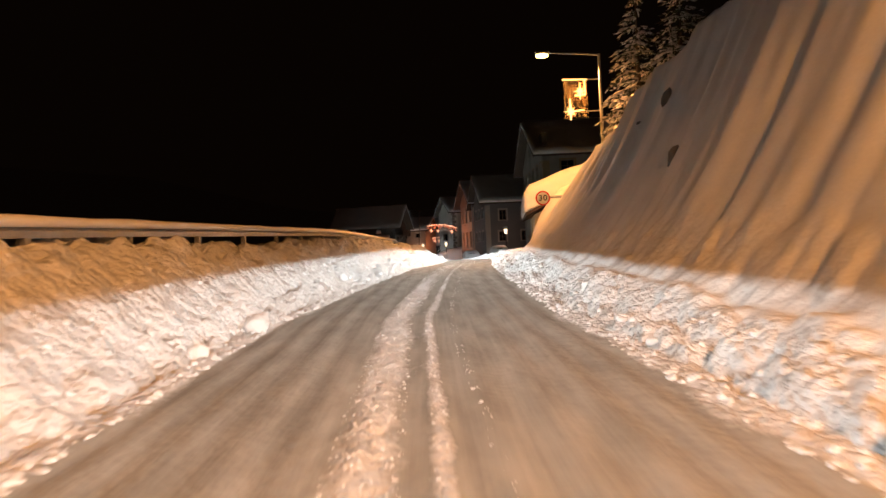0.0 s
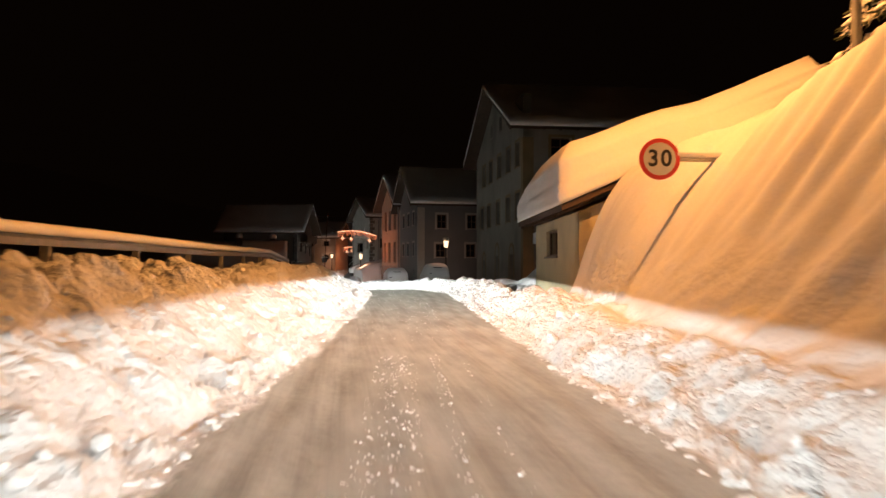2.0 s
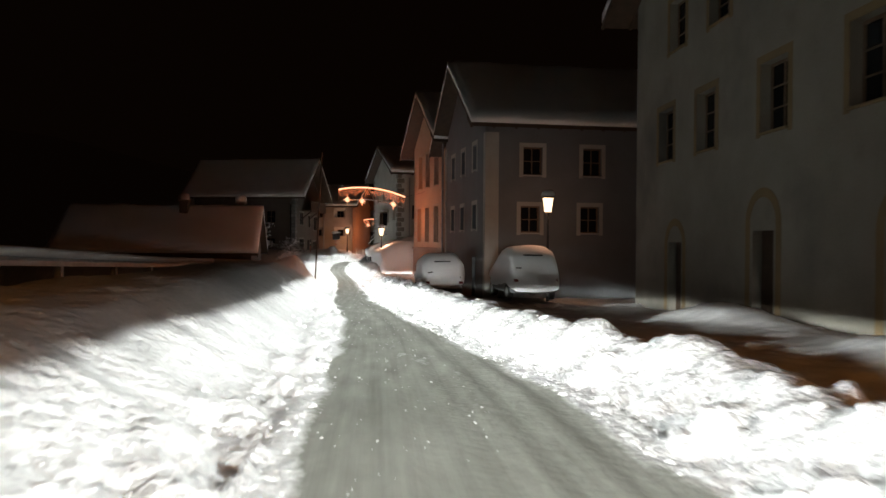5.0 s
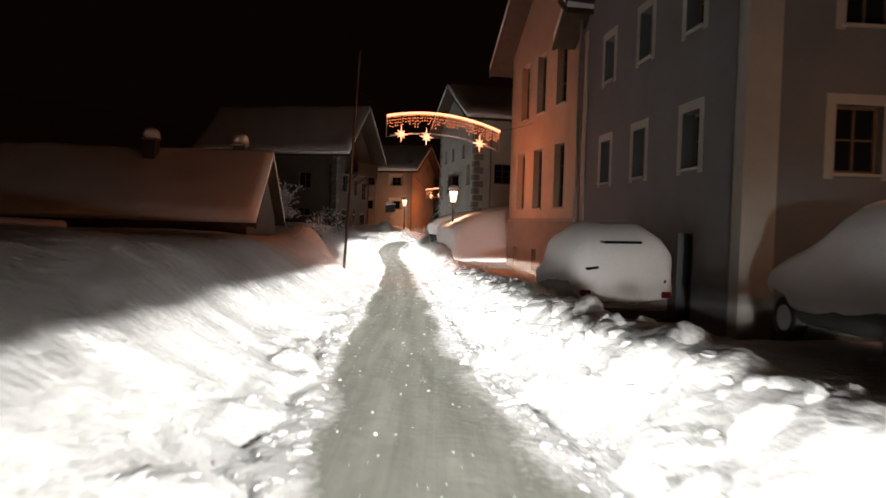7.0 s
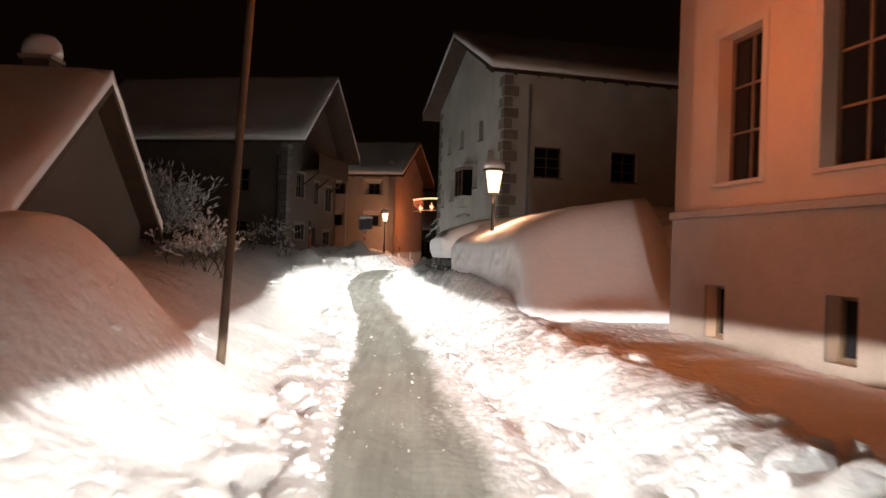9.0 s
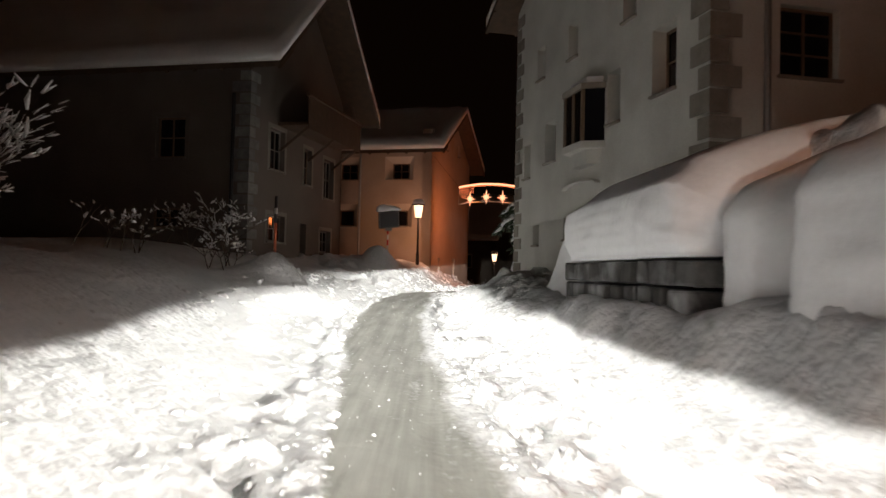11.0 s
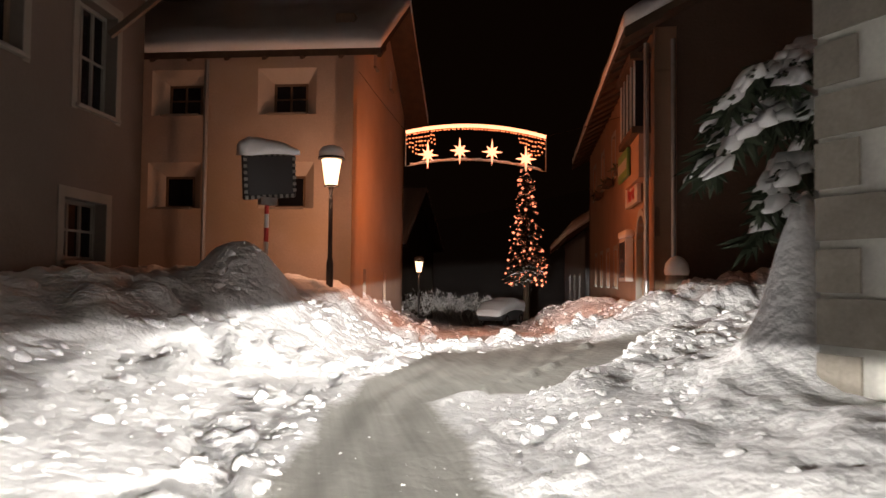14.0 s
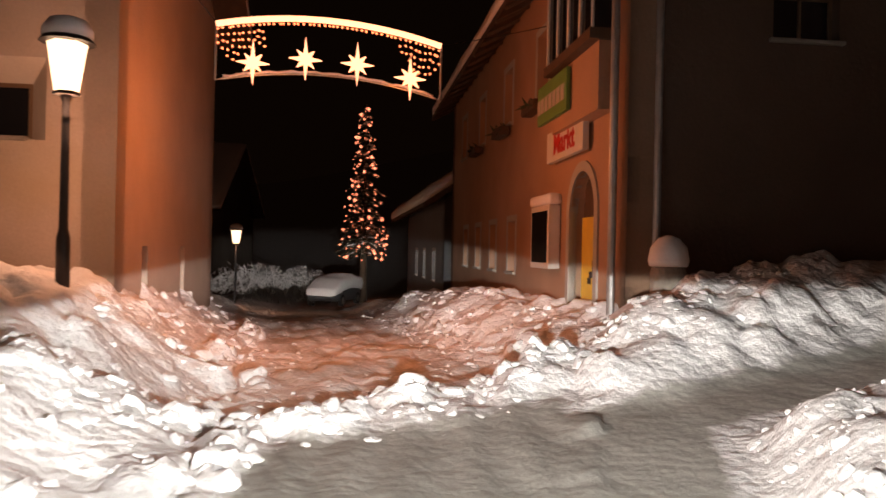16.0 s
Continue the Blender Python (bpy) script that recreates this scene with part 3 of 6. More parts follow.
def ground_height(x, y, fine=True):
    """The height of the snow at x, y (arrays)."""
    zr = along(ROAD_Z, y)
    u = x - along(CAM_X, y)
    lft, rgt = along(LEFT, y), along(RIGHT, y)
    wob = 0.18 * value_noise(y * 0.5, y * 0, 3) + 0.10 * value_noise(y * 1.7, y * 0, 4)
    el, er = lft - u + wob, u - rgt + wob
    n1, n2 = value_noise(x * 1.1, y * 1.1, 5), value_noise(x * 2.9, y * 2.9, 6)
    n0 = value_noise(x * 0.35, y * 0.35, 9)
    # left bank, falling away behind the railing
    calm = smooth(60, 66, y) * (1 - smooth(140, 144, y))
    hl = along(CREST_L, y) * (1 + (0.10 - 0.05 * calm) * n0)
    reach = np.interp(y, [50, 60, 80, 95, 116, 142, 149], [1.7, 2.0, 2.9, 3.0, 4.0, 4.1, 2.3])
    left = hl * smooth(-0.05, reach, el) ** np.interp(y, [50, 62], [0.8, 1.0]) - 0.10 * smooth(2.2, 3.0, el) * (y < 60)
    fall = np.where(y < 96, 1.0, np.clip((104 - y) / 8, 0, 1))
    left = left - fall * 5.0 * smooth(np.maximum(3.2, reach + 0.8), 11, el) - fall * 9 * smooth(10, 90, el)
    left = left + np.where(y > 96, 0.25 * smooth(2, 6, el), 0)
    # right bank, apron and the high cut slope
    hr, ha = along(CREST_R, y), along(APRON_R, y)
    right = hr * smooth(-0.05, np.interp(y, [104, 112, 128, 134], [0.95, 1.5, 1.5, 1.1]), er) * (1 + 0.15 * n0) + (ha - hr) * smooth(1.0, 2.0, er)
    slope = np.interp(y, [-60, 16, 22, 26, 29.2, 33.5, 37.3, 40.8, 45.0, 45.6], [6.3, 6.2, 5.95, 5.55, 5.0, 4.3, 3.65, 3.25, 3.1, 0])
    flute = (0.025 + 0.11 * smooth(20, 28, y)) * value_noise(y * 0.55 + 0.2 * x, x * 0.4, 21) + (0.012 + 0.14 * smooth(22, 29, y)) * np.abs(value_noise(y * 1.5 + 0.25 * x, x * 0.35, 22)) + 0.03 * value_noise(y * 3.1, x * 1.2, 23)
    rise = np.clip((er - np.interp(y, [35, 40, 44.5], [1.0, 1.45, 1.8]) + flute * smooth(1.2, 2.4, er)) / np.interp(y, [32, 40, 44], [3.6, 2.7, 1.6]), 0, 1)
    bulge = smooth(33, 46, y)
    right = right + slope * ((1 - bulge) * (0.25 * rise + 0.75 * rise ** 1.6) + bulge * (1 - (1 - rise) ** 1.8)) * smooth(0, 0.5, er - 0.6)
    right = right + np.where(slope > 0.5, 1, 0) * (0.10 * smooth(4.2, 12, er) * slope + 0.42 * np.clip(er - 3.2, 0, 3.5) * smooth(38, 45, y))
    # trough behind the ridge, and the heap between the shed and the lean-to
    right = right - 0.28 * np.exp(-((er - 1.7) / 0.4) ** 2) * smooth(46, 50, y) * (1 - smooth(80, 84, y))
    left = left + 1.0 * np.exp(-(((x + 3.3) / 0.85) ** 2 + ((y - 105.3) / 1.5) ** 2))
    right = right + 0.45 * np.exp(-(((x - 8.3) / 0.9) ** 2 + ((y - 68.5) / 1.8) ** 2)) + 0.5 * np.exp(-(((x - 8.6) / 0.9) ** 2 + ((y - 75.5) / 2.2) ** 2))
    right = right + 2.1 * np.exp(-(((x - 8.5) / 1.35) ** 2 + ((y - 56.0) / 2.6) ** 2))
    # garden mound before the quoined house
    front = er - 2.1 + 0.12 * value_noise(y * 1.3, y * 0, 41)
    mound = smooth(110.6, 113.0, y) * (1 - smooth(126.0, 126.6, y)) * (2.0 * smooth(0, 0.35, front) + 0.9 * smooth(0.3, 3.5, front))
    mound = mound * (1 - 0.35 * np.exp(-((y - 119.6) / 0.5) ** 2))
    right = right + mound * (1 - 0.25 * smooth(127, 110, y)) - 0.7 * smooth(0.1, 0.5, front) * smooth(110.6, 113, y) * (y < 127.5)
    right = right + (0.18 + 0.2 * (1 - smooth(121.6, 122.6, y))) * smooth(0.9, 1.4, er) * smooth(112, 114, y) * (1 - smooth(126, 127.5, y))
    # dug-out strip along the parked cars
    dug = smooth(1.6, 2.1, er) * smooth(84, 86, y) * (1 - smooth(100, 101.5, y))
    right = right - 0.18 * dug
    z = zr + np.where(el > 0, left, 0) + np.where(er > 0, right, 0)
    # heap by the snow marker
    z = z + 1.0 * np.exp(-(((x + 4.75) / 0.85) ** 2 + ((y - 133.2) / 0.8) ** 2)) + 0.8 * np.exp(-(((x + 3.35) / 0.75) ** 2 + ((y - 145.5) / 0.7) ** 2)) + 0.95 * np.exp(-((x - 1.45) ** 2 + (y - 139.6) ** 2) / 0.075) + 0.6 * np.exp(-((x - 2.5) ** 2 + (y - 130.9) ** 2) / 0.5) + 0.2 * np.exp(-((x - 0.3) ** 2 + (y - 134.2) ** 2) / 0.06) + 0.55 * np.exp(-((x - 1.5) ** 2 + (y - 139.7) ** 2) / 0.35)
    # berm across the junction and the lane that leaves to the right
    corner = 141.3 + 1.25 * np.clip(x + 0.2, 0, 2.7)
    side = smooth(corner - 0.7, corner, y) * (1 - smooth(145.6, 146.6, y)) * smooth(-0.6, 0.3, u)
    up = np.clip(x - 1, 0, 4)
    berm = np.exp(-((y - 147.2 - 0.12 * (x - 2)) / (0.5 + 0.12 * up)) ** 2) * smooth(-3.5, -1.0, x)
    climb = 0.11 * np.clip(x - 0.6, 0, 7.4) * smooth(138.5, 142.5, y) * (1 - smooth(147, 148.5, y) * (1 - smooth(-0.4, 0.4, er))) * (1 - smooth(152, 160, y))
    z = z * (1 - side) + zr * side + climb * (1 - 0.3 * smooth(147.6, 148.6, y))
    z = z + 0.08 * np.exp(-((y - corner + 0.9) / 0.45) ** 2) * smooth(-0.9, 0.2, x)
    z = z + berm * (0.05 + 0.05 * smooth(0, 2, x) + 0.09 * up)
    lane = np.clip(np.minimum(u - lft, rgt - u), 0, 3)
    on_bank = np.where((el > 0) | (er > 0), 1.0, 0.0) * (1 - side) + berm
    if fine:
        rough = np.clip(on_bank, 0, 1) * (1 - 0.8 * smooth(1.5, 2.1, er) * (y > 84) * (y < 112)) * (1 - 0.5 * (er > 0) * smooth(136, 138, y) * (1 - smooth(145, 146, y))) * (1 - 0.85 * smooth(110, 112, y) * (1 - smooth(128, 129, y)) * smooth(1.2, 1.6, er)) * (1 - 0.85 * smooth(1.6, 2.4, er) * (slope > 0.5)) * (1 - 0.6 * smooth(3.5, 5, el)) * (1 - 0.8 * calm * smooth(0.35, 0.9, el)) * (1 - 0.55 * smooth(0.7, 1.1, er) * (1 - smooth(38, 44, y))) * (1 - 0.8 * np.exp(-(((x + 3.3) / 1.1) ** 2 + ((y - 145.4) / 1.1) ** 4))) * (1 - 0.8 * np.exp(-(((x + 4.55) / 0.7) ** 2 + ((y - 133.9) / 0.9) ** 2))) * (1 - 0.75 * smooth(1.3, 1.6, er) * smooth(46, 50, y) * (1 - smooth(82, 84, y)))
        n3 = value_noise(x * 5.7, y * 5.7, 7)
        n4 = value_noise(x * 11.3, y * 11.3, 8)
        beyond = np.maximum(el, er)
        crumbly = np.interp(y, [60, 75], [0.95, 0.4]) + 0.65 * (1 - smooth(0.25, 0.6, beyond)) + 0.6 * smooth(0.9, 1.4, beyond)
        heaps = 0.16 * lumps(x * 1.9 + 0.3 * n2, y * 1.9, 51) + 0.10 * lumps(x * 3.7 + 0.2 * n2, y * 3.7, 52)
        z = z + rough * (0.07 * n1 + 0.05 * n2 + 0.015 * n4 + crumbly * (heaps - 0.08))
        mid = np.exp(-((u - ridge_at(y)) / 0.22) ** 2) + 0.7 * np.exp(-((u - ridge_at(y) - 0.5) / 0.07) ** 2) + 0.4 * np.exp(-((u - ridge_at(y) - 0.85) / 0.05) ** 2)
        strip = 0.06 * mid * (0.5 + value_noise(x * 6, y * 3, 11)) * np.clip((40 - y) / 15, 0.25, 1)
        ruts = 0.012 * np.sin((u) * 14 + 2 * value_noise(y * 0.15, y * 0, 12)) * smooth(0.2, 0.5, lane)
        edge = 0.05 * (1 - smooth(0.0, 0.45, lane)) * (0.6 + n3)
        z = z + np.where(lane > 0, strip + ruts + edge + 0.004 * n4 + smooth(146.8, 148.2, y) * (1 - smooth(168, 175, y)) * (0.05 * n1 + 0.045 * n2 + 0.05 * lumps(x * 2.6, y * 1.7, 53)), 0)
    return z


def gz(x, y):
    return float(ground_height(np.array([float(x)]), np.array([float(y)]), False)[0])


def axis(stops):
    """Coordinates from (from, to, step) stretches."""
    out = []
    for a, b, st in stops:
        out += list(np.arange(a, b - 1e-6, st))
    return np.array(out + [stops[-1][1]])


gx = axis([(-900, -200, 100), (-200, -40, 20), (-40, -14, 2), (-14, -6, 0.3), (-6, 7.2, 0.062), (7.2, 14, 0.3), (14, 40, 2), (40, 200, 20), (200, 900, 100)])
gy = axis([(-300, -60, 40), (-60, -2, 2), (-2, 3, 0.25), (3, 158, 0.08), (158, 180, 0.3), (180, 300, 6), (300, 1500, 100)])
GX, GY = np.meshgrid(gx, gy)
GZ = ground_height(GX, GY)
far = smooth(60, 400, np.abs(GX)) + smooth(200, 900, GY)
GZ = GZ + far * 60
me = bpy.data.meshes.new("ground")
nx, ny = len(gx), len(gy)
co = np.stack([GX.ravel(), GY.ravel(), GZ.ravel()], 1).astype(np.float32)
idx = np.arange(nx * ny).reshape(ny, nx)
quads = np.stack([idx[:-1, :-1], idx[:-1, 1:], idx[1:, 1:], idx[1:, :-1]], -1).reshape(-1, 4)
me.vertices.add(len(co)); me.vertices.foreach_set("co", co.ravel())
me.loops.add(quads.size); me.loops.foreach_set("vertex_index", quads.ravel().astype(np.int32))
me.polygons.add(len(quads)); me.polygons.foreach_set("loop_start", np.arange(0, quads.size, 4, dtype=np.int32))
me.polygons.foreach_set("use_smooth", np.ones(len(quads), dtype=bool))
me.update(calc_edges=True)
me.materials.append(LANE)
GU = GX - along(CAM_X, GY)
inlane = np.minimum(GU - along(LEFT, GY), along(RIGHT, GY) - GU) + 0.1 * value_noise(GX * 2.3, GY * 0.8, 31)
inlane = np.where((GX > -1) & (GY > 141), np.maximum(inlane, np.minimum(np.minimum(GY - 141.3 - 1.25 * np.clip(GX + 0.2, 0, 2.7), 146.2 - GY), GU)), inlane)
wear = smooth(0.0, 0.55, inlane) * (1 - 0.8 * (np.exp(-((GU - ridge_at(GY)) / 0.26) ** 2) + 0.8 * np.exp(-((GU - ridge_at(GY) - 0.5) / 0.09) ** 2)) * np.clip((36 - GY) / 14, 0, 1))
wear = wear * (1 - smooth(-0.6, 0.6, GY - 146.4) * (1 - 0.45 * smooth(148, 150, GY)))
tread_side = smooth(60, 72, GY) * (1 - smooth(136, 140, GY)) * smooth(0.05, 0.3, GU + 0.12 * value_noise(GY * 0.2, GY * 0, 33))
wear = wear * (1 - 0.2 * tread_side)
at = me.attributes.new("wear", "FLOAT", "POINT")
at.data.foreach_set("value", wear.ravel().astype(np.float32))
at = me.attributes.new("crumb", "FLOAT", "POINT")
at.data.foreach_set("value", (np.interp(GY, [58, 72, 138, 142], [1.0, 0.42, 0.42, 0.5]) * (1 - 0.85 * smooth(1.6, 2.2, GU - along(RIGHT, GY)) * (GY < 46)) * (1 - 0.75 * smooth(0.6, 1.0, GU - along(RIGHT, GY)) * (GY < 40)) * (1 - 0.8 * smooth(1.4, 1.8, GU - along(RIGHT, GY)) * (GY > 44) * (GY < 84))).ravel().astype(np.float32))
# lighter lane colour at both ends; the middle offsets strong lamp light
at = me.attributes.new("lane_lift", "FLOAT", "POINT")
at.data.foreach_set("value", np.clip(1 - smooth(38, 62, GY) + smooth(112, 128, GY), 0, 1).ravel().astype(np.float32))
at = me.attributes.new("track", "FLOAT", "POINT")
at.data.foreach_set("value", (smooth(0.1, 0.4, inlane) * np.maximum(np.exp(-((GU - 0.7) / 0.2) ** 2), 0.6 * np.exp(-((GU + 0.6) / 0.16) ** 2)) * (1 - smooth(137, 139, GY))).ravel().astype(np.float32))
ground = new("ground", me)
tagged(ground, "deep ploughed snow with a polished icy lane between the banks", "snow", kind="structure")

# lamps added for the car's moving beams, each kept level with the lane ahead
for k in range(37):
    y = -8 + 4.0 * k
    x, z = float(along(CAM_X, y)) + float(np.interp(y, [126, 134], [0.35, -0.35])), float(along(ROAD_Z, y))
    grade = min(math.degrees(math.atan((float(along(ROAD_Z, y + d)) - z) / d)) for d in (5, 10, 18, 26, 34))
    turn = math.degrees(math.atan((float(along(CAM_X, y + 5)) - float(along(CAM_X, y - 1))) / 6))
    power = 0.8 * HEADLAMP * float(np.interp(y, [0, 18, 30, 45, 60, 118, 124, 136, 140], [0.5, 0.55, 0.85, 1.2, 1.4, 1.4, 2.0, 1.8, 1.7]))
    beam_stand_in((x, y, z + float(np.interp(y, [0, 50, 70, 110, 118, 126], [0.95, 0.92, 0.74, 0.72, 0.68, 0.76]))), max(grade, -2.2) if y < 136 else 1.6, -turn, power, float(np.interp(y, [36, 48, 84, 97, 110, 118], [1.2, 0.4, 1.0, -2.0, -2.0, -0.5])), float(np.interp(y, [45, 75], [3.2, 1.3])))

# one more added lamp, turned towards the side lane
beam_stand_in((-0.75, 142.6, 1.84), 2.3, -30, HEADLAMP * 1.75)
# unseen fill lamps along the lane, some turned to the right-hand walls
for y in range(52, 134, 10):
    wall_fill((float(along(CAM_X, y)) + 0.35, y, float(along(ROAD_Z, y)) + 0.8), HEADLAMP * float(np.interp(y, [102, 112], [0.28, 0.21])), float(np.interp(y, [100, 112], [-36, 0])))
# row of unseen lamps put in to light the left bank
for k in range(11):
    y = 56 + 8.0 * k
    bank_fill((float(along(CAM_X, y)) + 0.4, y, float(along(ROAD_Z, y)) + 0.85), HEADLAMP * 0.075)

# ---- snow clods ----
def ico(sub):
    bm = bmesh.new()
    bmesh.ops.create_icosphere(bm, subdivisions=sub, radius=1)
    bm.verts.ensure_lookup_table()
    v = np.array([q.co for q in bm.verts])
    f = np.array([[q.index for q in p.verts] for p in bm.faces])
    bm.free()
    return v, f


def clods(name, label, spots, seed, parent=None, mat=None):
    """Many broken lumps of snow as one mesh. spots: rows of x, y, z, size."""
    rng = np.random.default_rng(seed)
    bv, bf = ico(2)
    n = len(spots)
    cut = rng.uniform(0.42, 0.95, (n, 9))
    dirs = rng.standard_normal((n, 9, 3))
    dirs /= np.linalg.norm(dirs, axis=2, keepdims=True)
    V = np.empty((n, len(bv), 3), np.float32)
    for i in range(n):
        d = np.maximum(bv @ dirs[i].T, 0.05)
        r = np.minimum(1.0, (cut[i] / d).min(1)) * rng.uniform(0.97, 1.03, len(bv))
        sc = spots[i, 3] * rng.uniform(0.7, 1.6, 3) * (1, 1, 0.8)
        V[i] = bv * r[:, None] * sc + spots[i, :3]
    F = (bf[None] + (np.arange(n) * len(bv))[:, None, None]).reshape(-1, 3)
    mesh = bpy.data.meshes.new(name)
    mesh.vertices.add(n * len(bv)); mesh.vertices.foreach_set("co", V.ravel())
    mesh.loops.add(F.size); mesh.loops.foreach_set("vertex_index", F.ravel().astype(np.int32))
    mesh.polygons.add(len(F)); mesh.polygons.foreach_set("loop_start", np.arange(0, F.size, 3, dtype=np.int32))
    mesh.polygons.foreach_set("use_smooth", rng.random(len(F)) < 0.25)
    mesh.update(calc_edges=True)
    mesh.materials.append(mat or SNOW)
    ob = new(name, mesh)
    ob.parent = parent
    return tagged(ob, label, "" if parent else "snow", kind="stuff")


rng = np.random.default_rng(5)


def strewn(n, y0, y1, side, e0, e1, s0, s1, power=2.0, sink=0.25):
    y = rng.uniform(y0, y1, n)
    e = e0 + (e1 - e0) * rng.random(n) ** power
    edge = along(LEFT, y) - e if side < 0 else along(RIGHT, y) + e if side > 0 else e
    x = along(CAM_X, y) + edge
    s = s0 + (s1 - s0) * rng.random(n) ** 2.5
    z = ground_height(x, y) - sink * s + 0.3 * s
    return np.stack([x, y, z, s], 1)


def on_ridge(n, a, b, s0, s1):
    """Crumbs along the ridges between the wheel tracks."""
    y = 5 + 33 * rng.random(n) ** 1.5
    x = along(CAM_X, y) + ridge_at(y) + rng.uniform(a, b, n)
    s = s0 + (s1 - s0) * rng.random(n) ** 2
    return np.stack([x, y, ground_height(x, y) + 0.05 * s, s], 1)


clods("snow_clods", "broken white lumps of ploughed snow along the banks", np.concatenate([
    strewn(2400, 4, 60, -1, -0.25, 1.1, 0.012, 0.07, 2.4, 0.6), strewn(1500, 60, 100, -1, -0.2, 0.9, 0.012, 0.06, 2.4, 0.6), strewn(1700, 100, 142, -1, -0.25, 1.0, 0.012, 0.07, 2.4, 0.6),
    strewn(260, 100, 128, -1, 0.9, 2.4, 0.02, 0.05, 1.0, 0.9), strewn(500, 128, 146, -1, 0.9, 2.4, 0.02, 0.11, 1.0, 0.7), strewn(160, 60, 100, -1, 1.1, 2.4, 0.02, 0.05, 1.0, 0.9),
    strewn(1900, 6, 60, 1, -0.3, 0.75, 0.012, 0.08, 1.8, 0.6), strewn(1100, 60, 84, 1, -0.3, 0.8, 0.012, 0.07, 1.8, 0.6), strewn(900, 84, 103, 1, -0.2, 0.6, 0.012, 0.07, 1.5, 0.6),
    strewn(420, 84, 103, 1, 0.35, 1.7, 0.08, 0.24, 1.0, 0.75), strewn(900, 103, 128, 1, -0.2, 0.9, 0.012, 0.08, 1.6, 0.6), strewn(500, 128, 141, 1, -0.15, 1.6, 0.012, 0.06, 1.1, 0.95),
    on_ridge(2600, -0.25, 0.25, 0.004, 0.016), on_ridge(700, 0.44, 0.56, 0.004, 0.016), on_ridge(200, 0.8, 0.9, 0.004, 0.014), strewn(1300, 40, 140, 0, -0.8, 1.0, 0.005, 0.017, 1.0),
    strewn(500, 143, 160, -1, -0.3, 1.5, 0.02, 0.16, 1.3, 0.6), strewn(700, 148.5, 162, 1, -0.5, 1.2, 0.015, 0.09, 1.3, 0.6), strewn(500, 147.8, 162, 0, -1.9, 1.9, 0.008, 0.03, 1.0)]), 3)
bx = rng.uniform(-2.5, 6, 800)
by = 147.2 + 0.12 * (bx - 2) + rng.normal(0, 0.36, 800)
bs = 0.015 + (0.10 - 0.05 * smooth(2, 4, bx)) * rng.random(800) ** 2.2
clods("snow_clods", "broken lumps of snow along the berm at the junction", np.stack([bx, by, ground_height(bx, by) - 0.35 * bs, bs], 1), 4)
bx = rng.uniform(-0.9, 3.4, 700)
by = 141.2 + 1.25 * np.clip(bx + 0.2, 0, 2.7) - 2.6 * rng.random(700) ** 1.3
bs = 0.012 + 0.07 * rng.random(700) ** 2.2
clods("snow_clods", "rough broken snow at the corner of the lane that leaves to the side", np.stack([bx, by, ground_height(bx, by) - 0.4 * bs, bs], 1), 6)

# ---- houses along the street ----
T = dict(trim=TRIM)


def row(wall, us, w, v0, v1, **opt):
    return [(wall, u - w / 2, u + w / 2, v0, v1, opt) for u in us]


# tall white house with ochre corner strips
OCH = dict(trim=OCHRE_PAINT, bars=(1, 2), depth=0.22, trim_w=0.17)
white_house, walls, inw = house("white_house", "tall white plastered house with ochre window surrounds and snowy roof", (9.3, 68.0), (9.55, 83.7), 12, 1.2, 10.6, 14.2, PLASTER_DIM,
    row("street", (1.4, 4.1, 7.2, 10.5, 13.2), 1.1, 5.5, 6.95, **OCH) +
    row("street", (4.0, 6.9, 9.8, 12.4), 1.1, 8.47, 9.85, **OCH) + row("street", (1.4,), 1.1, 8.47, 9.85, **OCH) +
    row("street", (6.4, 9.4), 0.8, 11.4, 12.3, bars=(1, 1)) +
    row("near", (2.15, 4.75, 8.6), 1.15, 8.5, 9.9, **OCH),
    doors=[("street", 2.6, 3.6, 1.4, 3.5), ("street", 7.15, 8.05, 1.3, 3.45), ("street", 12.0, 12.9, 1.3, 3.2)], over=0.9)

# grey house
grey_house, walls, inw = house("grey_house", "grey plastered house with pale window surrounds and snowy roof", (6.0, 92.5), (5.2, 102.5), 10, 0.2, 8.5, 11.6, PLASTER_GREY,
    row("street", (2.2, 5.1, 7.7), 0.8, 3.78, 4.88, trim=TRIM, depth=0.25, trim_w=0.2) + row("street", (2.2, 4.9, 7.6), 0.8, 6.48, 7.6, trim=TRIM, depth=0.25, trim_w=0.2) +
    row("near", (2.0, 4.7), 0.85, 3.6, 4.75, trim=TRIM, trim_w=0.18) + row("near", (2.1, 4.8), 0.85, 6.1, 7.3, trim=TRIM, trim_w=0.18) +
    row("street", (7.5,), 0.5, 1.6, 2.3, trim=TRIM), doors=[("street", 1.9, 2.6, 0.6, 2.5)], over=0.8)

# apricot house
TALL = dict(trim=APRICOT_TRIM, bars=(1, 2), depth=0.2, trim_w=0.13)
orange_house, walls, inw = house("apricot_house", "apricot plastered house with tall grey-framed windows above a plinth", (5.15, 102.55), (3.85, 110.5), 10, 0.0, 9.2, 11.9, PLASTER_ORANGE,
    row("street", (1.9, 4.25, 6.4), 1.0, 3.2, 5.28, **TALL) + row("street", (1.9, 4.1, 6.1), 1.0, 6.55, 8.6, **TALL) +
    row("street", (2.0, 4.3, 6.8), 0.5, 1.0, 1.75, sill=False, bars=(0, 0)), over=0.8)

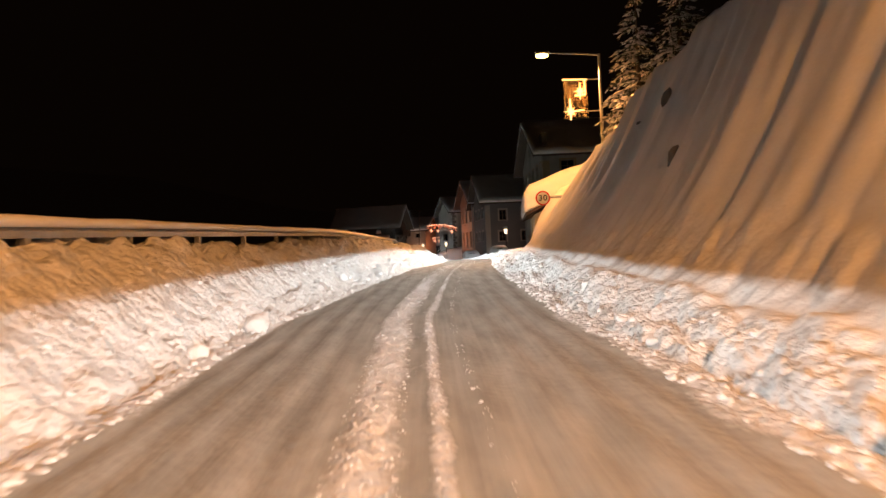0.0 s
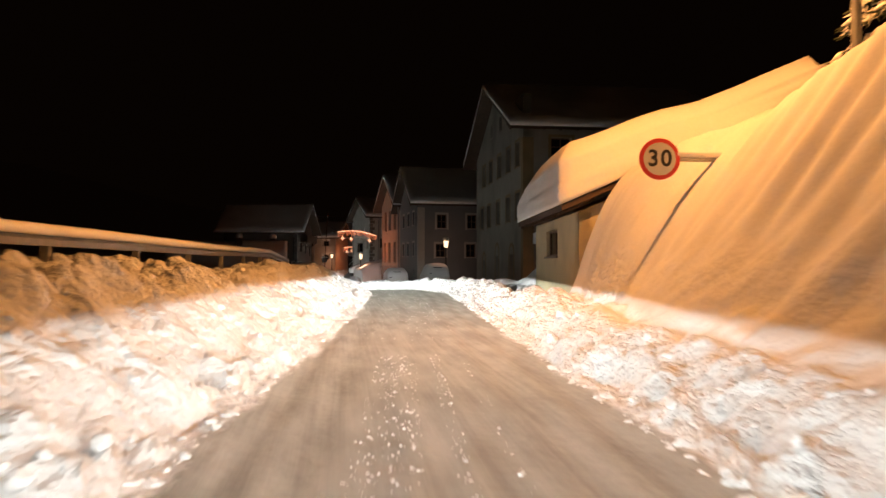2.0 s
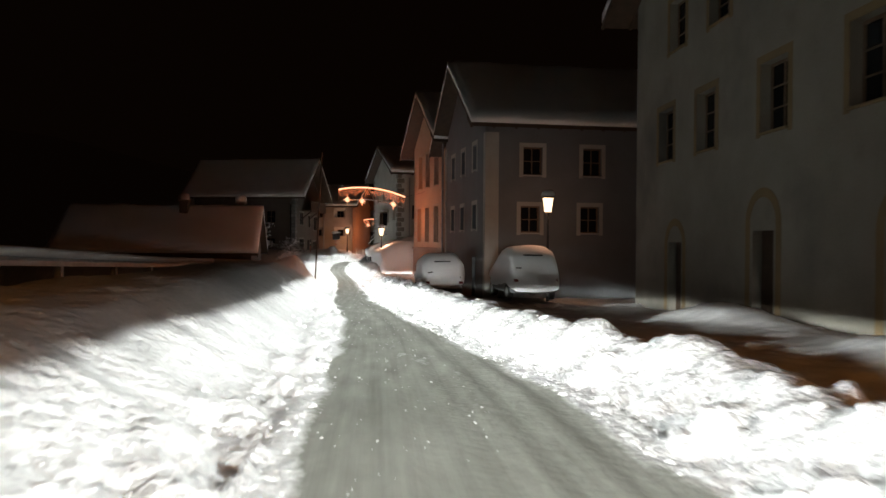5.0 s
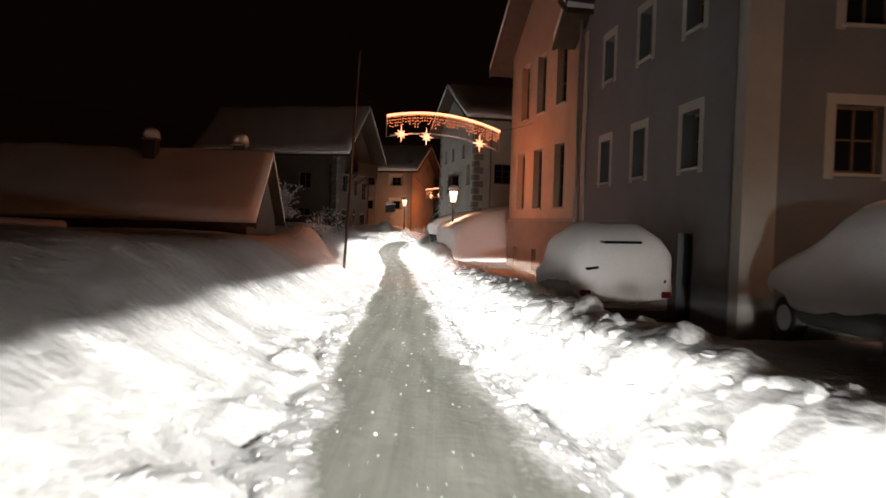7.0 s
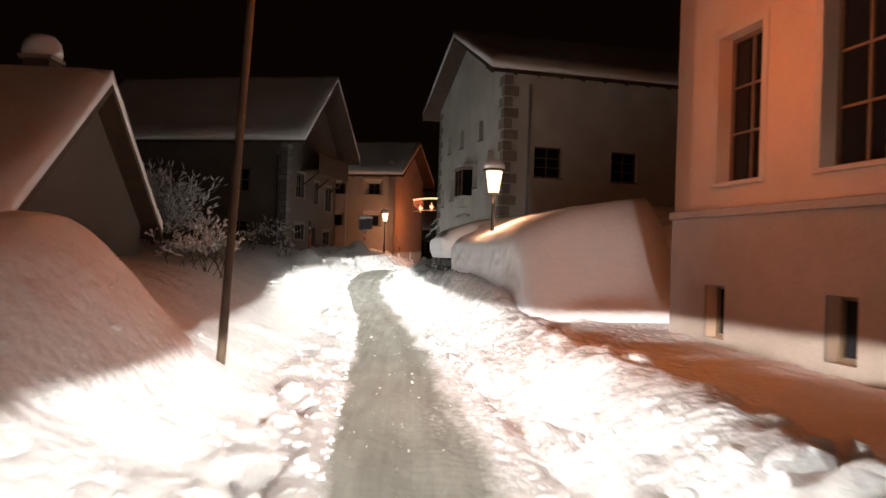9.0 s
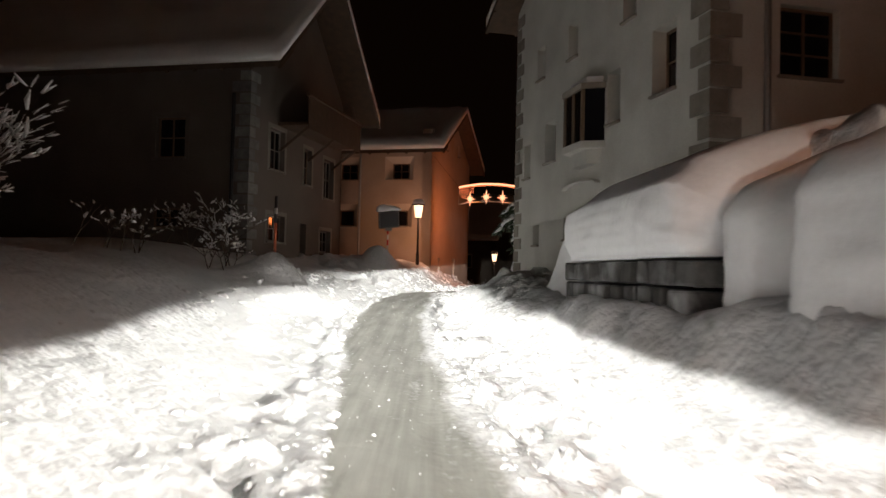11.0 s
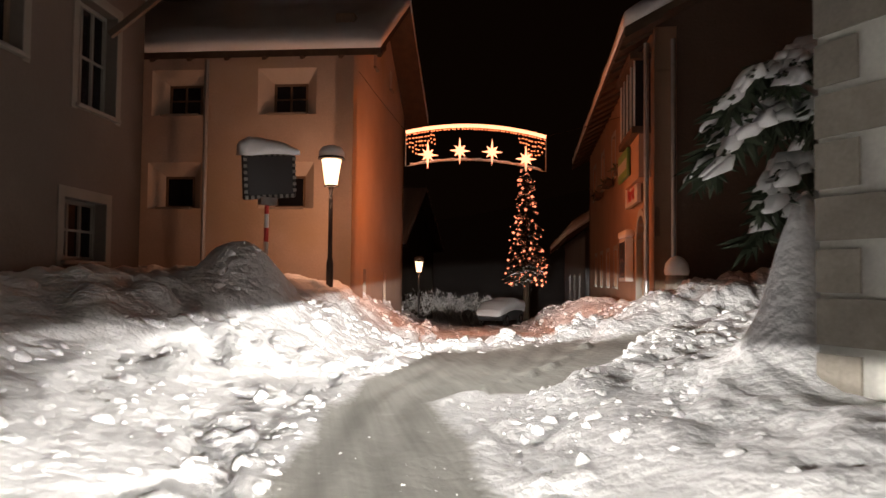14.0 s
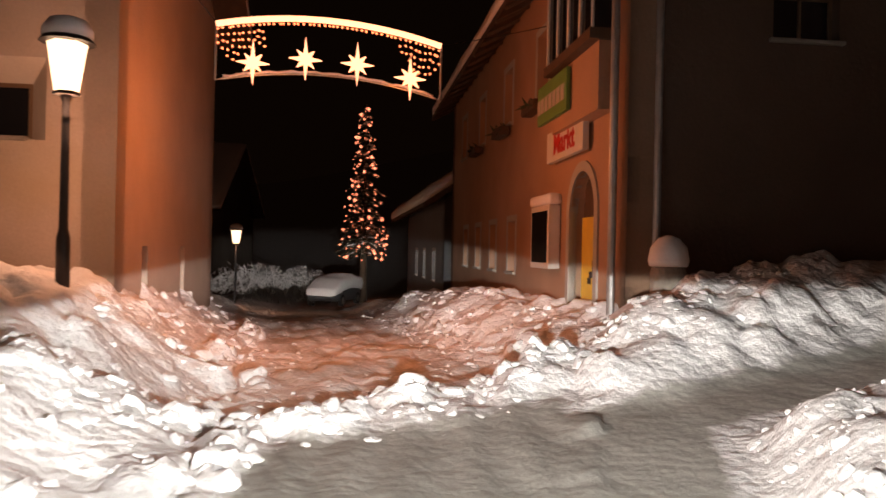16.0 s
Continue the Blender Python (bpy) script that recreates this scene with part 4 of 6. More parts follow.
fra, la = frame_of((5.15, 102.55), (3.85, 110.5))
bm = wall_mesh(la, 0.0, lambda u: 2.72, [(u - 0.25, u + 0.25, 1.0, 1.75) for u in (2.0, 4.3, 6.8)], 1, 0.035)
bmesh.ops.transform(bm, matrix=fra, verts=bm.verts)
part("plinth", bm, PLINTH, orange_house, "duller plastered plinth")
bm = bmesh.new()
box(bm, 0, la, 0.002, 0.1, 2.722, 2.84, fra, bevel=0.02)
part("ledge", bm, PLINTH, orange_house)
bm = bmesh.new()
frg, lg = frame_of((6.0, 92.5), (5.2, 102.5))
box(bm, lg - 0.45, lg - 0.02, 0.003, 0.03, 0.2, 8.3, frg)
part("corner_strip", bm, TRIM, grey_house, "pale painted corner")

# white house with stone quoins and an arched door
RW_A, RW_B = (3.3, 128.9), (1.11, 138.96)
PLAIN = dict(depth=0.28, bars=(1, 1), splay=(0.03, 0.02, 0.02), reveal=PLASTER_WHITE)
NICHE = dict(depth=0.24, bars=(0, 0), splay=(0.05, 0.04, 0.02), reveal=PLASTER_WHITE)
quoin_house, walls, inw = house("quoin_house", "old white plastered house with stone quoins and an arched doorway", RW_A, RW_B, 11, 0.2, 9.6, 12.0, PLASTER_WHITE,
    row("street", (1.55,), 0.9, 5.24, 6.55, **PLAIN) + row("street", (3.68,), 0.62, 5.05, 6.2, **PLAIN) + row("street", (7.45,), 0.78, 4.7, 5.8, **PLAIN) + row("street", (9.27,), 0.56, 4.47, 5.45, **PLAIN) +
    row("street", (8.42,), 0.46, 2.52, 3.08, **NICHE) + row("street", (6.18,), 0.48, 2.6, 3.18, **NICHE) +
    row("street", (3.0, 6.0, 8.23), 0.6, 7.1, 8.0, **PLAIN) + row("near", (1.95, 5.4), 1.2, 5.3, 6.55, bars=(1, 2)),
    doors=[("street", 4.55, 5.6, 0.6, 3.3)], over=0.8)

# brown house on the left with a timber balcony
SASH = dict(trim=TRIM_DULL, bars=(2, 1), frame=TRIM_DULL)
left_house, walls, inw = house("balcony_house", "dark brown-grey plastered house with timber balcony and wide snowy eaves", (-6.9, 138.8), (-5.06, 146.33), 11, 0.4, 8.2, 11.6, PLASTER_BROWN,
    row("street", (1.9,), 1.1, 4.9, 6.2, **SASH) + row("street", (4.4,), 0.65, 4.7, 5.95, trim=TRIM_DULL) + row("street", (6.4,), 1.0, 4.4, 5.85, **SASH) +
    row("street", (1.95,), 1.3, 2.58, 3.42, **SASH) + row("street", (6.2,), 1.05, 2.35, 3.15, **SASH) +
    row("near", (2.65,), 1.0, 5.05, 6.3, trim=PLASTER_BROWN, bars=(1, 1)) + row("near", (2.7,), 1.05, 2.9, 3.5, bars=(1, 1)),
    side=-1, doors=[("street", 3.85, 4.4, 1.4, 3.3)], over=0.8, gable_over=1.3)

# ochre house with the street lantern before it
SPLAY = dict(depth=0.34, splay=(0.3, 0.3, 0.04), reveal=OCHRE_REVEAL)
ochre_house, walls, inw = house("ochre_house", "ochre plastered corner house with deep splayed windows and snowy roof", (-1.5, 152.0), (0.64, 159.3), 9.5, 0.3, 7.65, 9.9, PLASTER_YELLOW,
    row("near", (1.62, 4.3), 1.45, 6.08, 7.2, bars=(1, 1), **SPLAY) + row("near", (1.6, 4.4), 1.35, 3.81, 4.93, bars=(0, 0), **SPLAY) +
    row("street", (2.6, 5.0), 0.35, 7.9, 8.5, bars=(0, 0)) + row("street", (1.6, 4.4), 0.35, 1.2, 2.4, bars=(0, 0)),
    side=-1, over=0.6, gable_over=0.75)

# house with the shop at its corner; end walls carry dim reddish light as colour
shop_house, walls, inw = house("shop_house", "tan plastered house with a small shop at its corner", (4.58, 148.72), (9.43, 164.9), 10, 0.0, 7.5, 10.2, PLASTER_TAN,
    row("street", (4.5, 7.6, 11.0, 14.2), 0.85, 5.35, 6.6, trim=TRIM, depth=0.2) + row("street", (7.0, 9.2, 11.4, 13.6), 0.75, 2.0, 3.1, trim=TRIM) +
    row("near", (2.45,), 0.95, 5.35, 6.55), doors=[("street", 1.25, 2.5, 0.8, 3.7)], ridge_along=True, over=0.7, end_plaster=PLASTER_TAN_SHADE)

# low barn beside the lane
low_house, walls, inw = house("low_barn", "low outbuilding under a deep blanket of snow", (-6.75, 110.6), (-7.3, 118.6), 12, -2.5, 2.5, 5.2, PLASTER_BROWN,
    row("near", (10.4,), 0.9, 0.9, 1.7, lit=LIT_WINDOW), side=-1, over=0.45, snow=0.4)

# ---- things ----
def lantern(loc, ground, power=1.0, name="street_lantern"):
    """A lantern on a slim iron post; loc is the middle of the glass."""
    x, y, z = loc
    root = thing(name, "old-style street lantern glowing warm on a slim dark iron post", "street lamp", "street lanterns")
    bm = bmesh.new()
    lathe(bm, [(0.075, ground - 0.3), (0.075, ground + 0.5), (0.05, ground + 0.6), (0.042, z - 0.42), (0.06, z - 0.38), (0.06, z - 0.34)], 12, Matrix.Translation((x, y, 0)))
    part("post", bm, IRON, root, smooth_faces=True)
    bm = bmesh.new()
    lathe(bm, [(0.13, z - 0.30), (0.21, z + 0.24)], 6, Matrix.Translation((x, y, 0)))
    ob = part("lantern_glass", bm, LAMP_LANTERN, root, "glowing tapered glass")
    bm = bmesh.new()
    lathe(bm, [(0.15, z - 0.345), (0.14, z - 0.305)], 6, Matrix.Translation((x, y, 0)))
    part("base_ring", bm, IRON, root)
    bm = bmesh.new()
    lathe(bm, [(0.30, z + 0.245), (0.28, z + 0.28), (0.16, z + 0.38), (0.04, z + 0.44)], 12, Matrix.Translation((x, y, 0)))
    part("hood", bm, IRON, root)
    bm = bmesh.new()
    lathe(bm, [(0.27, z + 0.30), (0.27, z + 0.40), (0.20, z + 0.50), (0.08, z + 0.54)], 14, Matrix.Translation((x, y, 0)))
    part("snow_cap", bm, ROOF_SNOW, root, "cap of snow", True)
    point_lamp("lantern_light", (x, y - 0.0, z - 0.62), LANTERN, LANTERN_W * power, 0.2)
    return root


lantern((8.0, 89.3, 4.66), gz(8.0, 89.3), 0.5)
lantern((1.75, 117.7, 3.95), gz(1.75, 117.7), 1.3)
lantern((-2.04, 150.2, 4.43), gz(-2.04, 150.2))
lantern((3.3, 173.4, 2.85), -0.7)


def star(bm, c, r, right, up):
    """An eight-pointed star, its upright ray longest."""
    pts = []
    for k in range(16):
        a = math.pi * k / 8
        rad = r * (1.0 if k % 8 == 0 else 0.74 if k % 8 == 4 else 0.56 if k % 2 == 0 else 0.25)
        pts.append(c + up * rad * math.cos(a) + right * rad * math.sin(a))
    n = right.cross(up) * 0.03
    f = [bm.verts.new(p + n) for p in pts]
    b = [bm.verts.new(p - n) for p in pts]
    bm.faces.new(f)
    bm.faces.new(b[::-1])
    for k in range(16):
        bm.faces.new((f[k], b[k], b[(k + 1) % 16], f[(k + 1) % 16]))


def hose(bm, pts, r, seg=6):
    """One bent tube through all the points of an upright arch."""
    rings = []
    for k, p in enumerate(pts):
        d = (pts[min(k + 1, len(pts) - 1)] - pts[max(k - 1, 0)]).normalized()
        s = d.orthogonal().normalized()
        t = d.cross(s)
        if rings and s.dot(last) < 0:
            s, t = -s, -t
        last = s
        rings.append([bm.verts.new(p + (s * math.cos(6.2832 * i / seg) + t * math.sin(6.2832 * i / seg)) * r) for i in range(seg)])
    for a, b in zip(rings, rings[1:]):
        for i in range(seg):
            bm.faces.new((a[i], a[(i + 1) % seg], b[(i + 1) % seg], b[i]))
    bm.faces.new(rings[0][::-1])
    bm.faces.new(rings[-1])


def light_arch(name, p0, p1, sag, stars, bottom, full, group="light arches"):
    """A Christmas arch of light across the street from p0 to p1."""
    rnd = random.Random(7)
    root = thing(name, "arched string of warm fairy lights with glowing stars across the street", "light decoration", group)
    P0, P1 = Vector(p0), Vector(p1)
    right = (P1 - P0).normalized()
    up = Vector((0, 0, 1))

    def top(s):
        return P0.lerp(P1, s) + up * sag * (1 - (2 * s - 1) ** 2)

    bm = bmesh.new()
    n = 30
    hose(bm, [top(k / n) for k in range(n + 1)], 0.045)
    part("light_hose", bm, TUBE, root, "glowing light hose")
    bm = bmesh.new()
    hose(bm, [top(0)] + [top(k / n) - up * bottom for k in range(n + 1)] + [top(1)], 0.016)
    part("lower_bar", bm, STEEL, root, "lower tube")
    bm = bmesh.new()
    hose(bm, [top(k / n) - up * (bottom - 0.03 - 0.012 * math.sin(k * 2.1)) for k in range(1, n)], 0.02)
    part("snow_strip", bm, ROOF_SNOW, root, "thin snow on the tube", True)
    bm = bmesh.new()
    for k in range(46):
        s = (k + 0.5) / 46
        drop = bottom * (0.34 + 0.28 * abs(math.sin(s * 19)) + 0.12 * rnd.random()) if full or s < 0.22 or s > 0.8 else bottom * 0.18
        j = 0.08
        while j < drop:
            bead(bm, top(s) - up * j + right * rnd.uniform(-0.02, 0.02), 0.024)
            j += 0.09 + 0.03 * rnd.random()
    tagged(part("light_curtain", bm, STRING, root, "hanging threads of small bulbs"), kind="stuff")
    for s, dz in stars:
        bm = bmesh.new()
        star(bm, top(s) - up * dz, 0.34, right, up)
        part("star", bm, TUBE, root, "glowing star")
    for k in (0, 1):
        c = top(0.22 + 0.56 * k) - up * (bottom + 0.75)
        point_lamp("arch_light", c, (1.0, 0.27, 0.08), ARCH_W if full else ARCH_W * 0.85, 0.3)
    return root


light_arch("light_arch", (-0.95, 107.1, 6.35), (3.14, 107.4, 5.95), 0.32, [(0.13, 0.72), (0.35, 0.85), (0.82, 0.72)], 0.75, True)
light_arch("light_arch", (-0.15, 152.6, 5.80), (3.17, 151.65, 5.65), 0.22, [(0.16, 0.66), (0.39, 0.62), (0.62, 0.62), (0.86, 0.66)], 0.85, False)

# sodium street lamp with a Christmas panel
def tall_street_lamp(base, head):
    root = thing("tall_street_lamp", "tall galvanised street lamp with a glowing amber head", "street lamp")
    b, h = Vector(base), Vector(head)
    bm = bmesh.new()
    tube(bm, b, (b.x, b.y, h.z - 0.2), 0.09, 0.06, 12)
    part("pole", bm, STEEL, root)
    bm = bmesh.new()
    tube(bm, (b.x, b.y, h.z - 0.25), (h.x + 0.3, h.y, h.z + 0.12), 0.035, 0.03, 8)
    part("arm", bm, STEEL, root)
    bm = bmesh.new()
    box(bm, h.x - 0.35, h.x + 0.35, h.y - 0.14, h.y + 0.14, h.z + 0.06, h.z + 0.2, bevel=0.04)
    part("lamp_head", bm, STEEL, root)
    bm = bmesh.new()
    # radius enlarged so that the glass also stands for the lamp's glare
    bmesh.ops.create_uvsphere(bm, u_segments=14, v_segments=8, radius=0.25, matrix=Matrix.Translation(h) @ Matrix.Diagonal((1.3, 0.8, 0.5, 1)))
    part("lamp_glass", bm, LAMP_SODIUM, root, "glowing amber glass", True)
    return root


tall_street_lamp((7.67, 38.85, 5), (5.09, 39.6, 11.5))
street_spot("sodium_light", (5.09, 39.6, 11.2), SODIUM, SODIUM_W)
# second lamp is unseen, behind the start; inferred from amber light on near snow
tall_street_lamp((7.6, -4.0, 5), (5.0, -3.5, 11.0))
# power raised to brighten the slope and the left bank
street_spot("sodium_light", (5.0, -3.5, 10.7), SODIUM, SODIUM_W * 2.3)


# ---- along the open stretch: railing, slope, sign, shed ----
def noisy(bm, amp, freq, seed=0):
    for v in bm.verts:
        n = noise.noise_vector(v.co * freq + Vector((seed, seed * 2, 0)))
        v.co += n * amp


def railing():
    root = thing("guard_railing", "grey steel guard railing with a long cap of snow", "railing")

    def at(y):
        return Vector((float(along(CAM_X, y)) + float(np.interp(y, [-10, 20, 40, 60, 93], [-4.6, -4.5, -4.4, -4.6, -5.4])), y,
                       float(along(ROAD_Z, y)) + float(np.interp(y, [-10, 12, 40, 60, 93], [1.64, 1.66, 1.56, 1.45, 1.45]))))

    ys = list(np.arange(-8, 93.1, 1.0))
    for k, y in enumerate(np.arange(-7, 93, 3.2)):
        p = at(float(y))
        g = gz(p.x, p.y)
        bm = bmesh.new()
        box(bm, p.x - 0.05, p.x + 0.05, p.y - 0.06, p.y + 0.06, min(g, p.z) - 0.5, p.z - 0.06)
        part("post", bm, STEEL, root)
    for nm, dz0, dz1, hw, mat, lab in (("beam", -0.10, 0.03, 0.06, STEEL, ""), ("snow_cap", 0.034, 0.17, 0.11, ROOF_SNOW, "smooth ridge of snow")):
        bm = bmesh.new()
        rings = []
        for y in ys:
            p = at(float(y))
            q = at(float(y) + 0.5) - p
            side = Vector((q.y, -q.x, 0)).normalized()
            j = 0.02 * noise.noise((p.y * 0.9, 3, 1)) if mat is ROOF_SNOW else 0
            prof = [(-hw, dz0), (hw, dz0), (hw, dz0 + (dz1 - dz0) * 0.6), (hw * 0.5, dz1 + j), (-hw * 0.5, dz1 + j), (-hw, dz0 + (dz1 - dz0) * 0.6)]
            rings.append([bm.verts.new(p + side * a + Vector((0, 0, b))) for a, b in prof])
        for a, b in zip(rings, rings[1:]):
            for k in range(6):
                bm.faces.new((a[k], a[(k + 1) % 6], b[(k + 1) % 6], b[k]))
        bm.faces.new(rings[0])
        bm.faces.new(rings[-1][::-1])
        part(nm, bm, mat, root, lab, mat is ROOF_SNOW)
    return root


railing()


def lettering(name, body, size, mat, parent, m, depth=0.004):
    cu = bpy.data.curves.new(name, "FONT")
    cu.body, cu.size, cu.extrude, cu.align_x, cu.align_y = body, size, depth, "CENTER", "CENTER"
    cu.offset = size * 0.02
    tmp = bpy.data.objects.new(name + "_tmp", cu)
    me = bpy.data.meshes.new_from_object(tmp)
    bpy.data.objects.remove(tmp)
    me.materials.clear()
    me.materials.append(mat)
    ob = new(name, me)
    ob.parent = parent
    ob.matrix_world = m
    return ob


def disc(bm, r, y0, y1, seg=40, m=Matrix.Identity(4)):
    bmesh.ops.create_cone(bm, cap_ends=True, segments=seg, radius1=r, radius2=r, depth=abs(y1 - y0),
                          matrix=m @ Matrix.Translation((0, (y0 + y1) / 2, 0)) @ Matrix.Rotation(radians(90), 4, "X"))


def speed_sign(loc):
    root = thing("speed_limit_sign", "round white speed limit sign with red rim on a wall bracket", "traffic sign")
    m = pose(*loc, 0, 0, -3)
    for nm, r, y0, y1, mat in (("backing", 0.36, 0.0, 0.02, STEEL), ("red_rim", 0.36, -0.006, -0.0005, RED), ("face", 0.285, -0.010, -0.0065, WHITE_PAINT)):
        bm = bmesh.new()
        disc(bm, r, y0, y1, 48, m)
        part(nm, bm, mat, root)
    for digit, dx in (("3", -0.115), ("0", 0.115)):
        lettering("numeral", digit, 0.40, BLACK_PAINT, root, m @ Matrix.Translation((dx, -0.014, 0.0)) @ Matrix.Rotation(radians(90), 4, "X"))
    bm = bmesh.new()
    tube(bm, m @ Vector((-0.1, 0.05, 0)), m @ Vector((1.5, 0.12, 0.02)), 0.04, 0.04, 10)
    part("bracket", bm, STEEL, root)
    bm = bmesh.new()
    box(bm, 0.30, 1.3, -0.01, 0.17, 0.045, 0.14, m, bevel=0.03)
    part("snow_cap", bm, ROOF_SNOW, root, "strip of snow", True)
    return root


speed_sign((4.9, 40.15, 4.66))


def shed():
    root = thing("roadside_shed", "small plastered shed under a huge cushion of snow", "shed")
    A, B = Vector((5.23, 45.65, 0)), Vector((5.87, 52.2, 0))
    back = Vector(((B - A).y, -(B - A).x, 0)).normalized() * 5.0
    low, high = 4.15, 6.3
    for p, q, inward, top, wins in ((A, B, -1, lambda u: low, [(2.8, 4.6, 3.1, 3.85)]), (A, A + back, 1, lambda u: low + (high - low) * u / 5.0, []),
                                    (B, B + back, -1, lambda u: low + (high - low) * u / 5.0, []), (A + back, B + back, 1, lambda u: high, [])):
        fr, length = frame_of(p, q)
        bm = wall_mesh(length, 0.8, top, wins, inward, 0.3)
        bmesh.ops.transform(bm, matrix=fr, verts=bm.verts)
        part("wall", bm, PLASTER_SHED, root)
        for w in wins:
            win = window_parts(root, *w, inward, depth=0.1, bars=(1, 0))
            win.matrix_world = fr
    d = (B - A).normalized()
    bk = back.normalized()
    k = (high - low) / 5.0
    e0, e1 = A - d * 0.4 - bk * 0.5, B + d * 0.6 - bk * 0.5
    r0, r1 = e0 + bk * 6.6, e1 + bk * 6.6
    z0, z1 = low + 0.2 - 0.5 * k, low + 0.2 + 6.1 * k
    quad = [Vector((e0.x, e0.y, z0)), Vector((e1.x, e1.y, z0)), Vector((r1.x, r1.y, z1)), Vector((r0.x, r0.y, z1))]
    bm = bmesh.new()
    slab(bm, quad, 0, 0.14)
    part("roof", bm, WOOD_DARK, root)
    bm = bmesh.new()
    slab(bm, [q + Vector((-0.06, -0.05, 0)) for q in quad], 0.145, 1.2, jitter=0.10, seed=4, round_edge=0.45)
    for v in bm.verts:
        along_roof = max(0.0, (v.co - quad[0]).dot(bk))
        if v.co.z - (z0 + along_roof * k) > 0.45:
            v.co.z += 0.42 * max(0.0, 1 - along_roof / 4.5)
            v.co.z -= 0.5 * max(0.0, 1 - (quad[1] - v.co).dot(d) / 3.4) ** 1.3
    rim = [e for e in bm.edges if (e.verts[0].co.xy - e.verts[1].co.xy).length < 1e-4]
    bmesh.ops.subdivide_edges(bm, edges=rim, cuts=9)
    mid = (quad[0] + quad[2]) / 2
    for v in bm.verts:
        h = v.co.z - (z0 + max(0.0, (v.co - quad[0]).dot(bk)) * k)
        if min((v.co - quad[0]).dot(d), (v.co - quad[0]).dot(bk), (quad[1] - v.co).dot(d)) < 0.12 and h < 1.1:
            layer = noise.noise((0.3, 1.7, h * 5.5)) + 0.5 * noise.noise((v.co.x * 0.8, v.co.y * 0.8, h * 11))
            v.co += Vector((v.co.x - mid.x, v.co.y - mid.y, 0)).normalized() * 0.07 * layer
    part("snow_cover", bm, ROOF_SNOW, root, "metre-thick layered snow", True)
    for i in range(8):
        c = quad[0].lerp(quad[1], (i + 0.5) / 8)
        bm = bmesh.new()
        tube(bm, c + Vector((0.02, 0, -0.05)), c + bk * 0.9 + Vector((0, 0, 0.9 * k - 0.05)), 0.055, 0.055, 4)
        part("rafter", bm, WOOD_DARK, root)


shed()


def lean_to():
    root = thing("lean_to", "dark boarded lean-to with a thick drooping snow roof", "shed")
    A, B = Vector((10.2, 62.0, 0)), Vector((10.2, 66.5, 0))
    for p, q, inward, top in ((A, B, -1, lambda u: 3.9), (A, A + Vector((3.4, 0, 0)), 1, lambda u: 3.9 + 0.25 * u), (B, B + Vector((3.4, 0, 0)), -1, lambda u: 3.9 + 0.25 * u)):
        fr, length = frame_of(p, q)
        bm = wall_mesh(length, 1.2, top, [], inward, 0.2)
        bmesh.ops.transform(bm, matrix=fr, verts=bm.verts)
        part("wall", bm, WOOD_DARK, root)
    for k in range(7):
        bm = bmesh.new()
        box(bm, 10.16, 10.196, 62.1 + k * 0.57, 62.64 + k * 0.57, 1.5, 3.8, bevel=0.008)
        part("board", bm, WOOD_DARK, root)
    quad = [Vector((9.6, 61.7, 3.9)), Vector((9.6, 66.9, 3.9)), Vector((13.6, 66.9, 5.0)), Vector((13.6, 61.7, 5.0))]
    bm = bmesh.new()
    slab(bm, quad, 0, 0.1)
    part("roof", bm, WOOD_DARK, root)
    bm = bmesh.new()
    slab(bm, [q + Vector((-0.05, 0, 0)) for q in quad], 0.105, 0.95, jitter=0.12, seed=9, round_edge=0.7)
    part("snow_cover", bm, ROOF_SNOW, root, "thick drooping snow", True)


lean_to()


def star_panel(base):
    """The lit Christmas panel on the tall lamp."""
    rnd = random.Random(3)
    root = thing("star_panel", "rectangular curtain of fairy lights with two glowing stars", "light decoration")
    x, y, z = base
    w, h = 1.15, 1.75
    for a, b in (((0, 0, 0), (-w, 0, 0.02)), ((-0.12, 0, 0), (-0.12, 0, -0.75)), ((-0.85, 0, -0.9), (-0.85, 0, -1.9)), ((-0.2, 0, -1.45), (-0.85, 0, -1.5)), ((-0.1, 0, -0.72), (-0.6, 0, -0.75))):
        bm = bmesh.new()
        tube(bm, Vector(a) + Vector(base), Vector(b) + Vector(base), 0.035, 0.035, 6)
        part("light_hose", bm, TUBE_WARM, root, "glowing light hose")
    for c, r in (((-0.35, -0.02, -0.55), 0.42), ((-0.82, -0.02, -1.5), 0.45)):
        bm = bmesh.new()
        star(bm, Vector(base) + Vector(c), r, Vector((1, 0, 0)), Vector((0, 0, 1)))
        part("star", bm, TUBE_WARM, root, "glowing star")
    bm = bmesh.new()
    for i in range(15):
        for j in range(20):
            if rnd.random() < 0.8:
                bead(bm, (x - w * (i + rnd.random() * 0.5) / 15, y + 0.01, z - 0.08 - h * (j + rnd.random() * 0.5) / 20), 0.017)
    tagged(part("light_curtain", bm, STRING_WARM, root, "small warm bulbs"), kind="stuff")
    for x0, dz in ((x - w, 0), (x - 0.1, -1.5)):
        bm = bmesh.new()
        tube(bm, (x0, y + 0.03, z + dz), (x + 0.62, y + 0.03, z + dz), 0.02, 0.02, 6)
        part("crossbar", bm, STEEL, root)
    point_lamp("panel_light", (x - 0.5, y - 0.25, z - 1.0), (1.0, 0.5, 0.15), 60, 0.4)


star_panel((7.05, 38.85, 10.1))


